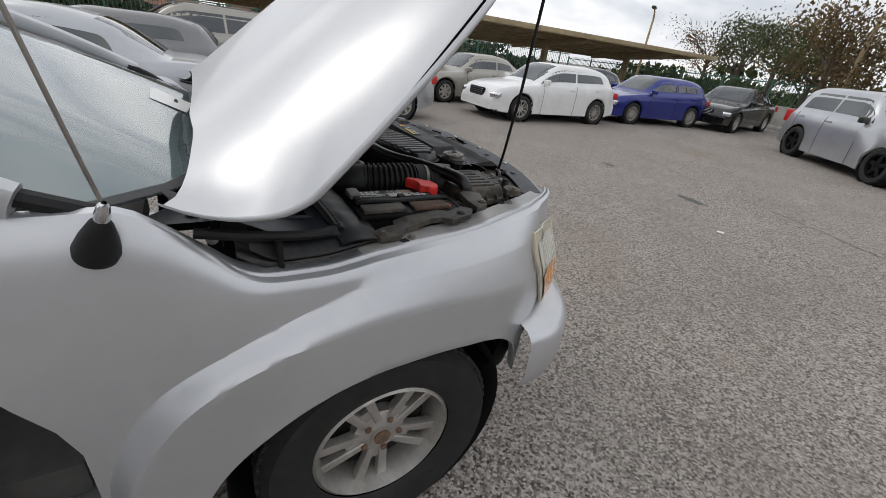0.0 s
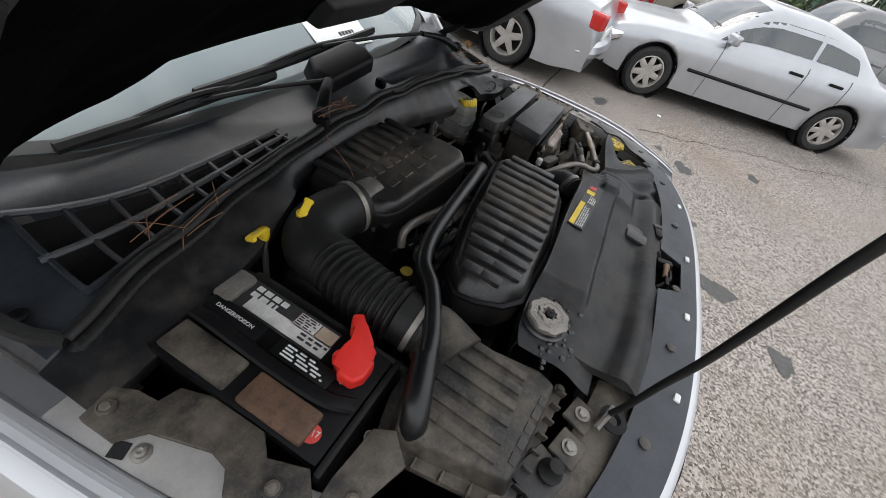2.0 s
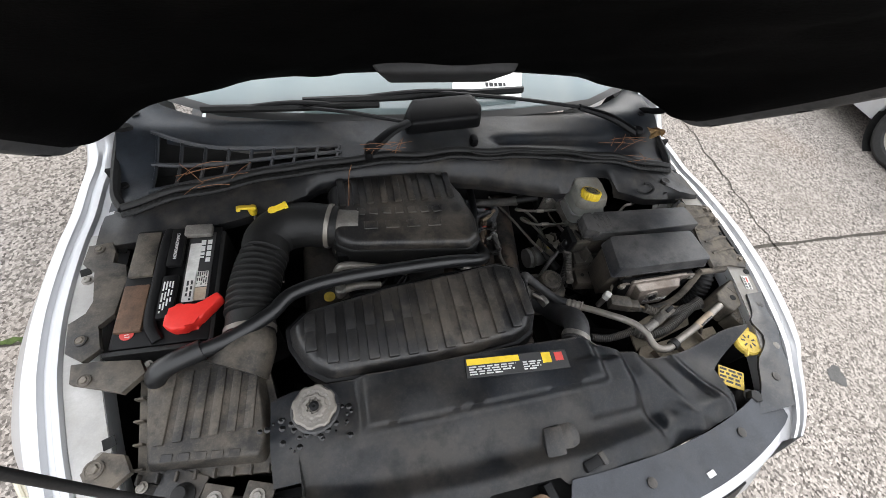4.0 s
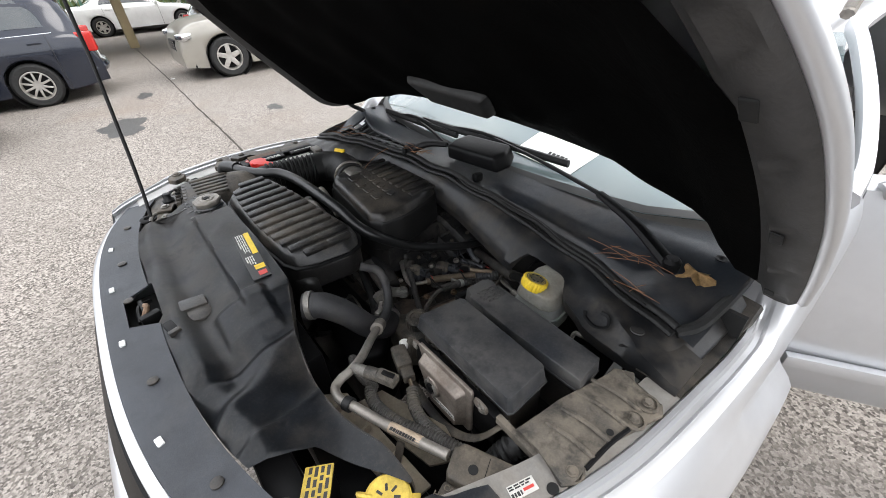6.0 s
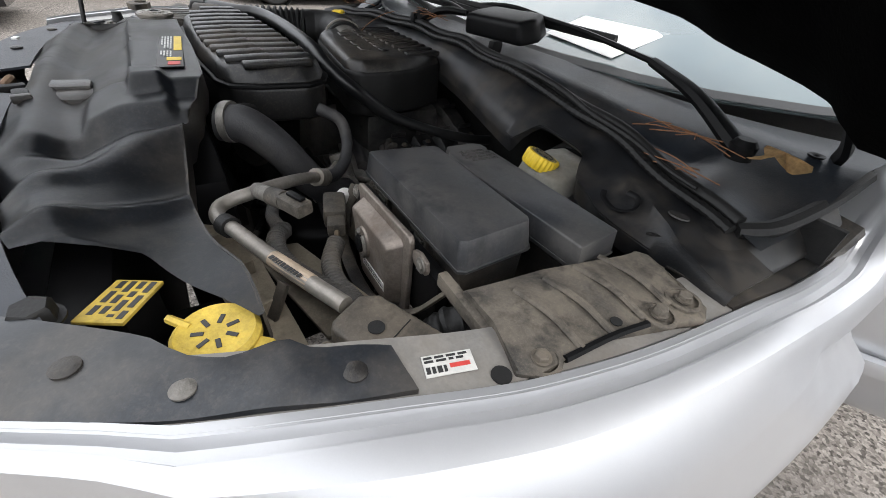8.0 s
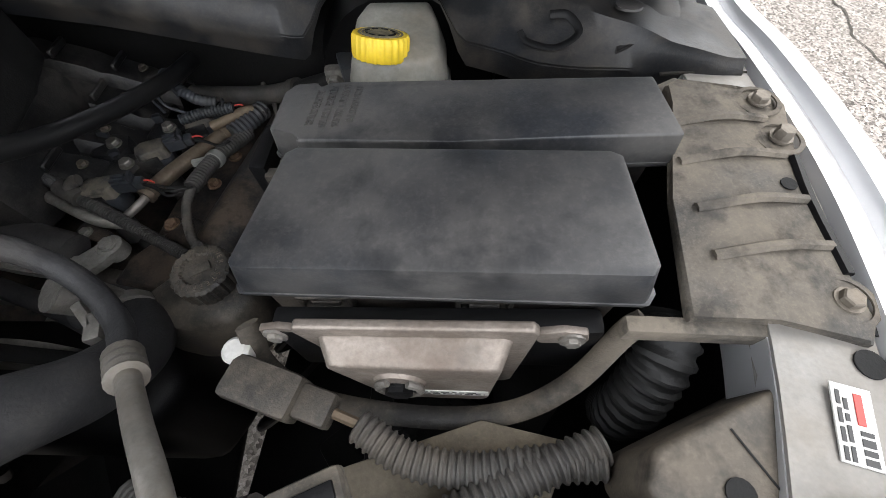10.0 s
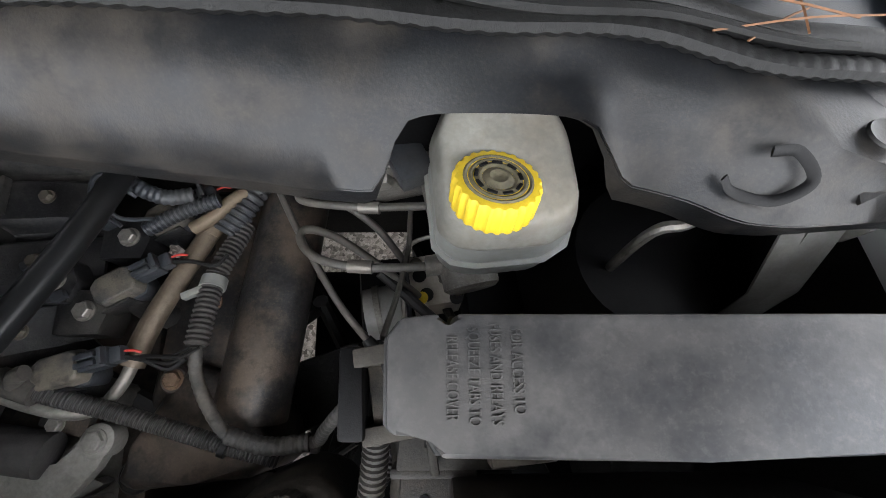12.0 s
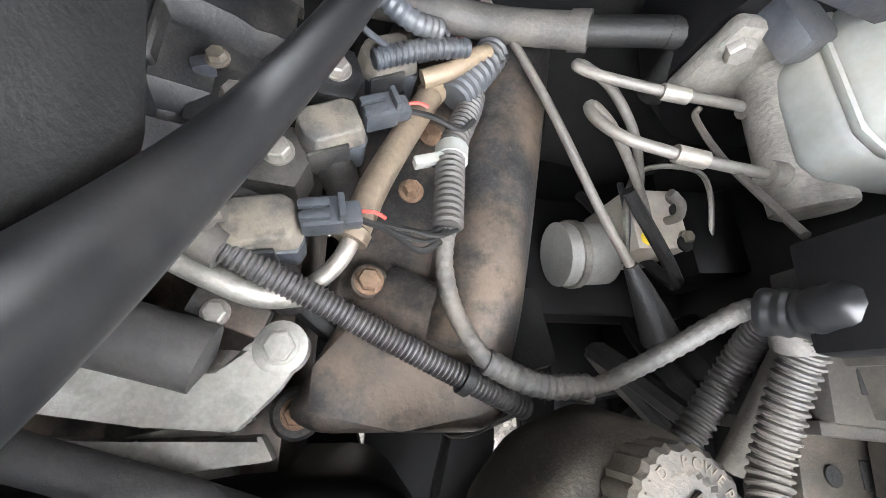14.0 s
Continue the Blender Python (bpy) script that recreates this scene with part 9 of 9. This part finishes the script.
part("plug", rbox((0.522, 0.559, 1.059), (0.042, 0.024, 0.018), 0.004, 24), COVER_DUST, sw)
part("plug_latch", rbox((0.526, 0.561, 1.0725), (0.026, 0.009, 0.004), 0.001, 24), PLASTIC_DARK, sw)

tr = thing("service_valve", (0.43, 0.655, 0.96), "small white-capped service valve", "valve")
part("cap", lathe([(0.011, 0), (0.011, 0.018), (0.008, 0.021), (0, 0.021)], Matrix.Translation((0.429, 0.656, 0.988)), 18), LABEL_WHITE, tr)
part("stem", tube([(0.429, 0.656, 0.94), (0.429, 0.656, 0.99)], 0.008, 10, 2), ALU, tr)
b = rbox((0.455, 0.630, 0.995), (0.060, 0.034, 0.030), 0.006, -18)
part("connector", b, PLASTIC_DUSTY, tr)
part("connector_plug", rbox((0.495, 0.618, 0.993), (0.030, 0.026, 0.022), 0.005, -18), PLASTIC_DUSTY, tr)
part("bare_wire", tube([(0.505, 0.615, 0.993), (0.530, 0.606, 0.990)], 0.004, 6, 3), BRASS, tr)

lm = thing("wiring_loom", (0.58, 0.55, 0.98), "dusty corrugated wiring conduits below the control unit", "wiring loom")
part("conduit", tube([(0.528, 0.606, 0.990), (0.565, 0.585, 0.988), (0.610, 0.578, 0.990), (0.650, 0.582, 0.995), (0.70, 0.585, 1.0)], 0.011, 12, 8, ridge=0.002, pitch=0.006), GREY_HOSE, lm)
part("conduit", tube([(0.462, 0.552, 0.985), (0.476, 0.538, 0.985), (0.51, 0.530, 0.988), (0.56, 0.537, 0.990), (0.615, 0.560, 0.994), (0.655, 0.578, 0.998), (0.70, 0.595, 1.0)], 0.0112, 12, 8, ridge=0.0022, pitch=0.0065), GREY_HOSE, lm)
part("conduit", tube([(0.35, 0.56, 0.96), (0.39, 0.548, 0.965), (0.44, 0.548, 0.975), (0.462, 0.552, 0.985)], 0.009, 10, 6, ridge=0.0015, pitch=0.005), GREY_HOSE, lm)
part("conduit", tube([(0.745, 0.635, 0.90), (0.735, 0.625, 0.96), (0.748, 0.650, 1.01), (0.76, 0.68, 1.02)], 0.020, 12, 6, ridge=0.003, pitch=0.010), RUBBER, lm)
part("floor_bracket", prism([(0.46, 0.50), (0.66, 0.545), (0.69, 0.60), (0.62, 0.615), (0.47, 0.565)], 0.955, 0.962, 0.002), BEIGE_DUST, lm, "dust-covered steel shelf")
part("lower_shelf", prism([(0.40, 0.43), (0.70, 0.47), (0.70, 0.52), (0.45, 0.50)], 0.985, 0.993, 0.002), BEIGE_DUST, lm)
for k in range(3):
    part("shelf_rib", rbox((0.48 + 0.075 * k, 0.462 + 0.012 * k, 1.003), (0.005, 0.045, 0.02), 0.001, 15, 1), BEIGE_DUST, lm)

rh = thing("radiator_hose", (0.27, 0.6, 1.0), "thick dusty black radiator hose", "hose")
part("hose", tube([(0.235, 0.520, 1.065), (0.258, 0.556, 1.062), (0.280, 0.596, 1.025), (0.288, 0.640, 0.960), (0.280, 0.690, 0.915), (0.24, 0.725, 0.90), (0.19, 0.735, 0.90)], lambda f: 0.031 - 0.004 * f, 18, 8), GREY_BLACK, rh)
part("hose_clamp", tube([(0.240, 0.528, 1.066), (0.247, 0.538, 1.067)], 0.0335, 20, 2), STEEL, rh)
part("hose_clamp", tube([(0.250, 0.716, 0.905), (0.240, 0.725, 0.901)], 0.031, 20, 2), STEEL, rh)
part("outlet", tube([(0.245, 0.725, 0.905), (0.222, 0.728, 0.935), (0.208, 0.722, 0.965)], 0.020, 14, 4), ALU, rh)
part("clamp_ear", rbox((0.262, 0.690, 0.950), (0.016, 0.030, 0.026), 0.004, 20), STEEL, rh)
part("clamp_ear", rbox((0.248, 0.700, 0.956), (0.010, 0.036, 0.014), 0.003, 50), STEEL, rh)

SX, SY, SZ = 0.325, 0.763, 0.926
ps = thing("steering_fluid_tank", (SX, SY, SZ - 0.05), "dusty black power steering tank with a knurled cap", "tank")
part("tank", prism([(SX - 0.080, SY - 0.055), (SX - 0.030, SY - 0.066), (SX + 0.040, SY - 0.062), (SX + 0.066, SY - 0.025), (SX + 0.050, SY + 0.035), (SX + 0.010, SY + 0.052), (SX - 0.050, SY + 0.030), (SX - 0.085, SY - 0.010)], SZ - 0.11, SZ - 0.016, 0.022, seg=3, inset=0.012), PLASTIC_DUSTY, ps)
part("cap", lathe([(0.031, -0.014), (0.031, 0.008), (0.028, 0.011), (0.019, 0.012), (0.017, 0.009), (0, 0.009)], Matrix.Translation((SX, SY, SZ)), 64, cog=24, cog_d=0.0016), PLASTIC_DUSTY, ps)
part("cap_boss", rbox((SX, SY, SZ + 0.010), (0.024, 0.012, 0.004), 0.002, 30), PLASTIC_DUSTY, ps)
for i, ch in enumerate("POWER STEERING FLUID"):
    if ch != " ":
        a_ = math.pi * 0.5 - 2 * math.pi * i / 21
        part("raised_text", lettering(ch, 0.0075, Matrix.Translation((SX + 0.0235 * math.cos(a_), SY + 0.0235 * math.sin(a_), SZ + 0.0112)) @ Matrix.Rotation(a_ - math.pi / 2, 4, "Z"), 0.0008), COVER_DUST, ps)
part("mounting_ear", prism([(SX - 0.11, SY - 0.07), (SX - 0.07, SY - 0.075), (SX - 0.06, SY - 0.04), (SX - 0.10, SY - 0.035)], SZ - 0.045, SZ - 0.034, 0.003), ALU_DARK, ps)


# ---- brakes ----
br_ = thing("brake_fluid_tank", (0.525, 1.0, 0.94), "milky plastic brake fluid tank with a yellow cap", "brake fluid tank")
body_ = [(0.470, 0.975), (0.484, 0.960), (0.504, 0.955), (0.560, 0.955), (0.582, 0.966), (0.591, 0.985), (0.588, 1.040), (0.572, 1.080), (0.486, 1.080), (0.470, 1.05)]
part("lower_half", prism([((x - 0.53) * 0.96 + 0.53, (y - 1.01) * 0.96 + 1.01) for x, y in body_], 0.925, 0.968, 0.012, seg=3, inset=-0.004), RESERVOIR, br_)
part("seam", prism(body_, 0.965, 0.973, 0.003, inset=-0.004), RESERVOIR, br_)
part("upper_half", prism(body_, 0.970, 1.022, 0.014, seg=5, inset=0.012), RESERVOIR, br_)
part("shoulder", prism([((x - 0.53) * 0.99 + 0.53, (y - 1.01) * 0.99 + 1.011) for x, y in body_], 0.998, 1.035, 0.013, seg=5, inset=0.012, zf=lambda x, y: 0.16 * max(0.0, y - 0.995)), MILKY_DUSTY, br_, "dust-browned top of the tank")
cp = part("cap", lathe([(0.029, 0.0), (0.0305, 0.003), (0.0305, 0.021), (0.029, 0.0245), (0.0265, 0.025), (0.0, 0.0245)], Matrix.Translation((0.513, 0.986, 1.029)) @ Euler((radians(-20), radians(7), 0)).to_matrix().to_4x4(), 96, cog=24, cog_d=0.0016), YELLOW, br_, "ribbed bright yellow cap")
mcap = Matrix.Translation((0.513, 0.986, 1.029)) @ Euler((radians(-20), radians(7), 0)).to_matrix().to_4x4()
part("grimy_top", lathe([(0.0255, 0.0247), (0.0235, 0.0258), (0.0215, 0.0247), (0.0195, 0.0258), (0.0175, 0.0247), (0.0135, 0.0258), (0.0115, 0.0247), (0.0065, 0.0270), (0.004, 0.0258), (0, 0.0262)], mcap, 40), CAP_GRIME, cp, "grimy grey ringed cap top")
for k in range(9):
    a = 2 * math.pi * k / 9
    one = rbox((0.0158 * math.cos(a), 0.0158 * math.sin(a), 0.0258), (0.0075, 0.0028, 0.0012), 0.0004, math.degrees(a) + 90, 1)
    one.transform(mcap)
    part("cap_mark", one, PLASTIC_DARK, cp)

mc = thing("master_cylinder", (0.5, 1.0, 0.88), "dusty cast brake master cylinder with two outlets", "master cylinder")
part("bore", tube([(0.506, 0.952, 0.908), (0.500, 1.0, 0.912), (0.490, 1.10, 0.925)], 0.028, 22, 4), ALU, mc)
part("end_cap", lathe([(0.027, -0.006), (0.027, 0.0), (0.023, 0.003), (0, 0.003)], Matrix.Translation((0.5065, 0.951, 0.908)) @ V(0, 0, 1).rotation_difference(V(0.12, -1, -0.10)).to_matrix().to_4x4(), 26), ALU, mc)
part("port", tube([(0.495, 0.976, 0.912), (0.462, 0.975, 0.913)], 0.0105, 12, 3), ALU, mc)
part("port", tube([(0.492, 1.043, 0.910), (0.470, 1.043, 0.906)], 0.0105, 12, 3), ALU, mc)
part("mount_flange", rbox((0.478, 1.072, 0.925), (0.13, 0.016, 0.075), 0.008, 6), ALU, mc)
part("flange_nut", hexbolt((0.428, 1.062, 0.945), 0.010, 0.012, 1.4, None, (0, -1, 0)), STEEL, mc)
part("brake_booster", lathe([(0.0, -0.06), (0.10, -0.055), (0.125, -0.03), (0.13, 0.02), (0.12, 0.06), (0, 0.06)], Matrix.Translation((0.53, 1.135, 0.93)) @ Euler((radians(90), 0, 0)).to_matrix().to_4x4(), 40), PLASTIC_DARK, mc, "round black brake booster")
part("level_plug", rbox((0.455, 1.065, 0.965), (0.035, 0.05, 0.025), 0.006, 20), PLASTIC_GREY, mc)

bl = thing("brake_lines", (0.38, 1.0, 0.9), "looped grey brake lines with crimped ends", "brake line")
part("upper_loop", tube([(0.474, 1.043, 0.906), (0.440, 1.046, 0.904), (0.405, 1.050, 0.901), (0.362, 1.060, 0.895), (0.338, 1.068, 0.891), (0.331, 1.076, 0.888), (0.342, 1.080, 0.884), (0.372, 1.072, 0.874), (0.408, 1.048, 0.850), (0.432, 1.020, 0.820), (0.444, 1.004, 0.795)], 0.0046, 10, 8), GREY_LINE, bl)
part("lower_loop", tube([(0.466, 0.975, 0.913), (0.430, 0.977, 0.913), (0.392, 0.982, 0.912), (0.356, 0.996, 0.904), (0.338, 1.014, 0.897), (0.334, 1.030, 0.892), (0.344, 1.036, 0.887), (0.370, 1.028, 0.872), (0.405, 1.005, 0.845), (0.436, 0.982, 0.815), (0.452, 0.970, 0.795)], 0.0046, 10, 8), GREY_LINE, bl)
for p, q in (((0.420, 1.0475, 0.9025), (0.398, 1.051, 0.900)), ((0.410, 0.9795, 0.913), (0.386, 0.9835, 0.9115))):
    part("crimp", tube([p, q], 0.0070, 12, 2), ALU_CLEAN, bl)

ab_ = thing("brake_modulator", (0.47, 0.98, 0.70), "aluminium brake modulator block with a black motor", "brake modulator")
part("block", rbox((0.474, 0.992, 0.745), (0.064, 0.068, 0.085), 0.003, 4), MOD_ALU, ab_)
part("motor", tube([(0.438, 0.968, 0.735), (0.378, 0.962, 0.735)], 0.036, 22, 3), PLATE_PALE, ab_, "pale grey pump motor")
part("motor_rim", tube([(0.400, 0.964, 0.735), (0.392, 0.963, 0.735)], 0.039, 22, 2), ALU, ab_)
part("controller", rbox((0.548, 0.985, 0.73), (0.075, 0.10, 0.11), 0.01, 4), PLASTIC_DARK, ab_)
for x, y in ((0.455, 0.998), (0.498, 1.002), (0.500, 0.965), (0.462, 0.972)):
    part("port_ring", lathe([(0.009, 0), (0.009, 0.003), (0.005, 0.004), (0, 0.002)], Matrix.Translation((x, y, 0.787)), 14), WELL, ab_)
part("yellow_plug", lathe([(0.0075, 0), (0.0075, 0.008), (0.004, 0.010), (0, 0.010)], Matrix.Translation((0.456, 0.968, 0.787)), 14), YELLOW, ab_)
part("wire_bail", tube([(0.43, 0.935, 0.78), (0.44, 1.03, 0.80), (0.50, 1.04, 0.815), (0.535, 1.02, 0.80), (0.545, 0.95, 0.77)], 0.003, 6, 6), STEEL, ab_)
part("carrier", rbox((0.47, 0.98, 0.66), (0.22, 0.16, 0.06), 0.02), PLASTIC_DARK, ab_)

part("inlet_elbow", tube([(0.484, 0.990, 0.787), (0.484, 0.988, 0.804), (0.478, 0.996, 0.816), (0.462, 1.004, 0.822)], 0.0048, 10, 5), GREY_LINE, ab_)
for x, y in ((0.452, 1.014), (0.496, 1.018), (0.503, 0.972)):
    part("port_nut", hexbolt((x, y, 0.787), 0.0065, 0.008, 1.3), DULL_BOLT, ab_)
part("corner_clamp", tube([(0.438, 0.944, 0.77), (0.437, 0.990, 0.786), (0.440, 1.034, 0.780)], 0.0035, 8, 5), PLASTIC_GREY, ab_)

cb = thing("shift_cable", (0.36, 0.98, 0.85), "dusty grey control cable with a rubber boot", "cable")
part("cable", tube([(0.262, 1.165, 0.862), (0.290, 1.121, 0.858), (0.320, 1.050, 0.860), (0.360, 0.965, 0.850), (0.392, 0.916, 0.838)], 0.0042, 10, 6), GREY_LINE, cb)
part("boot", tube([(0.390, 0.919, 0.839), (0.408, 0.893, 0.828), (0.430, 0.862, 0.812)], lambda f: lerp(0.006, 0.017, f), 14, 5), RUBBER, cb)

hh = thing("heater_hose", (0.3, 1.1, 0.93), "dusty ribbed heater hose along the bulkhead", "hose")
part("hose", tube([(0.130, 1.160, 0.845), (0.205, 1.150, 0.850), (0.280, 1.136, 0.862), (0.345, 1.113, 0.890)], 0.0155, 14, 7), GREY_HOSE, hh)
part("sleeve", tube([(0.340, 1.115, 0.888), (0.372, 1.106, 0.903), (0.405, 1.097, 0.918)], 0.0125, 14, 4), RUBBER, hh)
part("crimp", tube([(0.332, 1.118, 0.884), (0.346, 1.113, 0.891)], 0.0175, 16, 2), GREY_HOSE, hh)
part("elbow", tube([(0.400, 1.098, 0.916), (0.418, 1.094, 0.918), (0.422, 1.088, 0.89), (0.424, 1.084, 0.86)], 0.013, 12, 5), RUBBER, hh)

cl = thing("engine_loom", (0.2, 0.85, 0.87), "long corrugated conduit across the valve cover", "wiring loom")
part("conduit", tube([(-0.02, 0.945, 0.895), (0.03, 0.925, 0.892), (0.073, 0.904, 0.889), (0.105, 0.889, 0.878), (0.140, 0.874, 0.866), (0.190, 0.851, 0.852), (0.245, 0.826, 0.840), (0.292, 0.806, 0.828)], 0.0078, 12, 10, ridge=0.0012, pitch=0.0036), GREY_CONDUIT, cl)
part("conduit_tee", tube([(0.055, 0.912, 0.891), (0.088, 0.896, 0.885)], 0.0125, 12, 3), GREY_HOSE, cl)
part("tee_branch", tube([(0.074, 0.905, 0.895), (0.082, 0.912, 0.903), (0.090, 0.914, 0.904)], 0.0075, 10, 3), GREY_HOSE, cl)
part("cable_tie", tube([(0.240, 0.828, 0.841), (0.246, 0.825, 0.840)], 0.0115, 12, 2), RUBBER, cl)
part("conduit", tube([(0.254, 1.068, 0.842), (0.249, 1.050, 0.846), (0.238, 1.022, 0.853), (0.230, 0.997, 0.858), (0.226, 0.960, 0.866), (0.223, 0.926, 0.872)], 0.0098, 12, 7, ridge=0.0020, pitch=0.0055), GREY_CONDUIT, cl)
part("tape_band", tube([(0.2305, 1.000, 0.857), (0.2290, 0.988, 0.860)], 0.0135, 14, 2), RESERVOIR, cl, "pale plastic strap")
part("tape_tail", rbox((0.212, 0.985, 0.862), (0.026, 0.008, 0.010), 0.002, 18), RESERVOIR, cl)
part("taped_loom", tube([(0.223, 0.926, 0.872), (0.222, 0.900, 0.866), (0.232, 0.868, 0.860), (0.255, 0.836, 0.858), (0.290, 0.822, 0.852), (0.335, 0.822, 0.850), (0.350, 0.832, 0.874), (0.368, 0.846, 0.899), (0.385, 0.858, 0.914), (0.399, 0.866, 0.928), (0.402, 0.862, 0.955)], 0.0062, 10, 7, ridge=0.0005, pitch=0.007), GREY_HOSE, cl, "tape-wrapped grey wiring")
part("taped_joint", tube([(0.252, 0.838, 0.858), (0.290, 0.823, 0.853), (0.330, 0.822, 0.850)], 0.0085, 10, 5, ridge=0.0008, pitch=0.006), GREY_HOSE, cl)
part("loose_plug", rbox((0.322, 0.820, 0.842), (0.034, 0.014, 0.012), 0.003, -14), GREY_LINE, cl)
for k, (dx, dy) in enumerate(((0.0, 0.0), (0.006, 0.004), (-0.004, 0.006))):
    part("thin_wire", tube([(0.223 + dx, 0.924, 0.876), (0.208 + dx, 0.912 + dy, 0.882), (0.190 + dx, 0.914 + dy, 0.884), (0.172, 0.920, 0.886)], 0.0018, 6, 5), RUBBER, cl)
part("conduit", tube([(0.402, 0.856, 0.958), (0.410, 0.845, 0.948), (0.407, 0.822, 0.934), (0.402, 0.798, 0.924), (0.396, 0.775, 0.917), (0.388, 0.752, 0.920)], 0.0095, 12, 7, ridge=0.002, pitch=0.0055), GREY_HOSE, cl, "pale dusty corrugated conduit")
part("conduit", tube([(0.414, 0.850, 0.940), (0.424, 0.830, 0.915), (0.424, 0.800, 0.890), (0.418, 0.770, 0.870)], 0.0095, 12, 7), GREY_HOSE, cl, "smooth grey sleeve")
part("conduit", tube([(0.400, 0.862, 0.945), (0.425, 0.860, 0.915), (0.430, 0.838, 0.882), (0.412, 0.805, 0.864), (0.396, 0.782, 0.855)], 0.010, 12, 7, ridge=0.0016, pitch=0.0055), GREY_CONDUIT, cl)
part("tape_wrap", tube([(0.394, 0.862, 0.938), (0.400, 0.858, 0.956), (0.400, 0.858, 0.975), (0.412, 0.862, 0.990)], 0.0135, 12, 4, ridge=0.0008, pitch=0.009), GLOSS_HOSE, cl, "black tape round the joint")
part("tape_wrap", tube([(0.398, 0.860, 0.950), (0.404, 0.852, 0.946), (0.408, 0.842, 0.942)], 0.0128, 12, 4), GREY_HOSE, cl)
part("thin_cable", tube([(0.456, 1.060, 0.880), (0.452, 1.050, 0.877), (0.446, 1.000, 0.895), (0.434, 0.950, 0.925), (0.420, 0.905, 0.955)], 0.0030, 8, 6), GREY_LINE, cl, "thin grey cable")
part("upper_harness", tube([(0.215, 1.09, 0.885), (0.190, 1.085, 0.895), (0.160, 1.10, 0.905), (0.130, 1.13, 0.91)], 0.008, 10, 7, ridge=0.001, pitch=0.006), PLASTIC_GREY, cl)

# clutter filling the deep bay, near-black in place of the shade between parts
r4 = random.Random(8)
dk = thing("lower_engine_parts", (0.3, 0.8, 0.5), "near-black clutter deep in the engine bay", "engine parts")
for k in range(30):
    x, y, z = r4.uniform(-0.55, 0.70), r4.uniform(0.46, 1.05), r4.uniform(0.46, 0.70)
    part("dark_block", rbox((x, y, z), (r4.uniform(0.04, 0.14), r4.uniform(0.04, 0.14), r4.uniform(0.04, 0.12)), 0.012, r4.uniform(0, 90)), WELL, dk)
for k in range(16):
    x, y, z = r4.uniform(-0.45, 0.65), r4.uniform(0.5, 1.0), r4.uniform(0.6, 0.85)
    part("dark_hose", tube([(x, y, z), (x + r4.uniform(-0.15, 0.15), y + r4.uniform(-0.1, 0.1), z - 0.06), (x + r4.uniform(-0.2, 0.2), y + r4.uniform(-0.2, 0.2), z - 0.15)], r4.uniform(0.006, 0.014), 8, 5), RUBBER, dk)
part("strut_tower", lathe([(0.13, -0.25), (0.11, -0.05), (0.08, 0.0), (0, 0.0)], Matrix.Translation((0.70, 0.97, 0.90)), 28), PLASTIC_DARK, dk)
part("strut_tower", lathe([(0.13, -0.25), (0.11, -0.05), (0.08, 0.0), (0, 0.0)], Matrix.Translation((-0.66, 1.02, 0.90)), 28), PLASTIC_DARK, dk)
for x0, x1, w in ((0.769, 0.763, 0.020), (0.802, 0.784, 0.032)):
    part("inner_plate", sheet([[(x0 - w / 2, 0.960, 1.004), (x0 + w / 2, 0.958, 1.004)], [(x1 - w / 2, 0.912, 0.945), (x1 + w / 2, 0.908, 0.945)], [(x1 - w / 2, 0.890, 0.86), (x1 + w / 2, 0.886, 0.86)]], 0.004), PLATE_PALE, dk, "pale grey upright plate by the wing", angle=60)
part("hose_clip", rbox((0.828, 0.950, 0.990), (0.016, 0.012, 0.030), 0.003, 12), PLATE_PALE, dk, "pale plastic clip with two prongs")
for z in (0.996, 1.014):
    part("clip_prong", rbox((0.846, 0.948, z - 0.014), (0.026, 0.006, 0.005), 0.0012, -14, 1), PLATE_PALE, dk)
part("thin_pipe", tube([(0.655, 0.955, 0.85), (0.652, 0.965, 0.98), (0.672, 0.965, 1.00), (0.69, 0.97, 0.995)], 0.005, 8, 6), STEEL, dk)
